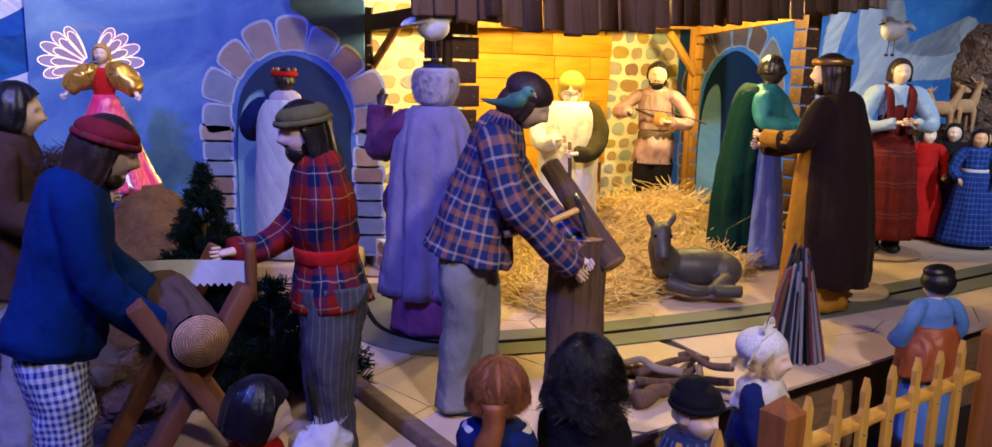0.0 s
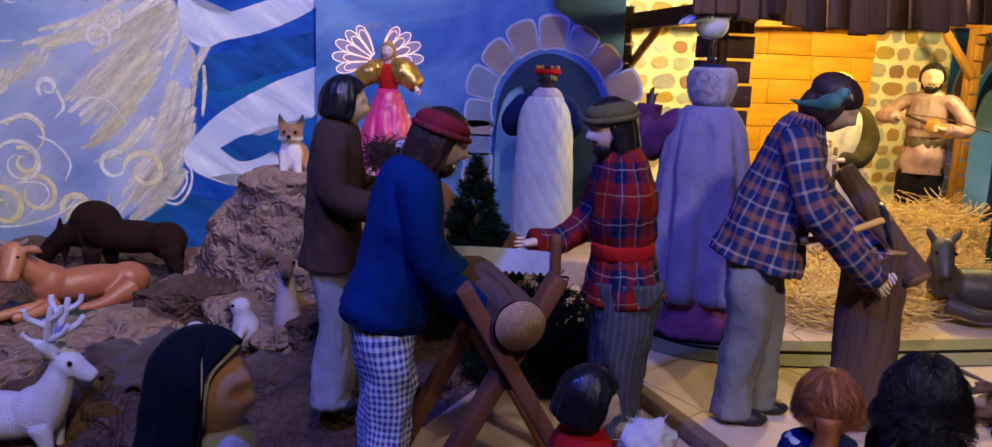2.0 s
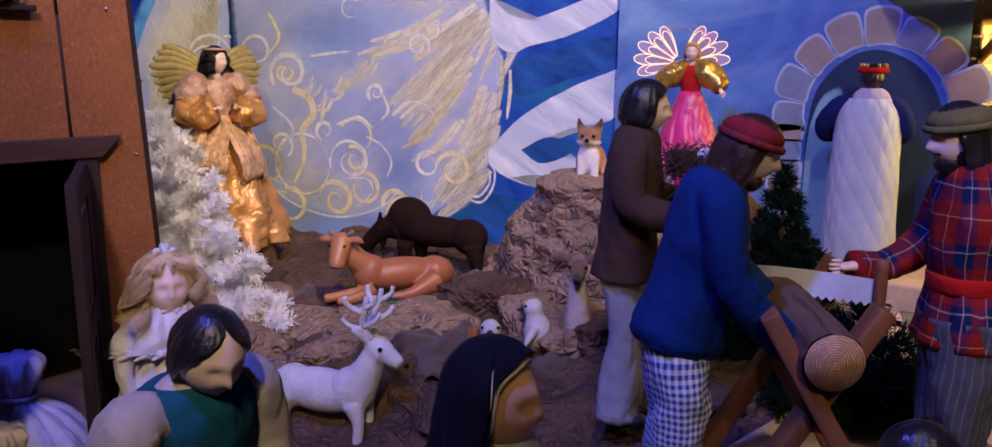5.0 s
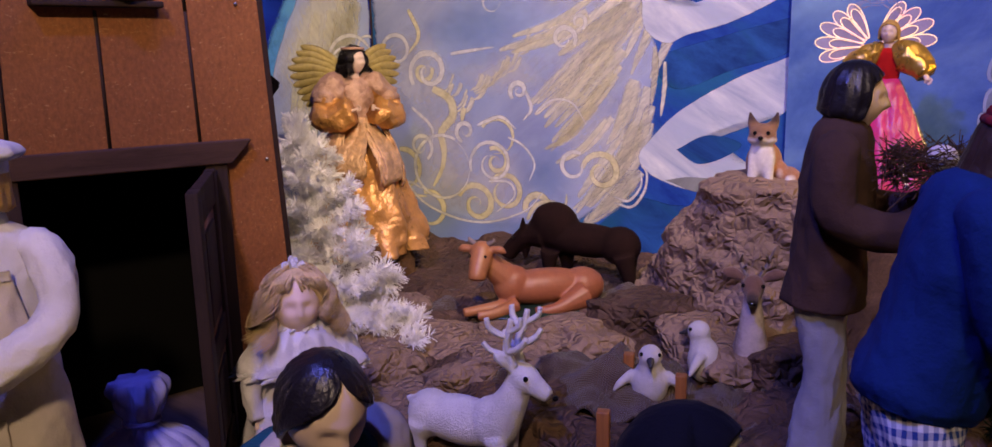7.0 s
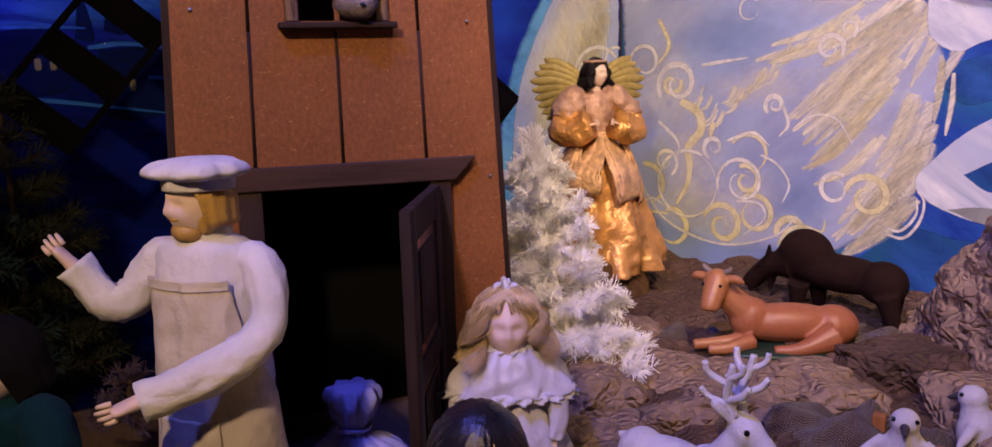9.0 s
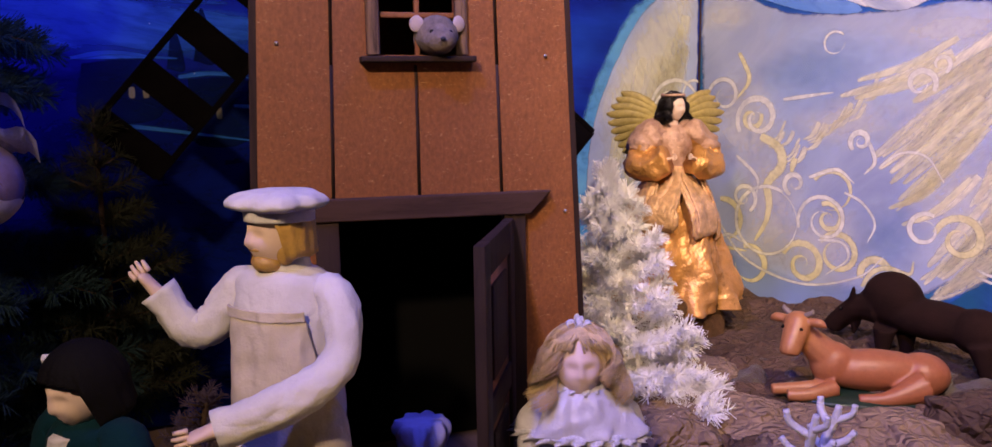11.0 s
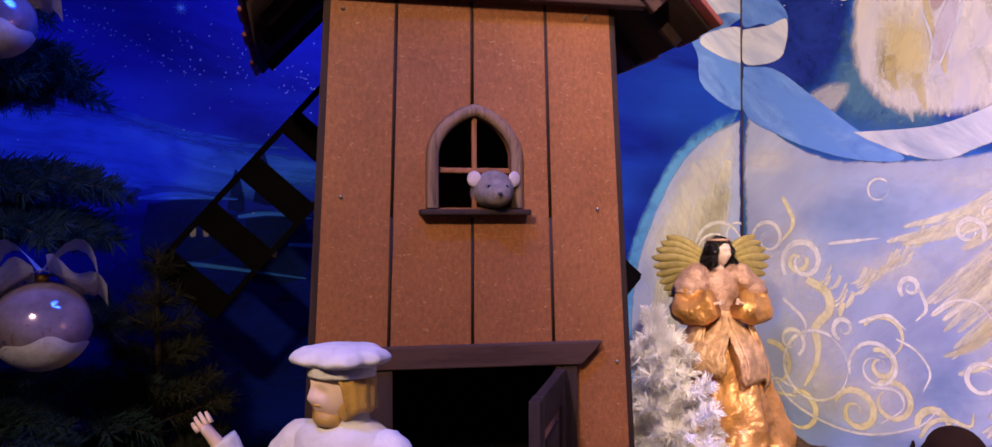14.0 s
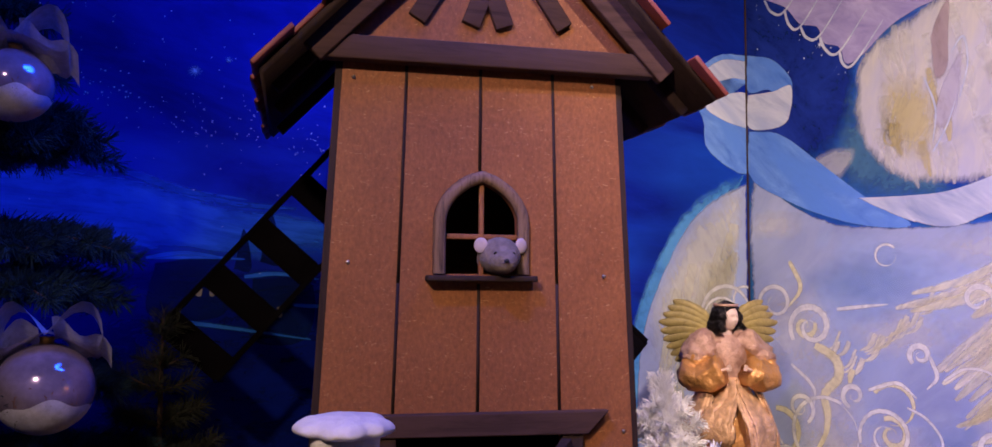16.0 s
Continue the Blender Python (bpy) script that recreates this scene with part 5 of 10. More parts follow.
def mill_roof():
    z0 = 1.368 - ZB
    bm = bmesh.new()
    beam(bm, (0.018, -0.295, z0 - 0.003), (0.018, 0.318, z0 + 0.001), 0.03, 0.042, 0, 0.003)
    part("gable_beam", bm, M_mill, mill)
    bm = bmesh.new()
    vs = [bm.verts.new(p) for p in ((0.002, -0.29, z0), (0.002, 0.325, z0), (0.002, 0.018, z0 + 0.33))]
    bm.faces.new(vs)
    r = bmesh.ops.extrude_face_region(bm, geom=list(bm.faces))
    for g in r["geom"]:
        if isinstance(g, bmesh.types.BMVert):
            g.co.x -= 0.01
    bmesh.ops.recalc_face_normals(bm, faces=bm.faces)
    part("gable", bm, M_hard, mill, smooth=False)
    for sgn in (-1, 1):
        ridge, foot = (0.018, z0 + 0.365), (0.018 + sgn * 0.400, z0 - 0.065)
        bm = bmesh.new()
        beam(bm, (0.03, 0.018 + sgn * 0.325, z0 - 0.014), (0.03, 0.018, z0 + 0.325), 0.05, 0.02, 0, 0.003, up=(1, 0, 0))
        part("bargeboard", bm, M_mill, mill)
        # rafters under the eave and the tiled slope
        # near-black timber here and below: the eave's shade is put into the colour
        for x in (-0.02, -0.2, -0.42):
            bm = bmesh.new()
            beam(bm, (x, 0.018 + sgn * 0.24, z0 + 0.075), (x, foot[0] - sgn * 0.02, foot[1] - 0.008), 0.02, 0.025, 0, 0.002, up=(1, 0, 0))
            part("rafter", bm, M_millz, mill)
        slope = Vector((0, foot[0] - ridge[0], foot[1] - ridge[1]))
        L = slope.length
        ang = math.degrees(math.atan2(slope.z, abs(slope.y)))
        bm = bmesh.new()
        beam(bm, (-0.23, ridge[0], ridge[1]), (-0.23, foot[0], foot[1]), 0.6, 0.012, 0, 0.0, up=(0, slope.z, -slope.y))
        sl = part("roof_slope", bm, M_millz, mill)
        rr = random.Random(int(sgn * 5 + 9))
        dirn = slope.normalized()
        nrm = Vector((0, -dirn.z, dirn.y)) * sgn
        if nrm.z < 0:
            nrm = -nrm
        mt = Matrix((Vector((1, 0, 0)), dirn, nrm)).transposed().to_4x4()
        for i in range(7):
            for j in range(8):
                bm = boxed((-0.043, 0, 0), (0.043, L / 6.4, 0.009), 0.002)
                m = mt.copy()
                m.translation = Vector((0.045 - j * 0.09 - (0.045 if i % 2 else 0), ridge[0], ridge[1])) + dirn * (L / 7 * i + rr.uniform(-0.004, 0.004)) + nrm * (0.012 + rr.uniform(0, 0.003))
                part("roof_tile", bm, M_tile, sl, "", m)
    # small decorative timbers in the gable
    for ya, za, yb, zb in ((-0.125, 0.062, -0.065, 0.16), (-0.028, 0.058, 0.010, 0.16), (0.035, 0.058, -0.003, 0.16), (0.148, 0.066, 0.085, 0.16)):
        bm = bmesh.new()
        beam(bm, (0.008, ya, z0 + za), (0.008, yb, z0 + zb), 0.034, 0.012, 0, 0.002, up=(1, 0, 0))
        part("gable_timber", bm, M_mill, mill)


mill_roof()


M_sail = surf("near_black_sail_timber", (0.005, 0.004, 0.005), 0.9, 0.4, 14, 120, 0.3, spec=0.05)


def vane(angle, x, y, z, L, r0):
    """One lattice sail of the mill."""
    ob = new("sail")
    ob.parent = mill
    ob.matrix_basis = pose(x, y, z, angle, 0, 0)
    for sy in (-0.087, 0.087):
        bm = bmesh.new()
        beam(bm, (0, sy, r0), (0, sy, L), 0.012, 0.014, 0, 0.001)
        part("sail_stock", bm, M_sail, ob)
    n = 6
    for i in range(n):
        q = L - 0.028 - 0.145 * i
        part("sail_slat", boxed((-0.005, -0.086, q - 0.033), (0.005, 0.086, q + 0.033), 0.001), M_sail, ob)


for a, y, z in ((138.7, 0.056, 1.326), (318.7, 0.056, 1.326), (48.7, 0.056, 1.326), (228.7, -0.176, 1.195)):
    vane(a, -0.60, y, z, 0.93, 0.10)

# ---- cloth and doll colours ----
C_skin = surf("painted_skin", (0.64, 0.47, 0.38), 0.45, 0.12, 20, 120, 0.05)
C_pale = surf("porcelain_skin", (0.74, 0.56, 0.48), 0.5, 0.1, 20, 120, 0.03, spec=0.35)
C_tan = surf("tan_vinyl_skin", (0.66, 0.36, 0.18), 0.4, 0.12, 20, 120, 0.03)
C_dark = surf("dark_brown_skin", (0.035, 0.022, 0.018), 0.4, 0.2)
C_black = surf("black_moulded_hair", (0.012, 0.010, 0.012), 0.33, 0.3, 30, 160, 0.5, 0.003)
C_brown = surf("brown_moulded_hair", (0.030, 0.015, 0.011), 0.4, 0.4, 30, 160, 0.5, 0.003)
C_blond = surf("golden_hair", (0.45, 0.26, 0.07), 0.5, 0.35, 40, 200, 0.5, 0.002)
C_pblond = surf("pale_blond_hair", (0.72, 0.53, 0.28), 0.32, 0.3, 40, 220, 0.5, 0.002)
C_red = surf("ginger_hair", (0.28, 0.09, 0.025), 0.5, 0.4, 40, 220, 0.5, 0.002)
C_shoe = surf("black_shoe", (0.012, 0.012, 0.014), 0.45)
C_sweater = cloth("royal_blue_fleece", (0.004, 0.022, 0.11), 0.95, 300, 0.35, 0.08)
C_gingham = woven("blue_white_gingham", 0.0105, [(0.0, (0.72, 0.72, 0.75)), (0.5, (0.03, 0.07, 0.28))], [(0.0, (0.72, 0.72, 0.75)), (0.5, (0.03, 0.07, 0.28))], 0.1)
C_plaid = woven("red_tartan", 0.085, [(0.0, (0.19, 0.012, 0.012)), (0.34, (0.008, 0.014, 0.055)), (0.47, (0.30, 0.26, 0.24)), (0.495, (0.008, 0.014, 0.055)), (0.72, (0.19, 0.012, 0.012)), (0.95, (0.40, 0.28, 0.10)), (0.97, (0.19, 0.012, 0.012))],
                [(0.0, (0.19, 0.012, 0.012)), (0.34, (0.008, 0.012, 0.05)), (0.46, (0.30, 0.26, 0.24)), (0.485, (0.008, 0.012, 0.05)), (0.72, (0.19, 0.012, 0.012)), (0.93, (0.40, 0.28, 0.10)), (0.95, (0.19, 0.012, 0.012))])
C_check = woven("orange_blue_check_shirt", 0.046, [(0.0, (0.24, 0.10, 0.065)), (0.26, (0.016, 0.03, 0.11)), (0.62, (0.34, 0.27, 0.25)), (0.74, (0.016, 0.03, 0.11))],
                [(0.0, (0.26, 0.11, 0.07)), (0.26, (0.018, 0.03, 0.11)), (0.60, (0.38, 0.30, 0.28)), (0.70, (0.018, 0.03, 0.11))])
C_pin = woven("grey_pinstripe_wool", 0.012, [(0.0, (0.05, 0.05, 0.065)), (0.78, (0.12, 0.12, 0.14))], [(0.0, (0.06, 0.06, 0.075)), (0.9, (0.07, 0.07, 0.085))], 0.05)
C_grey = cloth("grey_flannel", (0.20, 0.20, 0.21), 0.9)
C_ltrous = cloth("pale_grey_trousers", (0.34, 0.34, 0.38), 0.9)
C_coat = cloth("brown_wool_coat", (0.058, 0.032, 0.026), 0.95)
C_lilac = cloth("lilac_felt_cape", (0.20, 0.18, 0.34), 0.95, 260, 0.3, 0.2)
C_fur = cloth("grey_lilac_fur", (0.42, 0.38, 0.48), 1.0, 160, 0.4, 0.6, bump=1.0)
C_mauve = cloth("mauve_skirt", (0.20, 0.06, 0.17), 0.8)
C_scarf = cloth("dark_maroon_headscarf", (0.030, 0.013, 0.014), 0.6, 300, 0.35, 0.1, 0.4)
C_purple = cloth("purple_velvet", (0.09, 0.02, 0.10), 0.7, sheen=0.6)


def quilted(name, col, size):
    """Padded cloth stitched in diamonds."""
    k = Nodes(name)
    sep = k.n("ShaderNodeSeparateXYZ")
    k.link(k.coords("UV", (1 / size, 0.62 / size, 1)), sep.inputs[0])
    a = k.math("PINGPONG", k.math("ADD", sep.outputs[0], sep.outputs[1]), 0.5)
    b = k.math("PINGPONG", k.math("SUBTRACT", sep.outputs[0], sep.outputs[1]), 0.5)
    pad = k.math("MULTIPLY", k.math("SQRT", k.math("MULTIPLY", a, 2.0)), k.math("SQRT", k.math("MULTIPLY", b, 2.0)))
    c = k.ramp(k.noise(k.coords(), 12, 4), [(0.3, tint(col, 0.8)), (0.7, col)])
    k.bump(pad, 0.6, 0.005)
    return k.out(c, 0.7, 0, 0.3, 0.2)


C_quilt = quilted("white_quilted_robe", (0.42, 0.46, 0.54), 0.048)
C_navy = cloth("navy_sleeve", (0.01, 0.018, 0.10), 0.85)
C_olive = cloth("olive_felt_hat", (0.11, 0.10, 0.045), 0.9)
C_redhat = woven("striped_wool_cap", 0.03, [(0.0, (0.22, 0.02, 0.03)), (1.0, (0.22, 0.02, 0.03))], [(0.0, (0.16, 0.015, 0.02)), (0.30, (0.012, 0.015, 0.03)), (0.5, (0.10, 0.05, 0.03)), (0.62, (0.02, 0.03, 0.03)), (0.78, (0.16, 0.015, 0.02))])
C_waist = cloth("dusty_rose_brocade_vest", (0.30, 0.185, 0.185), 0.5, 120, 0.5, 0.1, 0.5)
C_sash = cloth("dark_bronze_sash", (0.09, 0.06, 0.04), 0.5, 160, 0.4, 0.1, 0.5)
C_pinksat = cloth("dusty_pink_satin", (0.36, 0.22, 0.23), 0.40, 300, 0.2, 0.1, 0.6)
C_blackcl = cloth("black_cloth", (0.012, 0.011, 0.014), 0.9)
C_green = cloth("dark_green_cloak", (0.005, 0.034, 0.024), 0.75, sheen=0.4)
C_teal = cloth("teal_satin", (0.03, 0.20, 0.22), 0.5)
C_pblue = cloth("pale_blue_satin", (0.30, 0.40, 0.62), 0.5)
C_dkbrown = cloth("dark_brown_velvet", (0.020, 0.010, 0.009), 0.8, sheen=0.5)
C_ochre = cloth("ochre_robe", (0.36, 0.17, 0.02), 0.75)
C_maroon = woven("maroon_striped_skirt", 0.11, [(0.0, (0.13, 0.018, 0.014)), (1.0, (0.13, 0.018, 0.014))], [(0.0, (0.13, 0.018, 0.014)), (0.62, (0.20, 0.09, 0.05)), (0.66, (0.13, 0.018, 0.014)), (0.75, (0.18, 0.06, 0.04)), (0.79, (0.12, 0.016, 0.012))])
C_vest = cloth("maroon_vest", (0.11, 0.014, 0.014), 0.85)
C_blouse = cloth("pale_blue_blouse", (0.34, 0.44, 0.58), 0.8)
C_white = cloth("white_cotton", (0.58, 0.56, 0.55), 0.85, 420, 0.15)
C_cream = cloth("cream_linen_apron", (0.58, 0.51, 0.43), 0.9)
C_satin = cloth("white_satin", (0.60, 0.58, 0.62), 0.38, 400, 0.15, 0.1, 0.6)
C_redcl = cloth("bright_red_wool", (0.40, 0.012, 0.012), 0.85)
C_dteal = cloth("dark_teal_felt", (0.003, 0.026, 0.036), 0.95, 200)
C_softblack = surf("soft_black_hair", (0.005, 0.0045, 0.006), 0.8, 0.3, 30, 160, 0.5, 0.003)
C_tealv = cloth("teal_felt_vest", (0.008, 0.075, 0.11), 0.95, 200)
C_shirt = cloth("oatmeal_shirt", (0.42, 0.37, 0.32), 0.9)
C_orange = cloth("copper_satin", (0.36, 0.08, 0.02), 0.45, spec=0.6)
C_bluesat = cloth("cornflower_satin", (0.10, 0.22, 0.55), 0.5)
C_bludress = woven("blue_dotted_dress", 0.02, [(0.0, (0.012, 0.03, 0.16)), (0.75, (0.06, 0.10, 0.30))], [(0.0, (0.012, 0.03, 0.16)), (0.75, (0.06, 0.10, 0.30))])
C_habit = cloth("black_nun_habit", (0.008, 0.008, 0.012), 0.75)
C_yellow = cloth("yellow_headscarf", (0.52, 0.36, 0.06), 0.8)
C_wfur = cloth("white_fleece", (0.72, 0.66, 0.56), 1.0, 120, 0.3, 0.5, bump=1.0)
C_dolive = cloth("dark_olive_fur_coat", (0.045, 0.036, 0.012), 0.95, 160, 0.4, 0.5, bump=1.0)
C_gold = surf("gold_lame", (0.62, 0.36, 0.07), 0.3, 0.3, 30, 200, 0.4, metal=0.7)
C_goldsat = surf("gold_crushed_satin", (0.70, 0.34, 0.11), 0.34, 0.4, 14, 46, 1.0, 0.007, metal=0.35, spec=0.6)
C_organza = surf("gold_organza", (0.66, 0.40, 0.22), 0.42, 0.4, 30, 60, 0.9, 0.006, metal=0.2)
C_peach = surf("peach_satin_brocade", (0.60, 0.31, 0.22), 0.38, 0.45, 34, 120, 0.9, 0.005, metal=0.15, spec=0.5, col2=(0.72, 0.46, 0.34))
C_pinkdress = cloth("hot_pink_satin", (0.62, 0.03, 0.16), 0.4, 200, 0.3, 0.2, 0.6)
C_foil = surf("iridescent_foil", (0.60, 0.50, 0.42), 0.25, 0.5, 60, 300, 0.6, metal=0.7)
C_crown = surf("aged_gold", (0.45, 0.26, 0.08), 0.4, 0.4, 40, 200, 0.3, metal=0.8)
C_lace = surf("white_lace", (0.66, 0.65, 0.68), 0.9, 0.35, 220, 500, 0.3, 0.001)


def sweep(p, ang, piv):
    """Leans a point forward about the hips."""
    c, s = math.cos(radians(ang)), math.sin(radians(ang))
    x, z = p[0] - piv[0], p[2] - piv[2]
    return (piv[0] + x * c + z * s, p[1], piv[2] - x * s + z * c)


class Doll:
    """Builds one figure as one mesh. It faces +x; sizes are parts of its height."""

    def __init__(self, h, lean=0, seed=0, slim=0.80, hk=0.79):
        self.h, self.lean, self.seed, self.slim, self.hk = h, lean, seed, slim, hk
        self.bm, self.mats = bmesh.new(), []

    def mi(self, m):
        if m not in self.mats:
            self.mats.append(m)
        return self.mats.index(m)

    def up(self, x, y, z):
        return sweep((x * self.h, y * self.h, z * self.h), self.lean, (0, 0, 0.5 * self.h))

    def legs(self, m, stance=0.055, r=0.068, flare=1.0, foot=C_shoe, stride=0.0, top=0.52, bottom=0.02):
        h = self.h
        for s in (-1, 1):
            x = stride * s
            tube(self.bm, [(0, s * 0.035 * h, top * h, r * 1.12 * h), (x * 0.4 * h, s * stance * h, 0.40 * h, r * h), (x * 0.8 * h + 0.01 * h, s * stance * h, 0.26 * h, r * 0.86 * h), (x * h, s * stance * h, 0.12 * h, r * 0.84 * h * flare), (x * h, s * stance * h, bottom * h, r * 0.92 * h * flare)],
                 self.mi(m), 30, 36, 0.05, 5, self.seed + s, wrinkle=0.24)
            if foot:
                ball(self.bm, ((x + 0.028) * h, s * stance * h, 0.018 * h), (0.068 * h, 0.036 * h, 0.026 * h), self.mi(foot), seg=12)

    def skirt(self, m, rows, fold=0.06, k=9, n=44, rings=18, foldtop=0.005, wrinkle=0.05):
        """rows: (height, radius fore, radius side[, shift fore])"""
        h = self.h
        tube(self.bm, [((r[3] if len(r) > 3 else 0) * h, 0, r[0] * h, r[1] * h, r[2] * h) for r in rows], self.mi(m), n, rings, fold, k, self.seed, wrinkle=wrinkle, foldtop=foldtop)

    def torso(self, m, rows, fold=0.0, k=7, n=40, rings=30, wrinkle=0.16):
        """rows from the neck down, leaning with the body"""
        pts = []
        for r in rows:
            x, y, z = self.up(r[3] if len(r) > 3 else 0, 0, r[0])
            pts.append((x, y, z, r[1] * self.h * self.slim, r[2] * self.h * self.slim))
        tube(self.bm, pts, self.mi(m), n, rings, fold, k, self.seed + 3, wrinkle=wrinkle)

    def arm(self, m, pts, r=0.044, cuff=1.0, skin=C_skin, hand=0.028, wrinkle=0.18, upper=1.15):
        q = [self.up(p[0], p[1] * (0.5 + 0.5 * self.slim), p[2]) for p in pts]
        r, hand = r * self.slim * 0.94, hand * 0.9
        rr = [r * upper, r * 1.05, r * 0.95 * cuff]
        rows = [(*p, rr[min(i, 2)] * self.h) for i, p in enumerate(q)]
        inner = Vector(self.up(pts[0][0], pts[0][1] * 0.45, pts[0][2] - 0.012))
        rows.insert(0, (*inner, r * 0.85 * self.h))
        tube(self.bm, rows, self.mi(m), 26, 34, 0.0, 5, self.seed + 5, wrinkle=wrinkle)
        if skin:
            a, b = Vector(q[-2]), Vector(q[-1])
            d = (b - a).normalized()
            w = b + d * hand * self.h * 0.3
            side = d.cross(Vector((0, 0, 1)))
            side = side.normalized() if side.length > 0.1 else Vector((0, 1, 0))
            u, k = hand * self.h, self.mi(skin)
            tube(self.bm, [(*(w - d * 0.02 * self.h), u * 0.55), (*(w + d * u * 0.4), u * 0.40, u * 0.72), (*(w + d * u * 1.1), u * 0.34, u * 0.80), (*(w + d * u * 1.35), u * 0.2, u * 0.6)], k, 12, 8, ref=side)
            across = d.cross(side).normalized()
            for f, long in ((-0.55, 0.80), (-0.19, 1.0), (0.18, 0.95), (0.52, 0.72)):
                b0 = w + d * u * 1.15 + across * f * u
                b1 = b0 + (d + across * f * 0.22 + side * 0.10) * u * long * 0.6
                b2 = b1 + (d + side * 0.55) * u * long * 0.45
                tube(self.bm, [(*b0, u * 0.20), (*b1, u * 0.18), (*b2, u * 0.12)], k, 7, 5)
            t = w + d * hand * 0.5 * self.h
            tip = t + (side * 0.7 + d * 0.8 + across * 0.5) * hand * 1.1 * self.h
            tube(self.bm, [(*t, hand * 0.3 * self.h), (*tip, hand * 0.2 * self.h)], self.mi(skin), 7, 3)

    def head(self, skin, r=0.075, z=0.915, x=0.01, turn=0, nod=0, neck=True, nose=0.23):
        """A plain head: skull, chin and nose, no features."""
        h = self.h
        r = r * self.hk
        z = z - (0.02 if self.hk < 0.9 else 0)
        c = Vector(self.up(x, 0, z))
        e = Euler((0, radians(nod + self.lean * 0.6), radians(turn)))
        self.hc, self.hr, self.he = c, r * h, e

        def at(px, py, pz):
            return c + e.to_matrix() @ Vector((px * r * h, py * r * h, pz * r * h))

        self.hat_at = at
        rot = (0, nod + self.lean * 0.6, turn)
        out = bmesh.ops.create_uvsphere(self.bm, u_segments=44, v_segments=36, radius=1.0)
        for v in out["verts"]:
            x, y, z = v.co
            x0, y0 = x, y
            if z < 0:
                y *= 1 - 0.24 * z * z
                x *= 1 - (0.30 if x < 0 else 0.02) * z * z
            if x0 > 0:
                def hump(cy, cz, wy, wz):
                    return math.exp(-((y0 - cy) / wy) ** 2 - ((z - cz) / wz) ** 2)
                x += nose * hump(0, -0.18, 0.12, 0.15) + 0.12 * hump(0, 0.04, 0.09, 0.2) - 0.13 * (hump(0.34, 0.04, 0.19, 0.13) + hump(-0.34, 0.04, 0.19, 0.13)) + 0.05 * hump(0, 0.28, 0.5, 0.1)
                x += 0.08 * hump(0, -0.46, 0.22, 0.06) + 0.06 * hump(0, -0.58, 0.18, 0.06) - 0.05 * hump(0, -0.525, 0.25, 0.03) + 0.10 * hump(0, -0.82, 0.26, 0.13) + 0.04 * (hump(0.42, -0.3, 0.2, 0.2) + hump(-0.42, -0.3, 0.2, 0.2))
            v.co = at(0.95 * x, 0.80 * y, 1.10 * z + 0.02)
        for f in {f for v in out["verts"] for f in v.link_faces}:
            f.material_index = self.mi(skin)
        if neck:
            a, b = at(-0.1, 0, -0.5), Vector(self.up(x * 0.5, 0, 0.80))
            tube(self.bm, [(*a, 0.42 * r * h), (*b, 0.50 * r * h)], self.mi(skin), 12, 4)

    def blob(self, m, px, py, pz, sx, sy, sz, seg=16, rough=0.0, freq=30):
        k = self.hr
        e = [math.degrees(a) for a in self.he]
        ball(self.bm, self.hat_at(px, py, pz), (sx * k, sy * k, sz * k), self.mi(m), e, seg, rough, freq)

    def hair(self, m, style="bowl", **kw):
        pre = {"bowl": (0.65, 0.62, 60, 1.13), "long": (1.25, 0.58, 62, 1.14), "short": (0.30, 0.62, 68, 1.07)}[style]
        length, brow, wide, thick = kw.get("length", pre[0]), kw.get("brow", pre[1]), kw.get("wide", pre[2]), kw.get("thick", pre[3])
        strands, depth, flare = kw.get("strands", 17), kw.get("depth", 0.028), kw.get("flare", 0.0)
        rg = random.Random(self.seed)
        ph = rg.uniform(0, 6)
        n, rows = 72, 20
        cols = []
        for j in range(n):
            phi = -math.pi + 2 * math.pi * j / n
            d = abs(math.degrees(phi))
            face = d < wide
            col = []
            low = brow * math.sqrt(max(0.0, 1 - (d / wide) ** 2)) * 0.75 + brow * 0.25 - kw.get("parted", 0.0) * (d / wide) ** 0.9 if face else -length * (1.0 + 0.05 * math.sin(5 * phi + ph))
            for i in range(rows + 1):
                s = i / rows
                z = 1.0 + (low - 1.0) * s ** 1.4
                zz = max(z, -0.05)
                rad = math.sqrt(max(0.0, 1 - min(1, zz) ** 2))
                g = 1 + depth * math.sin(strands * phi + ph + 2.0 * noise.noise(Vector((phi * 2, z * 1.5, ph)))) * min(1, s * 3) + 0.05 * noise.noise(Vector((phi * 3, z * 2, 5 + ph)))
                tuck = 0.0
                if i == rows:
                    g *= 0.86
                hang = max(0.0, -0.05 - z)
                rx, ry = 0.98 * thick * g * (1 + flare * hang), 0.86 * thick * g * (1 + flare * hang)
                px = rad * rx * math.cos(phi)
                py = rad * ry * math.sin(phi)
                if hang and d < 110:
                    px = px * (1 - 0.25 * min(1, hang)) - 0.1 * min(1, hang)
                col.append(self.bm.verts.new(self.hat_at(px - 0.03, py, z * 1.12 * (thick if z > 0 else 1) + 0.02)))
            cols.append(col)
        k = self.mi(m)
        for j in range(n):
            a, b = cols[j], cols[(j + 1) % n]
            for i in range(rows):
                f = self.bm.faces.new((a[i], a[i + 1], b[i + 1], b[i]))
                f.material_index = k

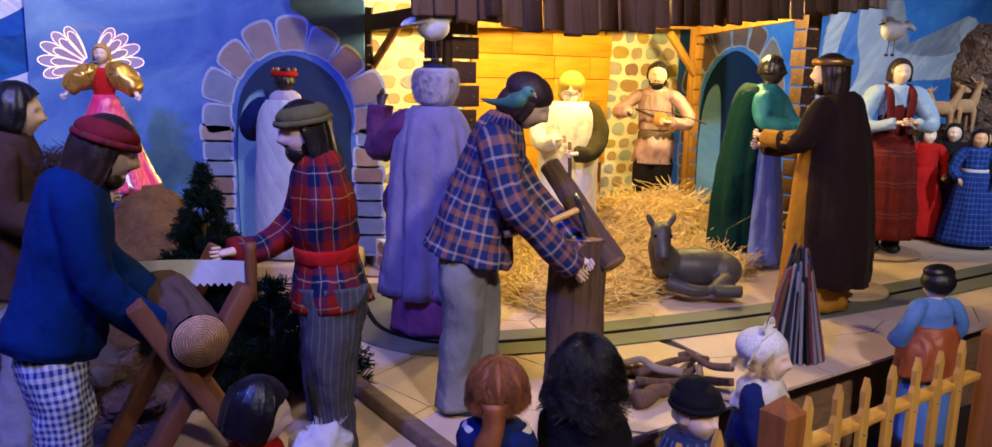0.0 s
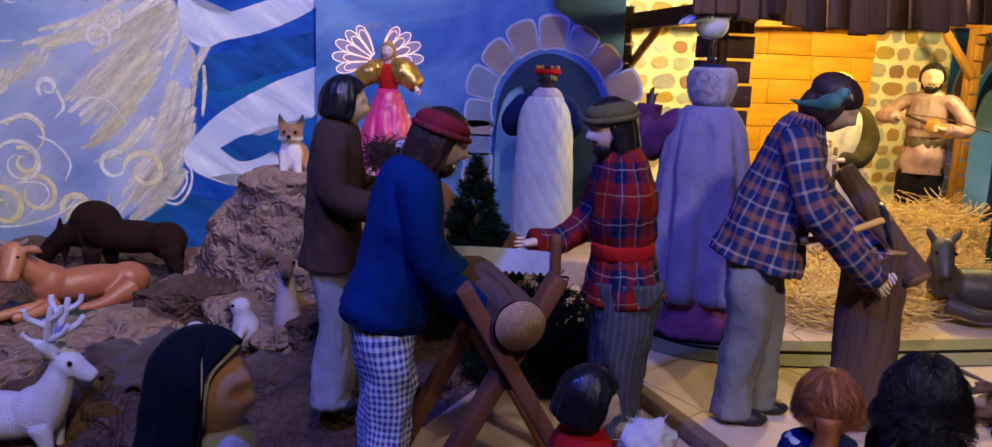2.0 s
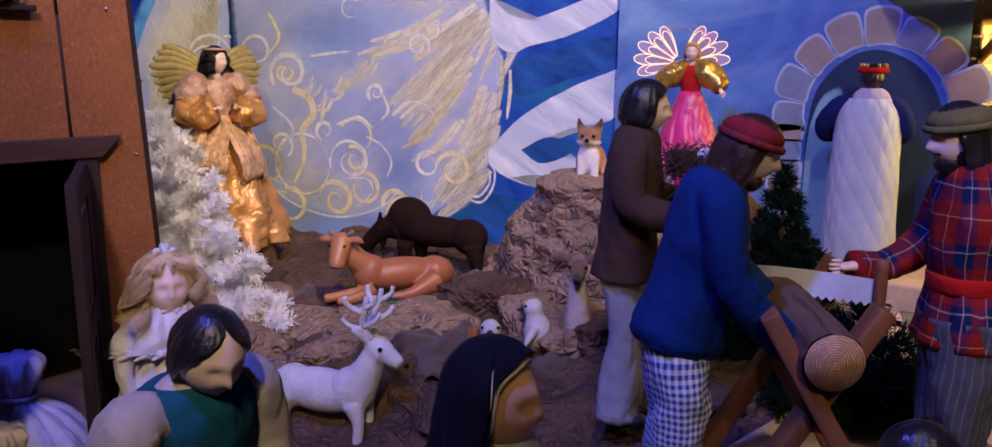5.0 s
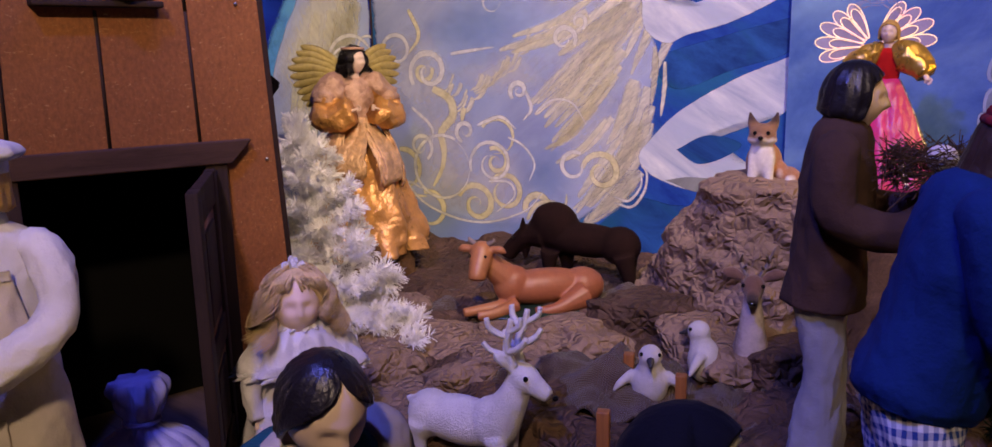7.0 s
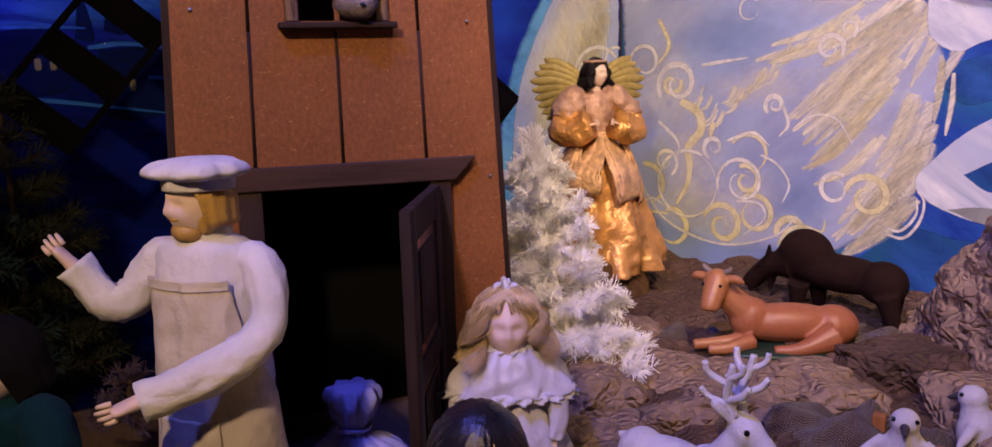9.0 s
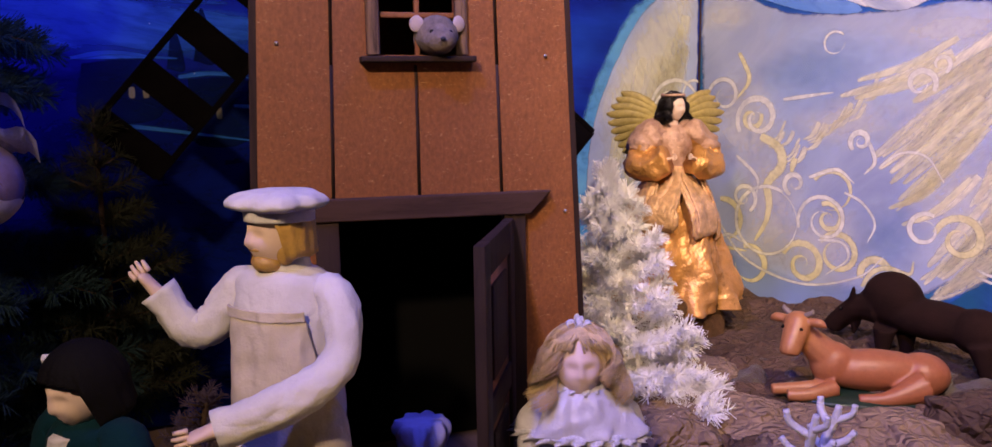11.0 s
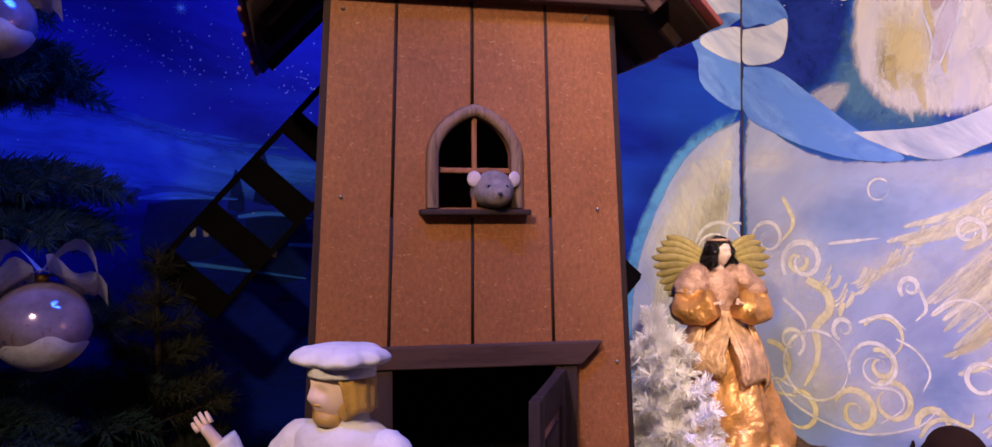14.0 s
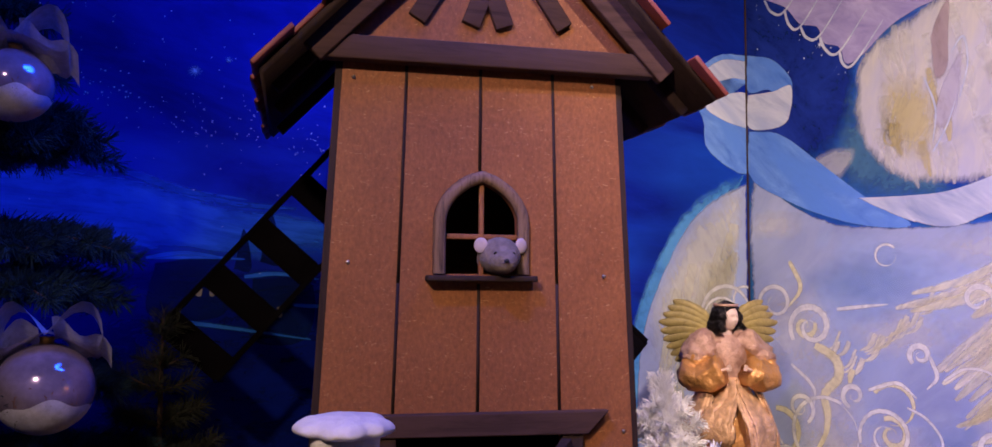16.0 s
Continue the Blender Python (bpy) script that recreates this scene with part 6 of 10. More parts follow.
    def strands(self, m, n, length=1.2, flare=0.35, wave=0.12, turns=3.0, clumps=26, wide=62, thick=1.14, r=0.022, spread=0.11, seed=0):
        """Loose wavy hair: many fine strands that follow the skull and hang in ringlets."""
        rg = random.Random(seed)
        locks = []
        for i in range(clumps):
            a = radians(wide + (360 - 2 * wide) * (i + rg.uniform(0.1, 0.9)) / clumps)
            locks.append((a, rg.uniform(0, 6.3), rg.uniform(0.75, 1.15), rg.choice((-1, 1))))
        k = self.mi(m)
        for i in range(n):
            a, ph, f, hand = locks[i % clumps]
            a, ph = a + rg.gauss(0, spread), ph + rg.gauss(0, 0.45)
            top, off, L = rg.uniform(0.05, 0.75), rg.gauss(0.0, 0.045), length * f * rg.uniform(0.8, 1.1)
            pts = []
            for q in np.linspace(0, 1, 15):
                th = top + q * (1.6 - top + L)
                hang = max(0.0, th - 1.6)
                rad, z = (math.sin(th), math.cos(th)) if th < 1.6 else (1.0, -0.03 - hang)
                w = wave * min(1.0, 0.25 + q * 1.2)
                g = thick + off + flare * min(1.2, hang) * 0.6 + w * math.cos(ph + hand * turns * 6.283 * q)
                tn = w * math.sin(ph + hand * turns * 6.283 * q)
                px = rad * g * math.cos(a) - tn * math.sin(a)
                py = rad * g * 0.90 * math.sin(a) + tn * math.cos(a)
                pts.append((*self.hat_at(px - 0.03, py, z * 1.1 * (thick + off if z > 0 else 1)), r * self.hr * (1.0 - 0.6 * q)))
            tube(self.bm, pts, k, 3, 0, caps=False)

    def panel(self, m, rows, lift=0.006):
        """A cloth panel lying on the front of the body: rows of (height, r fore, r side, shift, half angle)."""
        p = spline(rows, 40)
        n, k = 41, self.mi(m)
        sheets = []
        for out in (lift, lift - 0.004):
            grid = []
            for row in p:
                line = []
                for j in range(n):
                    a = radians(row[4]) * (2 * j / (n - 1) - 1)
                    ripple = 0.004 * noise.noise(Vector((a * 2.5, row[0] * 9, 3))) + 0.002 * noise.noise(Vector((a * 6, row[0] * 22, 7)))
                    fore, side = row[1] * self.h * self.slim + out + ripple, row[2] * self.h * self.slim + out + ripple
                    x, y, z = self.up(row[3], 0, row[0])
                    line.append(self.bm.verts.new((x + fore * math.cos(a), y + side * math.sin(a), z)))
                grid.append(line)
            sheets.append(grid)
        faces = []
        for g in sheets:
            for i in range(len(g) - 1):
                for j in range(n - 1):
                    faces.append((g[i][j], g[i][j + 1], g[i + 1][j + 1], g[i + 1][j]))
        o, q = sheets
        for i in range(len(o) - 1):
            for j in (0, n - 1):
                faces.append((o[i][j], o[i + 1][j], q[i + 1][j], q[i][j]))
        for i in (0, len(o) - 1):
            for j in range(n - 1):
                faces.append((o[i][j], o[i][j + 1], q[i][j + 1], q[i][j]))
        for f in faces:
            self.bm.faces.new(f).material_index = k

    def beard(self, m, long=1.0):
        self.blob(m, 0.44, 0, -0.78, 0.46, 0.52, 0.42 * long, 18, 0.12, 60)
        for s in (-1, 1):
            self.blob(m, 0.12, 0.56 * s, -0.42, 0.34, 0.20, 0.46, 12, 0.1, 60)
        self.blob(m, 0.80, 0, -0.36, 0.16, 0.34, 0.08, 10)

    def cap(self, m, z=0.62, sx=1.12, sz=0.5, brim=0.0):
        sx = sx * 0.97
        self.blob(m, -0.08, 0, z, sx, sx * 0.96, sz, 22, 0.05, 25)
        c, k = self.hat_at(-0.05, 0, z - sz * 0.35), self.hr
        ring = []
        for a in np.linspace(0, 2 * math.pi, 25):
            q = self.hat_at(-0.05 + sx * 0.98 * math.cos(a), sx * 0.94 * math.sin(a), z - sz * 0.4)
            ring.append((*q, (0.13 + brim) * k))
        tube(self.bm, ring, self.mi(m), 8, 0, caps=False)

    def done(self, name, label, x, y, z, yaw, category="figure", group="figures of the display"):
        bmesh.ops.recalc_face_normals(self.bm, faces=self.bm.faces)
        return thing(name, self.bm, self.mats, pose(x, y, z, 0, 0, yaw), label, category, group)


# ---- the figures round the sawing ----
d = Doll(0.60, 12, 1)
d.legs(C_gingham, 0.052, 0.070, 0.95, top=0.46)
d.torso(C_sweater, [(0.855, 0.05, 0.055), (0.82, 0.085, 0.12), (0.74, 0.108, 0.145, 0.008), (0.62, 0.114, 0.140, 0.012), (0.53, 0.126, 0.146, 0.012), (0.475, 0.136, 0.154, 0.008), (0.448, 0.128, 0.146, 0.008)], 0.012, 6, rings=50, wrinkle=0.12)
d.arm(C_sweater, [(0.0, -0.12, 0.79), (0.06, -0.16, 0.64), (0.20, -0.13, 0.54), (0.29, -0.10, 0.515)], 0.056, wrinkle=0.12)
d.arm(C_sweater, [(0.0, 0.12, 0.79), (0.10, 0.15, 0.64), (0.25, 0.10, 0.55), (0.32, 0.07, 0.53)], 0.058)
d.head(C_skin, 0.085, 0.925, 0.05, -10, 12)
d.hair(C_brown, "long")
d.beard(C_brown)
d.cap(C_redhat, 0.62, 1.08, 0.52)
d.done("sawing_man_figure", "mannequin in royal blue sweater and gingham trousers bent over log", -0.610, 1.135, F - 0.012, 28)

d = Doll(0.61, 4, 2)
d.legs(C_pin, 0.046, 0.076, 0.88, top=0.5)
d.torso(C_plaid, [(0.86, 0.05, 0.055), (0.82, 0.08, 0.11), (0.74, 0.10, 0.135), (0.63, 0.105, 0.125), (0.585, 0.098, 0.115), (0.50, 0.125, 0.14), (0.445, 0.14, 0.15)], 0.03)
d.torso(C_redcl, [(0.605, 0.102, 0.119), (0.595, 0.106, 0.123), (0.575, 0.104, 0.121), (0.565, 0.101, 0.117)], 0, rings=5, wrinkle=0.02)
d.arm(C_plaid, [(0.0, -0.115, 0.79), (0.05, -0.13, 0.66), (0.15, -0.10, 0.60), (0.23, -0.06, 0.605)], 0.055)
d.head(C_skin, 0.082, 0.925, 0.03, 12, 8)
d.hair(C_black, "long")
d.beard(C_black)
d.cap(C_olive, 0.66, 1.12, 0.50)
d.done("sawing_man_figure", "bearded mannequin in red tartan jacket and pinstripe trousers with saw", -0.268, 1.350, F - 0.012, 200)

d = Doll(0.635, 3, 3)
d.legs(C_ltrous, 0.034, 0.050, 1.35, top=0.44)
d.torso(C_coat, [(0.865, 0.05, 0.055), (0.82, 0.08, 0.115), (0.72, 0.098, 0.13), (0.58, 0.100, 0.122), (0.50, 0.104, 0.124), (0.435, 0.108, 0.128)], 0.04, 6, rings=50, wrinkle=0.14)
d.arm(C_coat, [(0.0, -0.11, 0.79), (0.02, -0.14, 0.67), (0.13, -0.13, 0.64), (0.20, -0.10, 0.68)], 0.056)
d.arm(C_coat, [(0.0, 0.11, 0.79), (0.03, 0.14, 0.67), (0.13, 0.11, 0.65), (0.21, 0.06, 0.68)], 0.056)
d.head(C_pale, 0.08, 0.925, 0.015, 6, 5)
d.hair(C_black, "bowl")
d.done("nest_bearer_figure", "dark-haired mannequin in long brown coat and pale trousers with nest", -0.80, 1.42, F - 0.02, 12)

d = Doll(0.66, 14, 4)
d.legs(C_grey, 0.050, 0.070, 0.86, top=0.53, stride=0.03)
d.torso(C_check, [(0.865, 0.05, 0.055), (0.825, 0.08, 0.12), (0.74, 0.105, 0.145), (0.60, 0.125, 0.155), (0.50, 0.145, 0.165), (0.455, 0.155, 0.17)], 0.03)
d.arm(C_check, [(0.0, -0.12, 0.79), (0.08, -0.15, 0.66), (0.20, -0.11, 0.575), (0.29, -0.06, 0.515)], 0.056)
d.arm(C_check, [(0.0, 0.12, 0.79), (0.10, 0.15, 0.68), (0.22, 0.10, 0.60), (0.31, 0.03, 0.54)], 0.056)
d.head(C_skin, 0.08, 0.925, 0.05, -12, 22)
d.hair(C_brown, "bowl")
d.blob(C_scarf, -0.16, 0.0, 0.50, 1.10, 1.02, 0.78, 24, 0.08, 30)
d.blob(C_scarf, -0.62, 0.0, -0.30, 0.62, 0.80, 0.80, 20, 0.12, 30)
d.done("wood_chopper_figure", "mannequin in checked shirt and grey trousers bent over chopping block", -0.032, 1.53, F, -6)

d = Doll(0.665, 0, 5)
d.skirt(C_mauve, [(0.40, 0.10, 0.13), (0.2, 0.12, 0.145), (0.015, 0.13, 0.155)], 0.03, 7)
d.skirt(C_lilac, [(0.83, 0.06, 0.08), (0.78, 0.09, 0.115), (0.62, 0.115, 0.15), (0.36, 0.135, 0.165), (0.15, 0.15, 0.18)], 0.12, 7, n=70, rings=26)
d.arm(C_purple, [(0.0, 0.13, 0.76), (0.06, 0.24, 0.66), (0.12, 0.27, 0.74), (0.13, 0.27, 0.82)], 0.062, skin=C_dark, cuff=1.1, wrinkle=0.35)
d.skirt(C_purple, [(0.74, 0.05, 0.05, 0.02), (0.6, 0.09, 0.17, 0.04), (0.35, 0.10, 0.185, 0.05), (0.12, 0.11, 0.19, 0.05)], 0.10, 7, wrinkle=0.2)
d.head(C_dark, 0.08, 0.91, 0.01)
d.hair(C_black, "short")
tube(d.bm, [(*d.hat_at(-0.05, 0, -0.95), 0.70 * d.hr), (*d.hat_at(-0.05, 0, -0.7), 0.98 * d.hr), (*d.hat_at(-0.05, 0, -0.2), 1.20 * d.hr), (*d.hat_at(-0.05, 0, 0.45), 1.28 * d.hr), (*d.hat_at(-0.05, 0, 0.95), 1.18 * d.hr), (*d.hat_at(-0.05, 0, 1.12), 0.98 * d.hr), (*d.hat_at(-0.05, 0, 1.13), 0.80 * d.hr)], d.mi(C_fur), 60, 34, 0.01, 11, 2, wrinkle=0.12, foldtop=0.01)
d.blob(C_navy, -0.05, 0, 1.10, 0.82, 0.82, 0.22)
rg = random.Random(19)
for i in range(1500):
    a, z = rg.uniform(0, 6.283), rg.uniform(-0.85, 1.12)
    r0 = float(np.interp(z, (-0.9, -0.7, -0.2, 0.45, 0.95, 1.15), (0.75, 0.97, 1.18, 1.26, 1.16, 0.95)))
    tube(d.bm, [(*d.hat_at(r0 * math.cos(a) - 0.05, r0 * math.sin(a), z), 0.025 * d.hr), (*d.hat_at((r0 + 0.14) * math.cos(a + 0.06) - 0.05, (r0 + 0.14) * math.sin(a + 0.06), z - rg.uniform(-0.02, 0.14)), 0.008 * d.hr)], d.mi(C_fur), 3, 0, caps=False)
d.done("cloaked_visitor_figure", "dark-skinned mannequin in a lilac felt cape with a grey fur hat", -0.105, 1.99, F, 75)

# ---- the crowned figure before the painted arch ----
d = Doll(0.58, 0, 6)
d.skirt(C_quilt, [(0.80, 0.07, 0.10), (0.74, 0.10, 0.135), (0.55, 0.115, 0.145), (0.3, 0.125, 0.155), (0.015, 0.135, 0.165)], 0.02, 5)
d.arm(C_navy, [(0.0, 0.12, 0.76), (0.03, 0.20, 0.68), (0.10, 0.19, 0.63), (0.17, 0.12, 0.66)], 0.06, skin=C_skin)
d.arm(C_navy, [(0.0, -0.12, 0.76), (0.03, -0.17, 0.66), (0.12, -0.12, 0.62), (0.18, -0.05, 0.65)], 0.055, skin=C_skin)
d.torso(C_fur, [(0.845, 0.05, 0.06), (0.82, 0.075, 0.095), (0.79, 0.08, 0.11)], 0, rings=6)
d.head(C_dark, 0.072, 0.91)
d.hair(C_black, "short")
ring = [(*d.hat_at(0.98 * math.cos(a) - 0.05, 0.98 * math.sin(a), 0.62), 0.24 * d.hr) for a in np.linspace(0, 6.2832, 20)]
tube(d.bm, ring, d.mi(C_redcl), 8, 0, caps=False)
for a in np.linspace(0, 6.2832, 8)[:-1]:
    d.blob(C_crown, 0.95 * math.cos(a) - 0.05, 0.95 * math.sin(a), 0.95, 0.16, 0.16, 0.26, 8)
d.done("king_figure", "king mannequin in a white quilted robe with navy sleeves", -0.54, 2.46, 0.335, 95)

# ---- inside the stable ----
d = Doll(0.70, 0, 7, 0.66)
d.legs(C_blackcl, 0.045, 0.062, 1.1, top=0.44)
d.torso(C_pinksat, [(0.845, 0.05, 0.055), (0.81, 0.08, 0.12), (0.72, 0.10, 0.135), (0.60, 0.108, 0.130), (0.50, 0.130, 0.155), (0.425, 0.140, 0.165)], 0.06, rings=50, wrinkle=0.22)
d.panel(C_waist, [(0.80, 0.075, 0.105, 0, 40), (0.72, 0.102, 0.137, 0, 62), (0.66, 0.105, 0.134, 0, 66), (0.61, 0.109, 0.132, 0, 70)], 0.006)
d.torso(C_sash, [(0.60, 0.111, 0.134), (0.59, 0.116, 0.139), (0.565, 0.117, 0.140), (0.555, 0.113, 0.136)], 0, rings=5, wrinkle=0.02)
d.arm(C_pinksat, [(0.0, -0.12, 0.785), (0.02, -0.215, 0.72), (0.10, -0.23, 0.70), (0.16, -0.15, 0.71)], 0.052)
d.arm(C_pinksat, [(0.0, 0.12, 0.785), (0.03, 0.21, 0.70), (0.11, 0.22, 0.65), (0.17, 0.12, 0.66)], 0.052)
d.head(C_skin, 0.082, 0.92, 0.01, 5, 5)
d.hair(C_black, "short")
d.beard(C_black, 1.1)
d.done("fiddler_figure", "bearded mannequin in pink satin shirt and black trousers playing fiddle", 0.73, 3.16, F, -112)

d = Doll(0.66, 0, 8)
d.skirt(C_wfur, [(0.82, 0.06, 0.09), (0.74, 0.10, 0.14), (0.5, 0.11, 0.145), (0.2, 0.12, 0.15), (0.02, 0.12, 0.15)], 0.05, 6)
d.torso(C_dolive, [(0.80, 0.08, 0.08, -0.03), (0.70, 0.11, 0.16, -0.035), (0.45, 0.12, 0.175, -0.04), (0.25, 0.12, 0.175, -0.04)], 0.04)
d.arm(C_wfur, [(0.0, -0.12, 0.77), (0.05, -0.17, 0.66), (0.14, -0.13, 0.62), (0.18, -0.06, 0.64)], 0.055)
d.arm(C_dolive, [(0.0, 0.12, 0.77), (0.05, 0.17, 0.66), (0.14, 0.12, 0.58), (0.18, 0.05, 0.58)], 0.055)
d.head(C_skin, 0.08, 0.91, 0.01, 0, 8)
d.beard(C_wfur, 1.5)
d.blob(C_yellow, -0.12, 0, 0.25, 1.12, 1.06, 1.0, 20, 0.08, 20)
d.blob(C_yellow, -0.5, 0, -0.6, 0.7, 1.1, 0.95, 16, 0.15, 20)
d.done("shepherd_figure", "bearded shepherd mannequin with a yellow headscarf and white fleece", 0.33, 2.72, F, -100)

# ---- kings and villagers right of the stable ----
d = Doll(0.73, 2, 9)
d.skirt(C_pblue, [(0.6, 0.08, 0.11), (0.3, 0.11, 0.13), (0.02, 0.14, 0.155)], 0.06, 9)
d.torso(C_teal, [(0.84, 0.05, 0.055), (0.80, 0.08, 0.12), (0.70, 0.095, 0.13), (0.55, 0.095, 0.12)], 0.02)
d.skirt(C_green, [(0.83, 0.06, 0.09, -0.03), (0.77, 0.09, 0.145, -0.04), (0.55, 0.11, 0.17, -0.06), (0.3, 0.13, 0.185, -0.07), (0.02, 0.14, 0.19, -0.075)], 0.07, 8)
d.arm(C_teal, [(0.02, -0.12, 0.77), (0.05, -0.16, 0.68), (0.16, -0.12, 0.66), (0.24, -0.05, 0.67)], 0.05, skin=C_dark)
d.arm(C_teal, [(0.02, 0.12, 0.77), (0.08, 0.15, 0.67), (0.18, 0.10, 0.64), (0.25, 0.04, 0.64)], 0.05, skin=C_dark)
d.head(C_dark, 0.075, 0.92)
d.hair(C_black, "short")
d.done("king_figure", "dark-skinned king mannequin in a dark green cloak with teal sleeves", 0.985, 2.74, F, -40)

d = Doll(0.72, 0, 10)
d.skirt(C_ochre, [(0.78, 0.08, 0.11), (0.5, 0.11, 0.13), (0.2, 0.125, 0.145), (0.015, 0.13, 0.15)], 0.05, 6)
d.skirt(C_dkbrown, [(0.83, 0.06, 0.09, -0.02), (0.77, 0.095, 0.15, -0.03), (0.55, 0.12, 0.185, -0.05), (0.3, 0.135, 0.20, -0.06), (0.12, 0.14, 0.20, -0.06)], 0.07, 8)
d.arm(C_dkbrown, [(0.02, 0.12, 0.77), (0.07, 0.16, 0.66), (0.15, 0.12, 0.65)], 0.055, skin=None)
d.arm(C_ochre, [(0.10, 0.15, 0.66), (0.15, 0.12, 0.65), (0.22, 0.07, 0.66)], 0.042)
d.arm(C_dkbrown, [(0.02, -0.12, 0.77), (0.08, -0.16, 0.66), (0.17, -0.11, 0.62), (0.23, -0.05, 0.62)], 0.058)
d.head(C_pale, 0.078, 0.92)
d.hair(C_brown, "long")
d.beard(C_brown, 1.2)
ring = [(*d.hat_at(1.0 * math.cos(a) - 0.05, 1.0 * math.sin(a), 0.72 + 0.0), 0.22 * d.hr) for a in np.linspace(0, 6.2832, 20)]
tube(d.bm, ring, d.mi(C_crown), 8, 0, caps=False)
d.blob(C_ochre, -0.05, 0, 0.75, 0.95, 0.95, 0.30, 16)
d.done("king_figure", "crowned king mannequin in dark brown velvet cloak over ochre robe", 0.965, 2.225, F, 150)

d = Doll(0.71, 0, 11, 0.70)
d.legs(C_blackcl, 0.05, 0.045, top=0.3)
d.skirt(C_maroon, [(0.60, 0.070, 0.090), (0.5, 0.095, 0.12), (0.3, 0.115, 0.14), (0.07, 0.13, 0.155)], 0.06, 12, n=90)
d.torso(C_vest, [(0.80, 0.07, 0.10), (0.72, 0.09, 0.115), (0.58, 0.085, 0.105)], 0)
d.torso(C_blouse, [(0.85, 0.045, 0.05), (0.82, 0.075, 0.11), (0.74, 0.088, 0.12), (0.66, 0.085, 0.11)], 0)
for s in (-1, 1):
    d.arm(C_blouse, [(0.0, s * 0.115, 0.79), (0.03, s * 0.19, 0.68), (0.11, s * 0.16, 0.64), (0.17, s * 0.06, 0.66)], 0.062, cuff=0.7)
    tube(d.bm, [(*d.up(0.0, s * 0.052, 0.842), 0.006, 0.012), (*d.up(0.068, s * 0.055, 0.80), 0.006, 0.013), (*d.up(0.082, s * 0.048, 0.72), 0.006, 0.014), (*d.up(0.078, s * 0.036, 0.63), 0.006, 0.014)], d.mi(C_vest), 10, 14)
d.head(C_skin, 0.076, 0.92)
d.hair(C_brown, "bowl")
d.done("villager_figure", "woman mannequin in maroon striped skirt, vest and pale blue blouse", 1.53, 2.90, F + 0.02, -100)

for x, y, h, m1, m2, mh, sk, yaw, lab in ((1.96, 3.05, 0.46, C_bludress, C_bludress, C_black, C_tan, -110, "doll in a dark blue dotted dress with a pale belt"), (1.86, 3.22, 0.46, C_redcl, C_redcl, C_black, C_pale, -100, "doll in a bright red robe with black hair"),
                                     (1.98, 3.24, 0.47, C_coat, C_blackcl, C_black, C_skin, -120, "doll in a dark suit beside the blue doll"), (2.10, 3.22, 0.45, C_habit, C_habit, C_brown, C_tan, -130, "doll in black with brown hair")):
    d = Doll(h, 0, int(x * 50))
    d.skirt(m1, [(0.62, 0.09, 0.11), (0.4, 0.13, 0.16), (0.02, 0.18, 0.23)], 0.05, 9)
    d.torso(m2, [(0.84, 0.05, 0.055), (0.79, 0.085, 0.12), (0.68, 0.10, 0.125), (0.58, 0.095, 0.115)], 0)
    if m1 is C_bludress:
        d.torso(C_white, [(0.645, 0.105, 0.125), (0.63, 0.108, 0.128), (0.615, 0.105, 0.125)], 0, rings=4, wrinkle=0.0)
    for s in (-1, 1):
        d.arm(m2, [(0.0, s * 0.12, 0.77), (0.02, s * 0.19, 0.64), (0.10, s * 0.15, 0.56)], 0.055, skin=sk)
    d.head(sk, 0.095, 0.91)
    d.hair(mh, "bowl")
    d.done("doll", lab, x, y, F + 0.01, yaw, "doll", "dolls of the display")

# ---- paper rocks, sacking and ground on the left ----
def crumpled(name, col, dark=0.5):
    k = Nodes(name)
    v = k.coords()
    vo = k.n("ShaderNodeTexVoronoi", feature="DISTANCE_TO_EDGE")
    dv = k.n("ShaderNodeVectorMath", operation="ADD")
    nz = k.n("ShaderNodeTexNoise")
    k.link(v, nz.inputs["Vector"])
    nz.inputs["Scale"].default_value = 18
    sc = k.n("ShaderNodeVectorMath", operation="SCALE")
    k.link(nz.outputs["Color"], sc.inputs[0])
    sc.inputs["Scale"].default_value = 0.05
    k.link(v, dv.inputs[0])
    k.link(sc.outputs[0], dv.inputs[1])
    k.link(dv.outputs[0], vo.inputs["Vector"])
    vo.inputs["Scale"].default_value = 42
    a, b = k.noise(v, 6, 5), k.noise(v, 90, 4, 0.7)
    c = k.ramp(a, [(0.25, tint(col, dark)), (0.7, col)])
    c = k.mix(0.45, c, k.ramp(b, [(0.3, 0.6), (0.7, 1.1)]), "MULTIPLY")
    n1 = k.bump(vo.outputs[0], 1.0, 0.02)
    k.bump(b, 0.25, 0.002, n1)
    return k.out(c, 0.75, 0, 0.3)


def sacking(name, col):
    k = Nodes(name)
    v = k.coords()
    wv = []
    for rot in ((0, 0, 0), (0, 0, 90)):
        w = k.n("ShaderNodeTexWave")
        k.link(k.coords("Object", (1, 1, 1), rot), w.inputs["Vector"])
        w.inputs["Scale"].default_value = 70
        w.inputs["Distortion"].default_value = 3.0
        w.inputs["Detail"].default_value = 2
        wv.append(w.outputs["Fac"])
    net = k.math("MAXIMUM", wv[0], wv[1])
    c = k.ramp(net, [(0.35, tint(col, 0.35)), (0.8, col)])
    c = k.mix(0.5, c, k.ramp(k.noise(v, 8, 4), [(0.3, 0.6), (0.7, 1.1)]), "MULTIPLY")
    k.bump(net, 0.8, 0.004)
    return k.out(c, 0.95, 0, 0.15, 0.2)


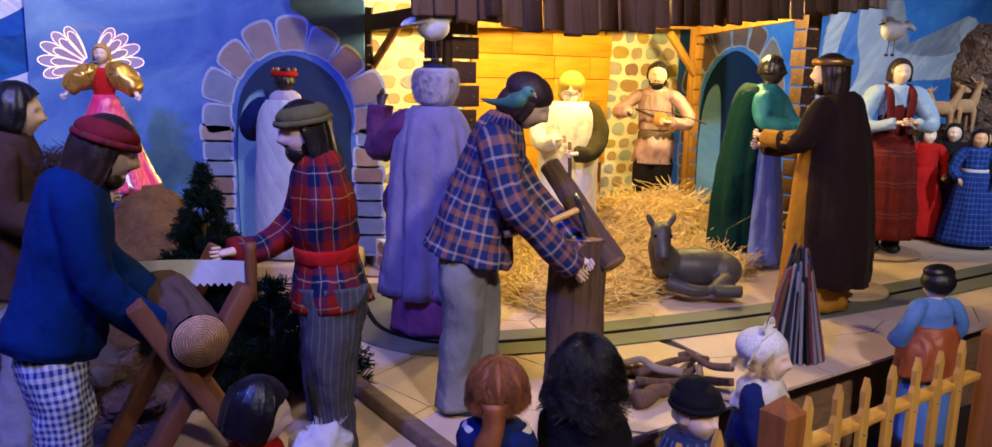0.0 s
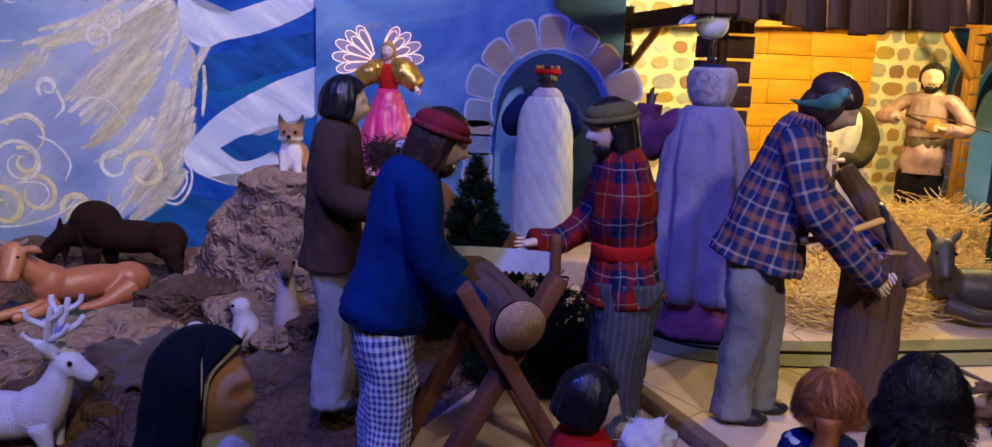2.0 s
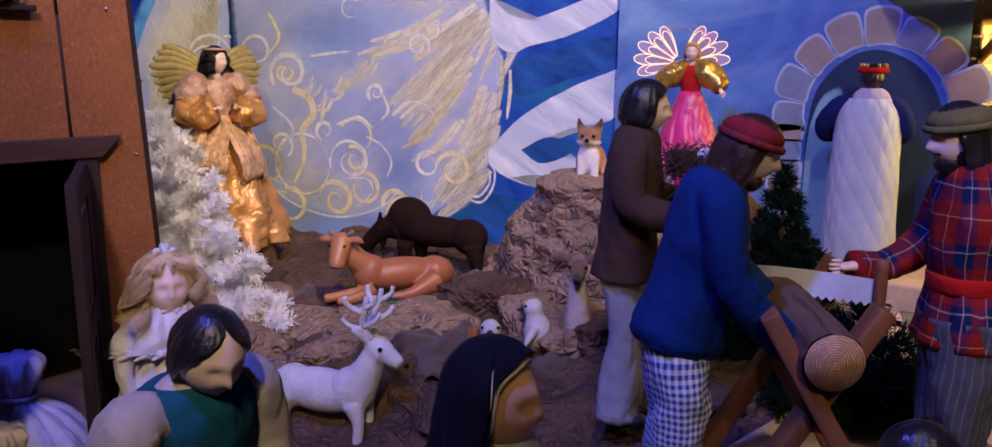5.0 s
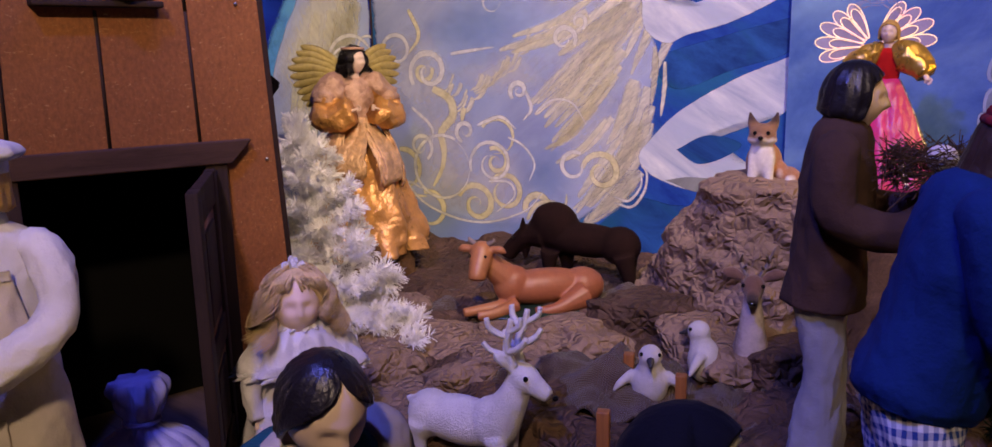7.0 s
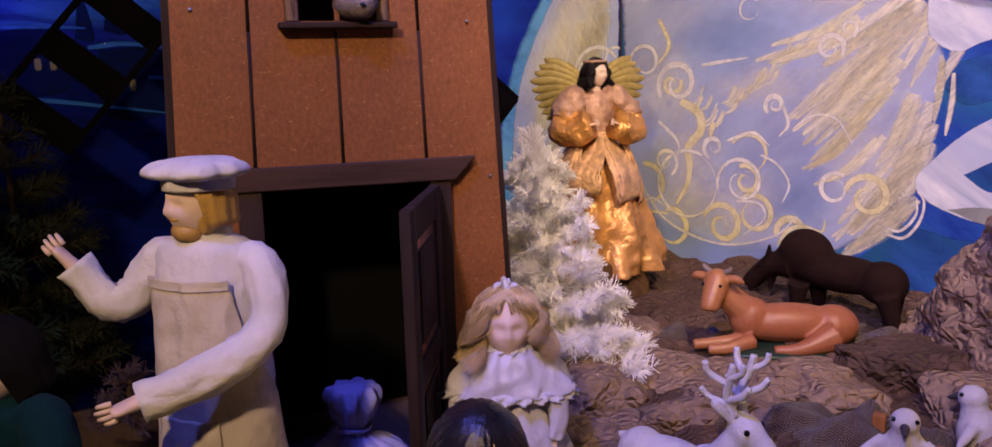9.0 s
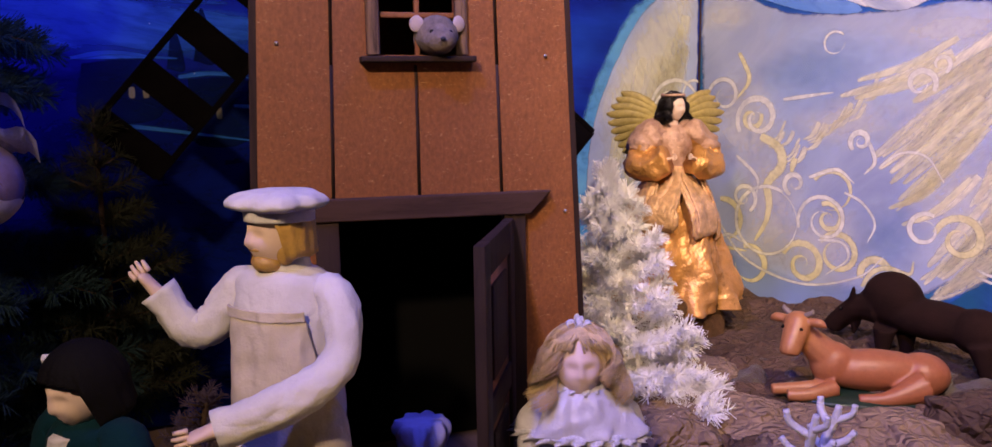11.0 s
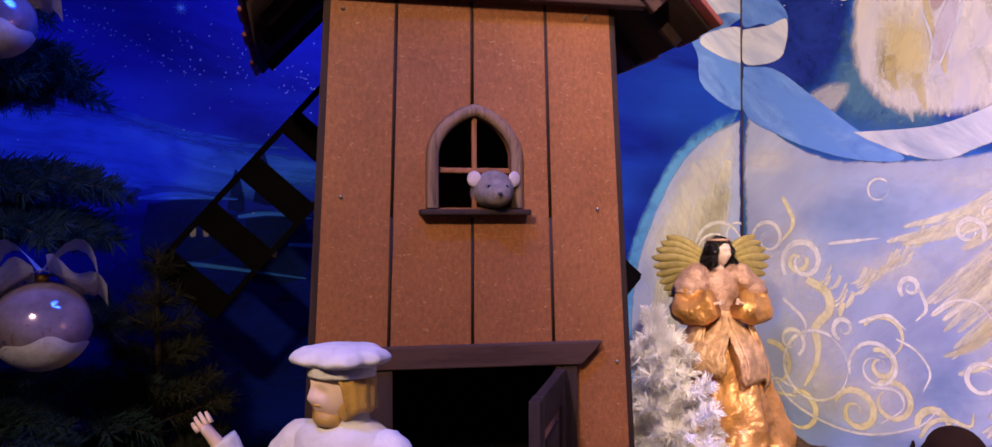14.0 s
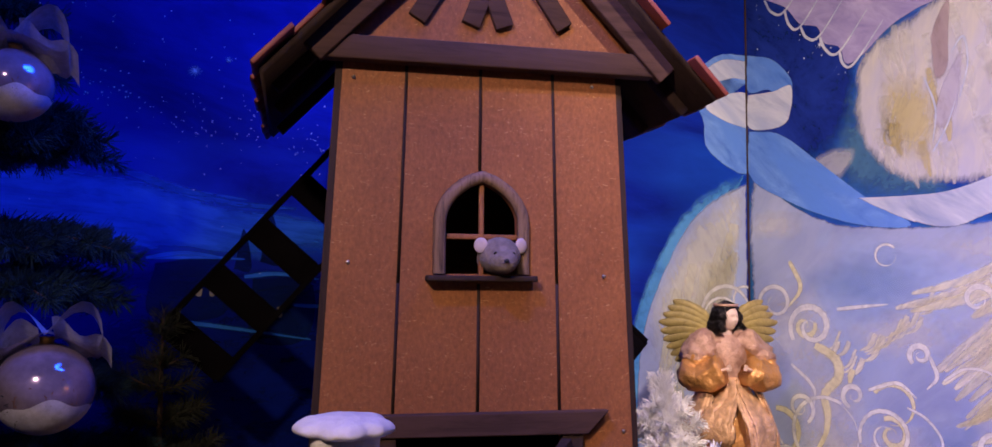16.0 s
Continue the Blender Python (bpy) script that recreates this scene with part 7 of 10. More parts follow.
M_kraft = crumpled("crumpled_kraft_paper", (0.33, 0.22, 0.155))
# darker copy of the kraft paper; dim light low down is in its colour
M_kraftd = crumpled("dark_and_shaded_crumpled_paper", (0.135, 0.075, 0.05), 0.28)
M_sack = sacking("burlap_sacking", (0.075, 0.040, 0.024))
M_thatch = surf("brown_bristly_thatch", (0.17, 0.095, 0.045), 0.95, 0.5, 30, 240, 1.0, 0.006)


def crease(p, f):
    d = noise.voronoi(p * f)[0]
    return min(0.6, d[1] - d[0])


def ground_height(x, y):
    p = Vector((x, y, 0))
    h = 0.175 + 0.035 * noise.noise(p * 3.1) + 0.05 * crease(p + Vector((0.02 * noise.noise(p * 9), 0, 0)), 7.5) + 0.018 * crease(p, 21)
    h += 0.05 * max(0, min(1, (y - 1.35) / 0.5))
    h -= 0.045 * max(0, min(1, (1.42 - y) / 0.18)) * max(0, min(1, (x + 1.62) / 0.1))
    h += 0.02 * max(0, min(1, (x + 1.1) / 0.3)) * max(0, min(1, (1.7 - y) / 0.3))
    return h


bm = bmesh.new()
NX, NY = 150, 110
grid = [[None] * (NY + 1) for _ in range(NX + 1)]
for i in range(NX + 1):
    for j in range(NY + 1):
        x, y = -2.74 + 2.2 * i / NX, 1.12 + 1.5 * j / NY
        grid[i][j] = bm.verts.new((x, y, ground_height(x, y)))
for i in range(NX):
    for j in range(NY):
        bm.faces.new((grid[i][j], grid[i + 1][j], grid[i + 1][j + 1], grid[i][j + 1]))
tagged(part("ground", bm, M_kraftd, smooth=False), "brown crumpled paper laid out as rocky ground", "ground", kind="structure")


def folds(p, freq, seed):
    """Flat facets between straight sharp creases, as in crumpled paper: 0 to 1."""
    rg = random.Random(seed)
    g = 0.0
    for _ in range(5):
        d = Vector((rg.gauss(0, 1), rg.gauss(0, 1), rg.gauss(0, 1))).normalized()
        x = p.dot(d) * freq * rg.uniform(0.7, 1.4) + rg.random() + 0.35 * noise.noise(p * freq * 0.4 + d * 9)
        g += abs(2 * (x - math.floor(x + 0.5)))
    return g / 5


def paper_rock(rows, seed, m, label, mat=M_kraft, amp=0.03, n=130, rings=90, squash=1.0):
    """A mound of crumpled paper: rows of (height, radius x, radius y, shift x, shift y)."""
    bm = bmesh.new()
    p = spline(rows, rings)
    loops = []
    for i, r in enumerate(p):
        ring = []
        for j in range(n):
            a = 2 * math.pi * j / n
            q = Vector((r[3] + r[1] * math.cos(a), r[4] + r[2] * math.sin(a), r[0]))
            s = q * 1.0 + Vector((seed, seed * 0.7, 0))
            k = amp * (2.6 * folds(s, 4.5, 3) - 1.3 + 1.7 * folds(s, 11, 11) - 0.85 + 0.9 * folds(s, 25, 19)) + amp * 0.5 * noise.noise(s * 5)
            edge = min(1, i / 3)
            ring.append(bm.verts.new(q + Vector((math.cos(a), math.sin(a), 0.35)) * k * edge))
        loops.append(ring)
    for i in range(rings - 1):
        for j in range(n):
            bm.faces.new((loops[i][j], loops[i][(j + 1) % n], loops[i + 1][(j + 1) % n], loops[i + 1][j]))
    bm.faces.new(loops[0][::-1])
    bm.faces.new(loops[-1])
    bmesh.ops.recalc_face_normals(bm, faces=bm.faces)
    return thing("paper_rock", bm, mat, m, label, "rock", "paper rocks", smooth=False)


paper_rock([(0.0, 0.25, 0.22, 0, 0), (0.1, 0.235, 0.20, 0, 0), (0.22, 0.21, 0.175, 0.01, 0), (0.34, 0.168, 0.14, 0.03, 0), (0.39, 0.135, 0.115, 0.045, 0), (0.402, 0.06, 0.05, 0.05, 0)], 1, pose(-1.19, 2.09, 0.185), "tall rock of crumpled brown paper under the fox")
# rocks right of x -1.3 take the darker copy, for dimmer light there
for x, y, z, rx, ry, h, sd in ((-1.50, 1.50, 0.17, 0.17, 0.10, 0.09, 2), (-1.78, 1.42, 0.16, 0.15, 0.11, 0.10, 3), (-1.22, 1.86, 0.20, 0.24, 0.07, 0.09, 4), (-1.62, 1.66, 0.17, 0.2, 0.07, 0.07, 5), (-0.92, 1.72, 0.17, 0.11, 0.08, 0.07, 6), (-0.68, 1.62, 0.16, 0.10, 0.07, 0.11, 7), (-1.55, 1.28, 0.15, 0.11, 0.08, 0.06, 8), (-1.45, 2.22, 0.19, 0.16, 0.10, 0.12, 9), (-0.55, 1.72, 0.18, 0.09, 0.06, 0.08, 10), (-1.02, 1.42, 0.14, 0.12, 0.10, 0.05, 11)):
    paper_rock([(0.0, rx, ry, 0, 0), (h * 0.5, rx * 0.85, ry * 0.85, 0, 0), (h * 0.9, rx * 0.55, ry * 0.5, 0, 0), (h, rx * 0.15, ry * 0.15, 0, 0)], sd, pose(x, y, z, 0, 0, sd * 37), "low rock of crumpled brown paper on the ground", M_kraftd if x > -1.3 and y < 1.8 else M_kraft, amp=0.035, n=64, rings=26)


def drape(cx, cy, z, lx, ly, yaw, seed, h):
    bm = bmesh.new()
    n = 46
    g = [[None] * n for _ in range(n)]
    for i in range(n):
        for j in range(n):
            u, w = i / (n - 1) - 0.5, j / (n - 1) - 0.5
            x, y = u * lx * (1 + 0.15 * math.sin(w * 7 + seed)), w * ly * (1 + 0.12 * math.sin(u * 9 + seed))
            q = Vector((x, y, seed))
            zz = h * math.exp(-(u * 2.6) ** 2 - (w * 2.6) ** 2) + 0.03 * abs(noise.noise(q * 9)) + 0.022 * noise.noise(q * 22) + 0.014 * math.sin(x * 60 + 3 * noise.noise(q * 6))
            g[i][j] = bm.verts.new((x, y, zz))
    for i in range(n - 1):
        for j in range(n - 1):
            bm.faces.new((g[i][j], g[i + 1][j], g[i + 1][j + 1], g[i][j + 1]))
    r = bmesh.ops.extrude_face_region(bm, geom=list(bm.faces))
    for v in r["geom"]:
        if isinstance(v, bmesh.types.BMVert):
            v.co.z -= 0.004
    bmesh.ops.recalc_face_normals(bm, faces=bm.faces)
    return thing("burlap_cloth", bm, M_sack, pose(cx, cy, z, 0, 0, yaw), "brown burlap netting draped over the rocks", "cloth", "burlap cloths")


drape(-1.30, 1.56, 0.19, 0.55, 0.32, 20, 1, 0.07)
drape(-1.10, 1.60, 0.175, 0.45, 0.25, -10, 2, 0.04)
drape(-1.55, 2.03, 0.20, 0.7, 0.3, 5, 3, 0.05)
drape(-1.95, 1.75, 0.19, 0.5, 0.35, 30, 4, 0.03)
drape(-0.98, 1.90, 0.19, 0.35, 0.3, 0, 5, 0.06)

# bristly mound under the pink angel
rows = []
rg = random.Random(21)
bm = bmesh.new()
tube(bm, [(0.0, 0, 0.0, 0.24, 0.22), (-0.01, 0, 0.1, 0.21, 0.19), (-0.03, 0.02, 0.22, 0.14, 0.13), (-0.05, 0.04, 0.32, 0.075, 0.07), (-0.055, 0.045, 0.36, 0.03, 0.03)], 0, 48, 30, 0.03, 9, 4, wrinkle=0.12)
mound = base("thatched_mound", pose(-0.80, 2.17, 0.22), "brown bristly thatch mound with the pink angel on top", "mound")
part("core", bm, M_thatch, mound)
for i in range(1500):
    a, t = rg.uniform(0, 6.283), rg.random() ** 0.8
    r = 0.225 * (1 - t) + 0.035 * t + 0.035 * math.sin(t * 3.1)
    c = Vector((-0.05 * t + r * math.cos(a), 0.045 * t + r * math.sin(a), 0.35 * t))
    dn = Vector((math.cos(a), math.sin(a), -1.6 + rg.uniform(-0.5, 0.5))).normalized() * rg.uniform(0.03, 0.07)
    rows.append(([c, c + dn * 0.5 + Vector((rg.uniform(-0.008, 0.008), rg.uniform(-0.008, 0.008), 0)), c + dn], 0.0011))
blades("bristles", rows, M_thatch, mound, kind="stuff")

# sandy ledge before the painted arch
thing("plinth", boxed((-0.23, -0.13, 0), (0.23, 0.14, 0.125), 0.012), surf("sandy_plinth_paint", (0.45, 0.33, 0.22), 0.8, 0.3, 10, 80, 0.4), pose(-0.56, 2.49, 0.21), "sandy coloured plinth under the king before the arch", "plinth")

# loose kraft sheets crumpled over the ground
# sheets right of x -1.4 get the dimmed paper colour too
for q, (x, y, rx, ry, hh) in enumerate(((-1.50, 1.70, 0.16, 0.10, 0.10), (-1.72, 1.52, 0.13, 0.10, 0.07), (-1.36, 1.92, 0.15, 0.09, 0.12), (-1.60, 1.28, 0.14, 0.09, 0.07), (-1.98, 1.62, 0.14, 0.10, 0.08), (-1.02, 1.86, 0.10, 0.09, 0.08), (-1.18, 1.42, 0.12, 0.08, 0.05))):
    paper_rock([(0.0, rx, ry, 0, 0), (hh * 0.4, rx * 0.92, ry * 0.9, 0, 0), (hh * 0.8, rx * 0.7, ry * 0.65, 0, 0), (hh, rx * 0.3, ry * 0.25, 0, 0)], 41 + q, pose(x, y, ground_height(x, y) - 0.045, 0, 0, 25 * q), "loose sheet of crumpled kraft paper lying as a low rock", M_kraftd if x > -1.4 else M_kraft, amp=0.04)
# offcuts and short logs lying in the dark before the rocks
for q, (x, y, yaw, L, r) in enumerate(((-0.90, 1.22, 20, 0.16, 0.020), (-0.98, 1.12, -35, 0.18, 0.018), (-0.82, 1.10, 60, 0.14, 0.016), (-0.74, 1.26, -15, 0.13, 0.022), (-1.05, 1.30, 10, 0.15, 0.017))):
    bm = bmesh.new()
    tube(bm, [(-L / 2, 0, 0, r), (0, 0.004, 0.002, r * 1.05), (L / 2, 0, 0, r * 0.9)], 0, 16, 14, wrinkle=0.2, seed=q)
    thing("log_offcut", bm, M_shing, pose(x, y, ground_height(x, y) + r * 0.7, 0, 4, yaw), "short dark log lying among the rocks", "log", "log offcuts")

# ---- animals ----
def coloured(name, rows, rough=0.6, fur=0.4, fine=240, sheen=0.2, spec=0.4):
    """A coat whose colour changes along one axis of the animal: rows of (axis, from, to, colour), laid over each other."""
    k = Nodes(name)
    sep = k.n("ShaderNodeSeparateXYZ")
    k.link(k.tc.outputs["Object"], sep.inputs[0])
    v = k.coords()
    wob = k.math("MULTIPLY", k.math("SUBTRACT", k.noise(v, 30, 3), 0.5), 0.02)
    c = None
    for ax, lo, hi, col in rows:
        if c is None:
            c = k.mix(0.0, col, col)
            continue
        s = k.math("ADD", sep.outputs["xyz".index(ax)], wob)
        nd = k.n("ShaderNodeMapRange")
        k.link(s, nd.inputs[0])
        nd.inputs[1].default_value, nd.inputs[2].default_value = lo, hi
        c = k.mix(nd.outputs[0], c, col)
    c = k.mix(0.5, c, k.ramp(k.noise(v, 60, 4, 0.7), [(0.3, 0.6), (0.7, 1.1)]), "MULTIPLY")
    k.bump(k.noise(v, fine, 3, 0.7), fur, 0.003)
    return k.out(c, rough, 0, spec, sheen)


M_fox = coloured("fox_coat", [("z", 0, 1, (0.36, 0.15, 0.065)), ("x", 0.020, 0.034, (0.62, 0.58, 0.56)), ("z", 0.106, 0.114, (0.22, 0.11, 0.06)), ("z", 0.140, 0.152, (0.05, 0.025, 0.02))], 0.9, 0.6)
M_cow = coloured("glazed_cow", [("z", 0, 1, (0.33, 0.105, 0.045)), ("x", 0.10, 0.17, (0.38, 0.15, 0.06))], 0.45, 0.05, 60, 0, 0.5)
M_moose = surf("dark_moose_plush", (0.020, 0.009, 0.007), 0.95, 0.4, 20, 260, 0.6, 0.003)
M_stag = surf("white_deer_plush", (0.68, 0.66, 0.66), 0.95, 0.2, 25, 260, 1.0, 0.004, sheen=0.3)
M_chick = surf("white_seabird_plush", (0.50, 0.48, 0.50), 0.9, 0.2, 30, 260, 0.6, 0.003, sheen=0.2)
M_doe = coloured("deer_coat", [("z", 0, 1, (0.13, 0.065, 0.045)), ("x", 0.022, 0.040, (0.50, 0.42, 0.40)), ("z", 0.205, 0.225, (0.15, 0.075, 0.05)), ("x", 0.062, 0.074, (0.04, 0.025, 0.02))], 0.9, 0.5)
M_donk = surf("grey_donkey_glaze", (0.058, 0.052, 0.046), 0.5, 0.45, 16, 120, 0.3)
M_mouse = surf("grey_mouse_plush", (0.24, 0.19, 0.16), 0.95, 0.5, 60, 320, 1.0, 0.004, sheen=0.3)
M_eye = surf("glossy_black_eye", (0.006, 0.006, 0.006), 0.1, 0.1)
M_beak = surf("dark_beak", (0.03, 0.03, 0.04), 0.35)
M_gull = coloured("gull_feathers", [("z", 0, 1, (0.62, 0.62, 0.66)), ("z", 0.018, 0.03, (0.16, 0.16, 0.19))], 0.8, 0.5)
M_horn = surf("horn", (0.45, 0.36, 0.26), 0.5)
M_antler = surf("grey_antler", (0.22, 0.17, 0.15), 0.7, 0.3)
M_fawn = coloured("fawn_coat", [("z", 0, 1, (0.36, 0.19, 0.08)), ("z", 0.06, 0.02, (0.30, 0.16, 0.07))], 0.8, 0.4)


def animal(name, label, mat, m, forms, eyes=(), group="animals of the display", extra=(), voxel=0.005, smooth=2, er=0.005, k=1.0):
    """forms: ('b', centre, radii, turn) or ('t', rows). One melted body; eyes and other pieces are parts."""
    bm = bmesh.new()
    for f in forms:
        if f[0] == "b":
            ball(bm, f[1], f[2], 0, f[3] if len(f) > 3 else (0, 0, 0), 18)
        else:
            tube(bm, f[1], 0, 12, max(6, 4 * len(f[1])))
    m = m @ Matrix.Scale(k, 4)
    root = base(name, m, label, name.replace("_", " "), group)
    body = melted(part("body", bm, mat, root), voxel, smooth)
    for p in eyes:
        bm = bmesh.new()
        ball(bm, p, er, 0, seg=10)
        part("eye", bm, M_eye, root)
    for nm, mt, fs in extra:
        bm = bmesh.new()
        for f in fs:
            if f[0] == "b":
                ball(bm, f[1], f[2], 0, f[3] if len(f) > 3 else (0, 0, 0), 12)
            else:
                tube(bm, f[1], 0, 8, max(5, 4 * len(f[1])))
        part(nm, bm, mt, root)
    return root


# fox sitting on the tall rock, facing the hall
animal("fox", "orange toy fox with white chest sitting on the paper rock", M_fox, pose(-1.172, 2.085, 0.572, 0, 0, -74), [
    ("b", (-0.025, 0, 0.048), (0.052, 0.042, 0.052), (0, 25, 0)), ("b", (0.018, 0, 0.065), (0.032, 0.031, 0.050)), ("b", (0.028, 0, 0.120), (0.027, 0.031, 0.026)), ("b", (0.050, 0, 0.112), (0.016, 0.012, 0.011)), ("b", (0.032, 0, 0.108), (0.022, 0.034, 0.014)),
    ("t", [(0.024, 0.019, 0.136, 0.014), (0.020, 0.026, 0.150, 0.010), (0.018, 0.031, 0.172, 0.002)]), ("t", [(0.024, -0.019, 0.136, 0.014), (0.020, -0.026, 0.150, 0.010), (0.018, -0.031, 0.172, 0.002)]),
    ("t", [(0.034, 0.018, 0.07, 0.012), (0.044, 0.018, 0.008, 0.011)]), ("t", [(0.034, -0.018, 0.07, 0.012), (0.044, -0.018, 0.008, 0.011)]), ("b", (-0.01, 0.040, 0.028), (0.036, 0.016, 0.026)), ("t", [(-0.07, 0.0, 0.02, 0.014), (-0.055, 0.05, 0.018, 0.020), (0.0, 0.068, 0.018, 0.018), (0.04, 0.058, 0.014, 0.006)])],
    [(0.050, 0.014, 0.124), (0.050, -0.014, 0.124)], extra=[("nose", M_eye, [("b", (0.066, 0, 0.114), (0.005, 0.006, 0.005))])], voxel=0.004)

# glazed cow lying down
animal("cow", "glazed brown toy cow lying on a dark green base", M_cow, pose(-1.66, 1.882, 0.228, 0, 0, 232), [
    ("b", (0.0, 0, 0.072), (0.155, 0.060, 0.056)), ("b", (-0.12, 0, 0.065), (0.07, 0.064, 0.058)), ("b", (0.10, 0, 0.085), (0.06, 0.052, 0.060)), ("t", [(0.11, 0, 0.10, 0.046), (0.165, 0.0, 0.15, 0.036), (0.195, 0.005, 0.185, 0.032)]),
    ("b", (0.195, 0.012, 0.195), (0.036, 0.036, 0.034)), ("t", [(0.198, 0.02, 0.185, 0.035), (0.212, 0.045, 0.155, 0.030), (0.220, 0.058, 0.132, 0.027), (0.222, 0.062, 0.122, 0.022)]),
    ("t", [(0.222, 0.0, 0.205, 0.011), (0.246, -0.016, 0.204, 0.013), (0.260, -0.024, 0.196, 0.004)]), ("t", [(0.168, 0.03, 0.205, 0.011), (0.146, 0.044, 0.205, 0.013), (0.130, 0.053, 0.197, 0.004)]),
    ("t", [(0.10, 0.05, 0.035, 0.024), (0.17, 0.075, 0.022, 0.018), (0.225, 0.075, 0.018, 0.016)]), ("t", [(0.10, 0.02, 0.03, 0.022), (0.20, 0.03, 0.022, 0.017), (0.26, 0.035, 0.018, 0.015)]), ("t", [(-0.11, 0.055, 0.05, 0.044), (-0.02, 0.085, 0.024, 0.021), (0.05, 0.08, 0.016, 0.015)])],
    [(0.235, 0.028, 0.19), (0.193, 0.054, 0.19)], extra=[("horn", M_antler, [("t", [(0.212, 0.0, 0.218, 0.009), (0.226, -0.01, 0.230, 0.007), (0.228, -0.01, 0.240, 0.002)])]), ("horn", M_antler, [("t", [(0.178, 0.022, 0.218, 0.009), (0.164, 0.034, 0.230, 0.007), (0.162, 0.036, 0.240, 0.002)])]), ("green_base", surf("dark_green_glaze", (0.012, 0.03, 0.02), 0.35), [("b", (0.03, 0.02, 0.006), (0.21, 0.10, 0.018))])], k=0.85)

# dark moose behind it
animal("moose", "dark brown plush moose standing before the mural", M_moose, pose(-1.72, 2.16, 0.165, 0, 0, 187), [
    ("b", (0.0, 0, 0.188), (0.15, 0.05, 0.05)), ("b", (0.10, 0, 0.222), (0.078, 0.052, 0.070)), ("b", (-0.11, 0, 0.182), (0.062, 0.05, 0.056)), ("t", [(0.13, 0, 0.195, 0.05), (0.18, 0, 0.185, 0.036), (0.20, 0, 0.18, 0.036)]),
    ("t", [(0.19, 0, 0.185, 0.036), (0.235, 0, 0.15, 0.028), (0.265, 0, 0.118, 0.026), (0.27, 0, 0.11, 0.022)]), ("t", [(0.20, 0.02, 0.20, 0.012), (0.185, 0.04, 0.245, 0.004)]), ("t", [(0.20, -0.02, 0.20, 0.012), (0.185, -0.04, 0.245, 0.004)]), ("t", [(0.20, 0, 0.14, 0.014), (0.205, 0, 0.105, 0.004)]),
    ("t", [(0.10, 0.03, 0.15, 0.03), (0.105, 0.03, 0.08, 0.016), (0.105, 0.03, 0.0, 0.018)]), ("t", [(0.08, -0.03, 0.15, 0.03), (0.075, -0.03, 0.08, 0.016), (0.08, -0.03, 0.0, 0.018)]), ("t", [(-0.135, 0.03, 0.16, 0.032), (-0.155, 0.03, 0.08, 0.017), (-0.14, 0.03, 0.0, 0.018)]), ("t", [(-0.12, -0.03, 0.16, 0.032), (-0.125, -0.03, 0.08, 0.017), (-0.11, -0.03, 0.0, 0.018)])], [(0.225, 0.03, 0.175), (0.225, -0.03, 0.175)])

# white stag near the front
stag = animal("white_stag", "white plush stag with branching antlers standing by the rocks", M_stag, pose(-1.356, 1.272, 0.142, 0, 0, 10), [
    ("b", (-0.035, 0, 0.078), (0.10, 0.045, 0.046)), ("b", (0.035, 0, 0.088), (0.048, 0.042, 0.050)), ("b", (-0.105, 0, 0.078), (0.045, 0.044, 0.046)), ("t", [(0.045, 0, 0.095, 0.044), (0.070, 0, 0.135, 0.032), (0.088, 0, 0.175, 0.024)]),
    ("b", (0.098, 0, 0.185), (0.032, 0.026, 0.026), (0, 25, 0)), ("t", [(0.105, 0, 0.182, 0.022), (0.135, 0, 0.165, 0.016), (0.147, 0, 0.158, 0.012)]), ("t", [(0.08, 0.018, 0.205, 0.008), (0.066, 0.034, 0.228, 0.009), (0.06, 0.042, 0.238, 0.002)]), ("t", [(0.08, -0.018, 0.205, 0.008), (0.066, -0.034, 0.228, 0.009), (0.06, -0.042, 0.238, 0.002)]),
    ("t", [(0.05, 0.026, 0.07, 0.022), (0.055, 0.026, 0.03, 0.013), (0.055, 0.026, -0.02, 0.011)]), ("t", [(0.05, -0.026, 0.07, 0.022), (0.062, -0.026, 0.03, 0.013), (0.058, -0.026, -0.02, 0.011)]), ("t", [(-0.11, 0.026, 0.07, 0.028), (-0.12, 0.026, 0.03, 0.015), (-0.115, 0.026, -0.02, 0.011)]), ("t", [(-0.11, -0.026, 0.07, 0.028), (-0.115, -0.026, 0.03, 0.015), (-0.11, -0.026, -0.02, 0.011)]), ("t", [(-0.14, 0, 0.095, 0.012), (-0.162, 0, 0.10, 0.004)])],
    [(0.112, 0.0215, 0.192), (0.112, -0.0215, 0.192)], extra=[
        ("antler", M_stag, [("t", [(0.085, s * 0.012, 0.205, 0.008), (0.075, s * 0.02, 0.24, 0.0075), (0.085, s * 0.028, 0.275, 0.007), (0.09, s * 0.03, 0.30, 0.005)]), ("t", [(0.078, s * 0.02, 0.235, 0.006), (0.105, s * 0.026, 0.25, 0.006), (0.118, s * 0.028, 0.268, 0.005)]), ("t", [(0.082, s * 0.025, 0.262, 0.006), (0.055, s * 0.04, 0.28, 0.006), (0.05, s * 0.045, 0.30, 0.005)]), ("t", [(0.075, s * 0.02, 0.228, 0.006), (0.05, s * 0.032, 0.238, 0.005), (0.038, s * 0.038, 0.252, 0.005)]), ("t", [(0.085, s * 0.028, 0.275, 0.006), (0.108, s * 0.034, 0.29, 0.005), (0.112, s * 0.036, 0.306, 0.0045)])]) for s in (-1, 1)] + [("nose", M_eye, [("b", (0.158, 0, 0.158), (0.006, 0.007, 0.005))])])

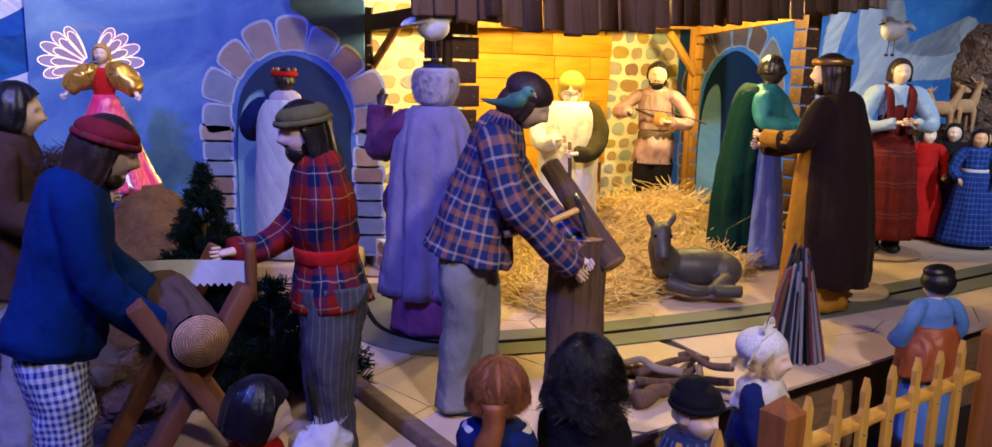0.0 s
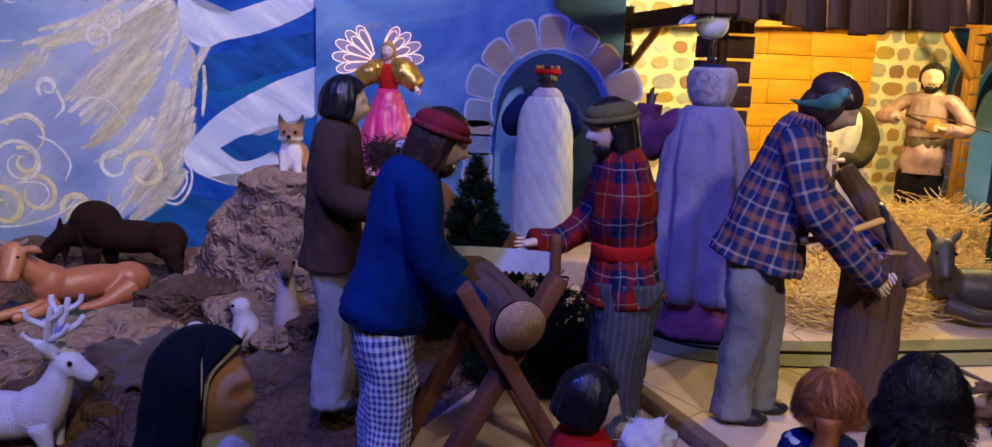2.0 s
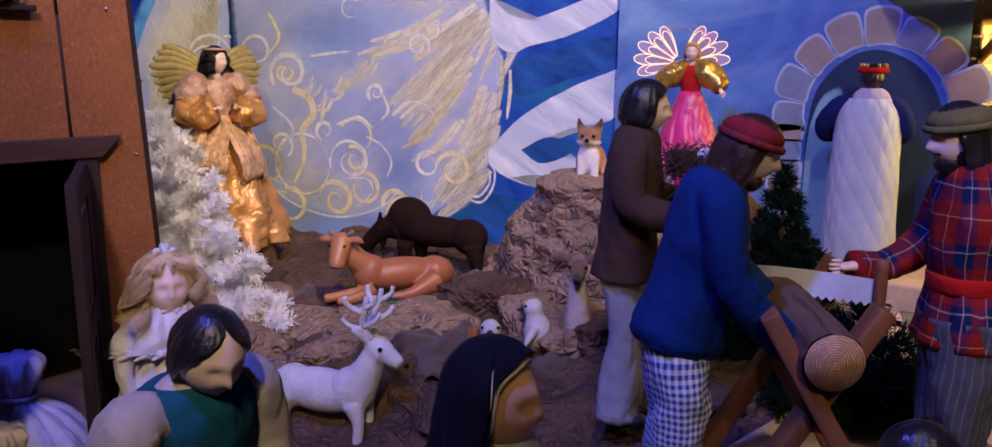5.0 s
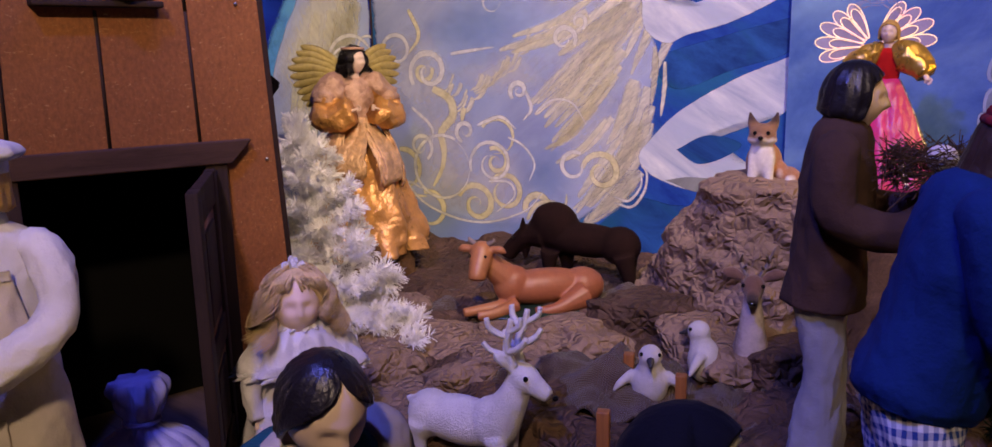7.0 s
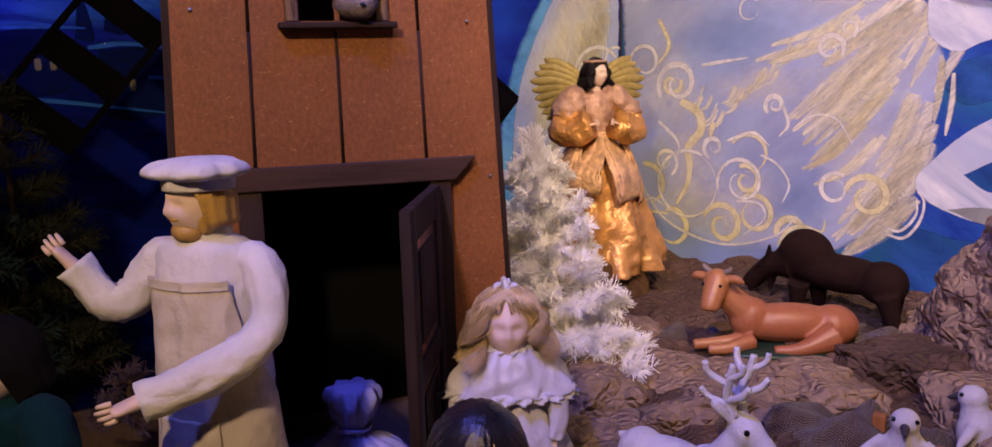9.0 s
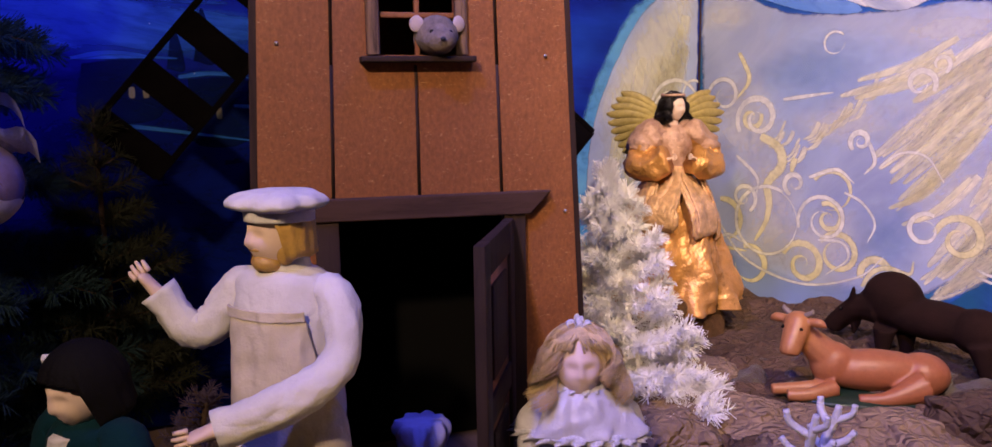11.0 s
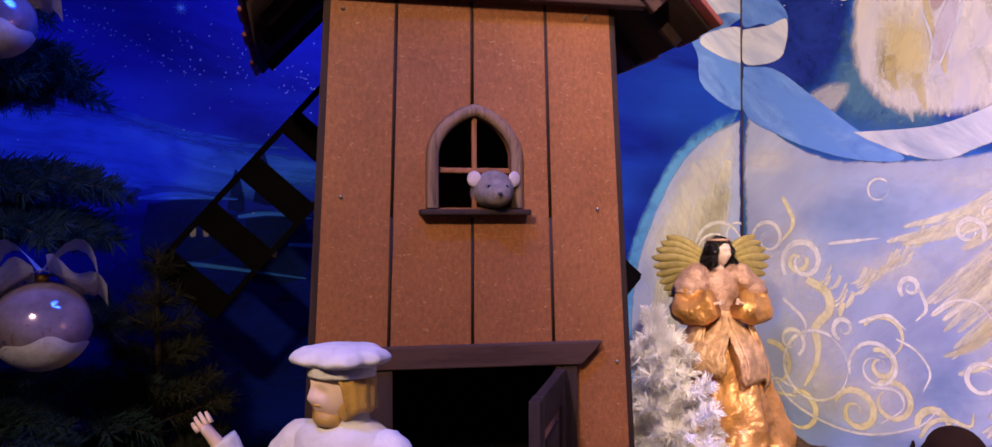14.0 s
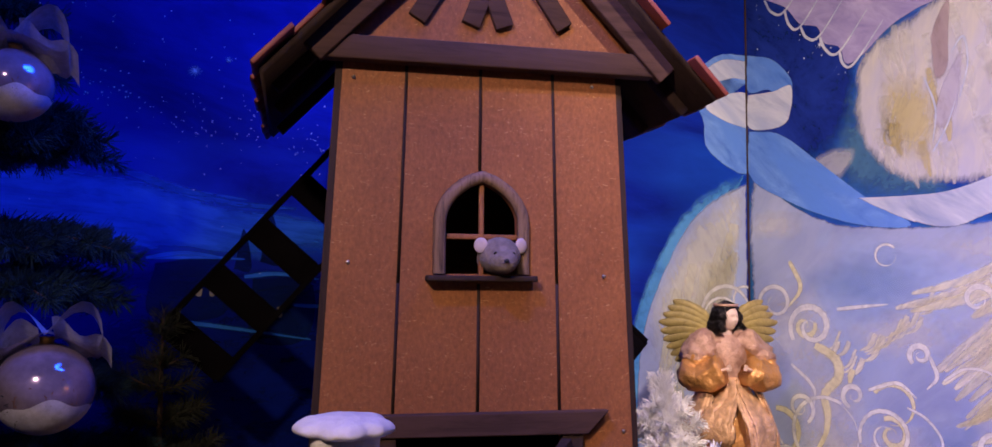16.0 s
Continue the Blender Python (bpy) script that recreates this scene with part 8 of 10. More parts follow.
# two white seabird chicks
for x, y, z, yaw in ((-1.13, 1.722, 0.212, -165), (-1.165, 1.562, 0.205, -60)):
    animal("seabird_chick", "small white plush seabird chick with spread flippers", M_chick, pose(x, y, z, 0, 0, yaw), [
        ("b", (0, 0, 0.045), (0.034, 0.036, 0.048)), ("b", (0.012, 0, 0.105), (0.024, 0.023, 0.023)), ("t", [(0.005, 0, 0.07, 0.026), (0.01, 0, 0.10, 0.02)]), ("t", [(0, 0.03, 0.065, 0.012), (0.01, 0.058, 0.045, 0.008), (0.015, 0.07, 0.03, 0.003)]), ("t", [(0, -0.03, 0.065, 0.012), (0.01, -0.058, 0.045, 0.008), (0.015, -0.07, 0.03, 0.003)])],
        [(0.026, 0.017, 0.113), (0.026, -0.017, 0.113)], extra=[("beak", M_beak, [("t", [(0.03, 0, 0.104, 0.009), (0.052, 0, 0.096, 0.002)])])], er=0.004, voxel=0.004)

# deer lying behind them, looking into the hall
animal("deer", "brown toy deer with white chest and thin antlers lying down", M_doe, pose(-1.058, 1.785, 0.205, 0, 0, -68), [
    ("b", (-0.08, 0.02, 0.055), (0.11, 0.055, 0.055), (0, 0, -15)), ("t", [(-0.01, 0, 0.045, 0.052), (0.012, 0, 0.12, 0.036), (0.022, 0, 0.19, 0.024), (0.024, 0, 0.225, 0.021)]), ("b", (0.028, 0, 0.248), (0.030, 0.027, 0.027), (0, 20, 0)), ("t", [(0.04, 0, 0.243, 0.021), (0.068, 0, 0.226, 0.014), (0.076, 0, 0.220, 0.012)]),
    ("t", [(0.012, 0.022, 0.262, 0.008), (0.010, 0.045, 0.272, 0.015), (0.010, 0.062, 0.274, 0.012), (0.012, 0.072, 0.272, 0.003)]), ("t", [(0.012, -0.022, 0.262, 0.008), (0.010, -0.045, 0.272, 0.015), (0.010, -0.062, 0.274, 0.012), (0.012, -0.072, 0.272, 0.003)]), ("t", [(0.0, 0.035, 0.04, 0.022), (0.06, 0.04, 0.016, 0.012), (0.11, 0.03, 0.010, 0.010)]), ("t", [(0.0, -0.035, 0.04, 0.022), (0.05, -0.045, 0.016, 0.012), (0.09, -0.04, 0.010, 0.010)])],
    [(0.046, 0.022, 0.254), (0.046, -0.022, 0.254)], extra=[("antler", M_antler, [("t", [(0.015, s * 0.014, 0.268, 0.005), (0.0, s * 0.032, 0.30, 0.0045), (0.012, s * 0.045, 0.34, 0.002)]), ("t", [(0.002, s * 0.032, 0.30, 0.004), (0.03, s * 0.026, 0.325, 0.002)]), ("t", [(0.006, s * 0.022, 0.285, 0.004), (0.032, s * 0.016, 0.298, 0.002)])]) for s in (-1, 1)] + [("nose", M_eye, [("b", (0.086, 0, 0.222), (0.006, 0.009, 0.006))])], voxel=0.004, k=0.86)

# donkey lying in the straw
animal("donkey", "grey glazed donkey lying in the straw", M_donk, pose(0.64, 2.32, 0.285, 0, 0, 178), [
    ("b", (-0.01, 0, 0.062), (0.13, 0.06, 0.058)), ("b", (-0.09, 0, 0.055), (0.06, 0.062, 0.052)), ("t", [(0.07, 0.01, 0.07, 0.05), (0.10, 0.03, 0.12, 0.036), (0.105, 0.045, 0.155, 0.030)]), ("b", (0.105, 0.05, 0.172), (0.030, 0.034, 0.032)), ("t", [(0.105, 0.06, 0.165, 0.028), (0.107, 0.085, 0.135, 0.023), (0.108, 0.10, 0.105, 0.020)]),
    ("t", [(0.125, 0.04, 0.19, 0.009), (0.14, 0.04, 0.213, 0.009), (0.147, 0.04, 0.228, 0.002)]), ("t", [(0.085, 0.04, 0.19, 0.009), (0.07, 0.04, 0.213, 0.009), (0.063, 0.04, 0.228, 0.002)]), ("t", [(0.08, 0.06, 0.03, 0.022), (0.02, 0.095, 0.018, 0.018), (-0.03, 0.09, 0.016, 0.016)]), ("t", [(-0.09, 0.055, 0.035, 0.032), (-0.05, 0.10, 0.02, 0.019), (-0.12, 0.105, 0.018, 0.018)])], [(0.128, 0.079, 0.168), (0.082, 0.079, 0.168)])

# hanging gulls, parrot, mouse
for x, y, z, yaw in ((-0.11, 2.05, 0.995, 20), (1.335, 2.62, 1.05, 200)):
    animal("toy_gull", "round white toy seabird with dark wings hung from a thread", M_gull, pose(x, y, z, 0, 0, yaw), [
        ("b", (0, 0, 0), (0.048, 0.042, 0.04)), ("b", (0.03, 0, 0.03), (0.026, 0.025, 0.022)), ("t", [(-0.03, 0.03, 0.025, 0.016), (-0.075, 0.025, 0.01, 0.01), (-0.095, 0.02, 0.0, 0.003)]), ("t", [(-0.03, -0.03, 0.025, 0.016), (-0.075, -0.025, 0.01, 0.01), (-0.095, -0.02, 0.0, 0.003)])],
        [(0.05, 0.014, 0.036), (0.05, -0.014, 0.036)], extra=[("beak", M_beak, [("t", [(0.052, 0, 0.026, 0.007), (0.08, 0, 0.018, 0.001)])])] + [("leg", M_beak, [("t", [(0.0, s * 0.012, -0.035, 0.002), (0.004, s * 0.014, -0.09, 0.0015)]), ("b", (0.006, s * 0.014, -0.093), (0.009, 0.007, 0.006))]) for s in (-1, 1)] + [("thread", M_chick, [("t", [(0.0, 0, 0.03, 0.0006), (0, 0, 0.30, 0.0006)])])], er=0.003, voxel=0.004, k=0.82)
M_parrot = coloured("parrot_feathers", [("z", 0, 1, (0.01, 0.085, 0.075)), ("x", 0.0, 0.03, (0.06, 0.20, 0.18))], 0.7, 0.5)
animal("toy_parrot", "small green feathered parrot perched on the chopper's shoulder", M_parrot, pose(0.034, 1.405, 0.850, 0, 0, -12), [
    ("b", (0, 0, 0), (0.032, 0.021, 0.022), (0, -25, 0)), ("b", (0.03, 0, 0.022), (0.017, 0.015, 0.016)), ("t", [(-0.02, 0, -0.005, 0.014), (-0.06, 0, -0.004, 0.008), (-0.09, 0, 0.004, 0.003)])], [(0.04, 0.011, 0.026), (0.04, -0.011, 0.026)], extra=[("beak", M_horn, [("t", [(0.044, 0, 0.02, 0.006), (0.052, 0, 0.008, 0.001)])])], er=0.0025, voxel=0.004, k=0.66)
animal("toy_mouse", "grey plush mouse with pale ears looking out of the window", M_mouse, pose(-1.768, 0.887, 0.980, 0, 0, -12), [
    ("b", (0.0, 0, 0.034), (0.04, 0.038, 0.034)), ("b", (0.032, 0, 0.024), (0.026, 0.026, 0.022)), ("b", (-0.03, 0, 0.03), (0.04, 0.036, 0.03))], [(0.041, 0.015, 0.036), (0.041, -0.015, 0.036)],
    extra=[("ear", surf("pale_pink_felt", (0.5, 0.4, 0.36), 0.9), [("b", (0.012, s * 0.036, 0.052), (0.004, 0.013, 0.014), (0, 0, s * 25))]) for s in (-1, 1)] + [("nose", M_beak, [("b", (0.059, 0, 0.024), (0.004, 0.005, 0.004))])], er=0.0045, voxel=0.004)

# fawns on the rock right of the stable
paper_rock([(0.0, 0.30, 0.22, 0, 0), (0.25, 0.26, 0.2, 0, 0), (0.42, 0.2, 0.15, 0, 0), (0.44, 0.08, 0.06, 0, 0)], 31, pose(2.12, 3.42, F), "brown paper rock carrying the fawns", M_kraftd)
paper_rock([(0.0, 0.25, 0.16, 0, 0), (0.12, 0.2, 0.13, 0, 0), (0.2, 0.08, 0.06, 0, 0)], 32, pose(1.75, 3.42, F), "low brown paper rock behind the dolls", M_kraftd)
paper_rock([(0.0, 0.16, 0.16, 0, 0), (0.25, 0.15, 0.13, 0, 0), (0.40, 0.1, 0.10, 0, 0), (0.44, 0.03, 0.03, 0, 0)], 33, pose(2.28, 3.45, 0.70), "dark boulder of crumpled paper above the fawns", M_kraftd)
for x, y, yaw, s in ((1.95, 3.30, -20, 1.0), (2.05, 3.30, 15, 1.1), (2.0, 3.36, 170, 0.9)):
    animal("fawn", "small spotted brown toy fawn on the rock", M_fawn, pose(x, y, 0.685, 0, 0, yaw), [
        ("b", (0, 0, 0.10 * s), (0.055, 0.025, 0.03)), ("t", [(0.04, 0, 0.11 * s, 0.02), (0.06, 0, 0.16 * s, 0.013), (0.062, 0, 0.175 * s, 0.013)]), ("t", [(0.06, 0, 0.185 * s, 0.016), (0.10, 0, 0.17 * s, 0.008)]), ("t", [(0.055, 0.012, 0.19 * s, 0.006), (0.045, 0.03, 0.21 * s, 0.003)]), ("t", [(0.055, -0.012, 0.19 * s, 0.006), (0.045, -0.03, 0.21 * s, 0.003)]),
        *[("t", [(a, b, 0.09 * s, 0.011), (a, b, 0.0, 0.006)]) for a in (-0.04, 0.035) for b in (-0.014, 0.014)]], [(0.075, 0.013, 0.185 * s), (0.075, -0.013, 0.185 * s)], er=0.003, voxel=0.004)

# ---- props ----
M_bark = wood("rough_bark", (0.125, 0.072, 0.050), 0.35, 2, 26, 0.9, 1.0)
M_buck = wood("red_brown_sawbuck_wood", (0.17, 0.065, 0.03), 0.5, 2, 14)
M_steel = surf("pale_dull_steel", (0.62, 0.63, 0.66), 0.45, 0.25, 10, 120, 0.1, metal=0.25)
M_pick = wood("orange_varnished_pine", (0.66, 0.36, 0.08), 0.7, 2, 14, 0.4, 0.2)
M_fpost = wood("brown_varnished_post", (0.30, 0.11, 0.035), 0.6, 2, 14, 0.45, 0.2)


def end_grain():
    k = Nodes("log_end_rings")
    w = k.n("ShaderNodeTexWave")
    w.wave_type = "RINGS"
    w.rings_direction = "Z"
    k.link(k.coords(), w.inputs["Vector"])
    w.inputs["Scale"].default_value = 95
    w.inputs["Distortion"].default_value = 6.0
    w.inputs["Detail"].default_value = 3
    c = k.ramp(w.outputs["Fac"], [(0.2, (0.26, 0.14, 0.075)), (0.8, (0.50, 0.30, 0.16))])
    c = k.mix(0.5, c, k.ramp(k.noise(k.coords(), 40, 6, 0.7), [(0.38, 0.25), (0.62, 1.15)]), "MULTIPLY")
    k.bump(w.outputs["Fac"], 0.2, 0.001)
    return k.out(c, 0.7)


M_rings = end_grain()


def log_piece(name, a, b, r, label, r2=None, seed=0, bark=M_bark, rough=0.08):
    """A round of wood from a to b, bark and two sawn ends."""
    a, b = Vector(a), Vector(b)
    L = (b - a).length
    m = (b - a).to_track_quat("Z", "Y").to_matrix().to_4x4()
    m.translation = a
    root = base(name, m, label, name.replace("_", " "))
    bm = bmesh.new()
    tube(bm, [(0, 0, 0.001, r), (0, 0, L * 0.5, (r + (r2 or r)) / 2), (0, 0, L - 0.001, r2 or r)], 0, 40, 20, 0.02, 5, seed, caps=False, wrinkle=rough, foldtop=0.02)
    part("bark", bm, bark, root)
    for z, rr, flip in ((0.001, r, True), (L - 0.001, r2 or r, False)):
        bm = bmesh.new()
        tube(bm, [(0, 0, z - 0.002, rr * 0.97), (0, 0, z + 0.002, rr * 0.96)], 0, 40)
        part("sawn_end", bm, M_rings, root, "pale sawn end with rings")
    return root


log_piece("log", (-0.398, 1.085, 0.543), (-0.512, 1.30, 0.552), 0.037, "sawn log with bark resting on the sawbuck")
# sawbuck: two crossed frames and a stretcher
buck = base("sawbuck", pose(-0.43, 1.06, 0.248), "red-brown wooden sawbuck of crossed beams holding the log", "sawbuck")
ax = Vector((-0.137, 0.275, 0.03)).normalized()
for k in (0.045, 0.235):
    c = Vector((-0.398, 1.085, 0.5)) + ax * k - Vector((-0.43, 1.06, 0.248))
    side = Vector((0.88, 0.44, 0)).normalized()
    for sg in (-1, 1):
        bm = bmesh.new()
        top, foot = c + side * sg * 0.075 + Vector((0, 0, 0.09)) + ax * 0.012 * sg, c - side * sg * 0.125 + ax * 0.012 * sg
        foot.z = 0.006
        beam(bm, foot, top, 0.024, 0.034, 0, 0.004, up=ax)
        part("leg", bm, M_buck, buck)
bm = bmesh.new()
beam(bm, Vector((-0.398, 1.085, 0.44)) + ax * 0.045 - Vector((-0.43, 1.06, 0.248)), Vector((-0.398, 1.085, 0.44)) + ax * 0.235 - Vector((-0.43, 1.06, 0.248)), 0.02, 0.03, 0, 0.003)
part("stretcher", bm, M_buck, buck)

# two-man saw
a, b = Vector((-0.60, 1.30, 0.577)), Vector((-0.372, 1.262, 0.592))
saw = base("saw", Matrix.Translation(a), "long two-man saw with a toothed steel blade across the log", "saw")
bm = bmesh.new()
d0 = b - a
n = 40
top = [bm.verts.new(d0 * (i / n) + Vector((0, 0, 0.016 + 0.004 * math.sin(i / n * math.pi)))) for i in range(n + 1)]
low = [bm.verts.new(d0 * (i / n) + Vector((0, 0, -0.016 - (0.006 if i % 2 else 0)))) for i in range(n + 1)]
for i in range(n):
    bm.faces.new((low[i], low[i + 1], top[i + 1], top[i]))
r = bmesh.ops.extrude_face_region(bm, geom=list(bm.faces))
for g in r["geom"]:
    if isinstance(g, bmesh.types.BMVert):
        g.co += Vector((0.0003, 0.0016, 0))
bmesh.ops.recalc_face_normals(bm, faces=bm.faces)
part("blade", bm, M_steel, saw, "toothed steel blade", smooth=False)
for p in (Vector((0, 0, 0)), d0):
    bm = bmesh.new()
    tube(bm, [(p.x, p.y, -0.03, 0.008), (p.x, p.y, 0.02, 0.009), (p.x, p.y, 0.06, 0.008)], 0, 10, 8)
    part("handle", bm, M_buck, saw)

# chopping block, chopped branch, axe
log_piece("chopping_block", (0.175, 1.565, F), (0.178, 1.565, 0.592), 0.057, "upright chopping block of rough bark-covered timber", 0.055, 3)
log_piece("branch_billet", (0.128, 1.66, 0.715), (0.24, 1.525, 0.545), 0.021, "dark barked branch lying across the chopping block", 0.024, 5, rough=0.15)
axe = base("axe", pose(0.085, 1.475, 0.625), "short-handled axe with a steel head", "axe")
bm = bmesh.new()
tube(bm, [(-0.06, -0.015, -0.012, 0.0065), (0.0, 0, 0.0, 0.006), (0.085, 0.02, 0.032, 0.0065)], 0, 10, 12)
part("handle", bm, M_pick, axe)
bm = bmesh.new()
tube(bm, [(0.07, 0.018, 0.055, 0.004, 0.014), (0.08, 0.022, 0.03, 0.007, 0.012), (0.09, 0.025, 0.0, 0.004, 0.018), (0.095, 0.027, -0.018, 0.001, 0.027)], 0, 12, 12)
part("head", bm, surf("dark_axe_steel", (0.10, 0.10, 0.11), 0.4, 0.3, metal=0.6), axe, "dull steel axe head")

# straw heap in the stable
M_straw = surf("golden_straw", (0.86, 0.60, 0.20), 0.6, 0.35, 40, 200, 0.2)
rg = random.Random(2)


def heap(s, t):
    ridge = float(np.interp(s, (0.10, 0.22, 0.40, 0.60, 0.80, 1.0, 1.18, 1.36), (0.0, 0.02, 0.08, 0.14, 0.18, 0.20, 0.165, 0.0)))
    c = O + EX * s + EY * t
    return 0.85 * ridge * math.exp(-((t - 0.30) / 0.19) ** 2) * (0.88 + 0.35 * noise.noise(Vector((c.x * 7, c.y * 7, 1))))


rows = []
while len(rows) < 10500:
    s, t = rg.uniform(0.14, 1.36), rg.uniform(-0.25, 0.55) if rg.random() < 0.75 else rg.uniform(-0.25, 0.1)
    edge = -0.21 + 0.10 * max(0.0, s - 0.3) + 0.07 * noise.noise(Vector((s * 5, 0, 3)))
    if t < edge + rg.random() ** 2 * 0.10:
        continue
    c = O + EX * s + EY * t
    c.z = F + 0.004 + heap(s, t) + rg.random() ** 2 * 0.045
    a, dip, L = rg.uniform(0, 6.283), rg.gauss(0, 0.4), rg.uniform(0.03, 0.10)
    curl = rg.gauss(0, 1.7)
    pts = []
    for q in np.linspace(-1, 1, 8):
        w = a + curl * q
        pts.append(c + Vector((math.cos(w), math.sin(w), dip + 0.25 * math.sin(q * 2 + a))) * L * q)
    for q in pts:
        q.z = max(q.z, F + 0.003)
    rows.append((pts, rg.uniform(0.0011, 0.0024)))
ob = blades("straw", rows, M_straw, kind="stuff")
tagged(ob, "loose heap of golden straw on the stable floor", "straw")
bm = bmesh.new()
prev = None
for s in np.linspace(0.12, 1.38, 64):
    row = []
    for t in np.linspace(-0.05, 0.62, 40):
        c = O + EX * float(s) + EY * float(t)
        row.append(bm.verts.new((c.x, c.y, F + 0.001 + max(0, heap(float(s), float(t)) - 0.006))))
    if prev:
        for q in range(39):
            bm.faces.new((prev[q], row[q], row[q + 1], prev[q + 1]))
    prev = row
M_bed = surf("packed_straw", (0.58, 0.40, 0.15), 0.8, 0.5, 60, 260, 0.8, 0.004)
thing("straw_bed", bm, M_bed, Matrix.Identity(4), "packed golden straw under the loose heap", "straw")

# cone of coloured pencils
cone = base("pencil_cone", pose(0.735, 1.82, F), "pointed bundle of dark and coloured pencils standing on the stage", "bundle")
pcols = [surf("pencil_" + n, c, 0.35, 0.2) for n, c in (("black", (0.012, 0.012, 0.016)), ("navy", (0.015, 0.025, 0.07)), ("brown", (0.10, 0.05, 0.035)), ("grey", (0.14, 0.14, 0.17)), ("red", (0.14, 0.02, 0.025)), ("white", (0.20, 0.20, 0.23)))]
rg = random.Random(6)
for ring, cnt in ((0, 34), (1, 24)):
    for i in range(cnt):
        a = 2 * math.pi * i / cnt + ring * 0.1 + rg.uniform(-0.06, 0.06)
        r0, r1, h = 0.068 + 0.003 * ring, 0.012, rg.uniform(0.20, 0.27) * (1 if ring == 0 else 0.8)
        q = h / 0.27
        bm = bmesh.new()
        tube(bm, [(r0 * math.cos(a), r0 * math.sin(a), 0, 0.0042), ((r0 + (r1 - r0) * q * 0.96) * math.cos(a), (r0 + (r1 - r0) * q * 0.96) * math.sin(a), h * 0.97, 0.0042), ((r0 + (r1 - r0) * q) * math.cos(a), (r0 + (r1 - r0) * q) * math.sin(a), h, 0.001)], 0, 6)
        part("pencil", bm, pcols[min(5, int(rg.random() ** 1.4 * 6))], cone, smooth=False)
bm = bmesh.new()
tube(bm, [(0, 0, 0.001, 0.063), (0, 0, 0.255, 0.008)], 0, 24)
part("core", bm, pcols[0], cone)

# stick pile
rg = random.Random(12)
for i, (x, y, a, L, r, z) in enumerate(((0.36, 1.60, 10, 0.20, 0.010, 0.012), (0.42, 1.64, -20, 0.22, 0.012, 0.014), (0.33, 1.54, 40, 0.11, 0.018, 0.02), (0.44, 1.60, 70, 0.16, 0.008, 0.035), (0.40, 1.66, 25, 0.20, 0.009, 0.035), (0.47, 1.66, 130, 0.13, 0.009, 0.045), (0.34, 1.64, 150, 0.15, 0.009, 0.04), (0.40, 1.58, 5, 0.17, 0.008, 0.03), (0.38, 1.69, -8, 0.17, 0.011, 0.012), (0.45, 1.70, 60, 0.12, 0.009, 0.012))):
    bm = bmesh.new()
    c, s = math.cos(radians(a)), math.sin(radians(a))
    pts = [(t * L * c + rg.gauss(0, 0.006), t * L * s + rg.gauss(0, 0.006), rg.gauss(0, 0.003), r * (1.1 - 0.4 * (t + 0.5))) for t in (-0.5, -0.2, 0.1, 0.3, 0.5)]
    tube(bm, pts, 0, 9, 16, wrinkle=0.2, seed=i)
    thing("stick", bm, M_bark if i % 3 else surf("grey_driftwood", (0.26, 0.20, 0.16), 0.8, 0.35), pose(x, y, F + z), "crooked barked stick in a pile on the stage edge", "stick", "sticks in the pile")

# picket fence before the stage
fence = base("picket_fence", pose(0.36, 1.010, 0.0), "low picket fence of orange varnished pine before the stage", "fence")
fd = Vector((0.849, 0.528, 0)).normalized()
fang = math.degrees(math.atan2(fd.y, fd.x))


def fpost(s, top, w):
    bm = bmesh.new()
    box(bm, (-w / 2, -w / 2, 0.0), (w / 2, w / 2, top - w * 0.55), 0, 0.002)
    z = top - w * 0.55
    ring = [bm.verts.new((x * w / 2, y * w / 2, z + 0.0005)) for x, y in ((-1, -1), (1, -1), (1, 1), (-1, 1))]
    tip = bm.verts.new((0, 0, top))
    for i in range(4):
        bm.faces.new((ring[i], ring[(i + 1) % 4], tip))
    p = fd * s
    part("fence_post", bm, M_fpost, fence, "", pose(p.x, p.y, 0, 0, 0, fang), smooth=False)


fpost(-0.005, 0.50, 0.042)
fpost(0.60, 0.50, 0.042)
for i in range(10):
    s = 0.050 + i * 0.070 if i < 7 else -0.133 - 0.068 * (i - 7)
    bm = bmesh.new()
    w, t, h, z0 = 0.0105, 0.004, 0.30, 0.17
    tp = 0.485 + 0.003 * math.sin(i * 2.3)
    prof = [(-w, z0), (w, z0), (w, tp - 0.055), (w * 0.62, tp - 0.045), (w * 0.75, tp - 0.02), (0, tp), (-w * 0.75, tp - 0.02), (-w * 0.62, tp - 0.045), (-w, tp - 0.055)]
    f = bm.faces.new([bm.verts.new((x, -t, z)) for x, z in prof])
    r = bmesh.ops.extrude_face_region(bm, geom=[f])
    for g in r["geom"]:
        if isinstance(g, bmesh.types.BMVert):
            g.co.y += 2 * t
    bmesh.ops.recalc_face_normals(bm, faces=bm.faces)
    p = fd * s
    part("picket", bm, M_pick, fence, "", pose(p.x, p.y, 0, 0, 0, fang), smooth=False)
    bm = bmesh.new()
    ball(bm, (0, -0.005, tp - 0.085), 0.0022, 0, seg=6)
    part("nail", bm, M_nail, fence, "", pose(p.x, p.y, 0, 0, 0, fang))
for z in (0.41, 0.24):
    bm = bmesh.new()
    beam(bm, fd * -0.30 + Vector((-0.0055, 0.0075, z)), fd * 0.55 + Vector((-0.0055, 0.0075, z)), 0.012, 0.022, 0, 0.002, up=(-fd.y, fd.x, 0))
    part("fence_rail", bm, M_pick, fence)

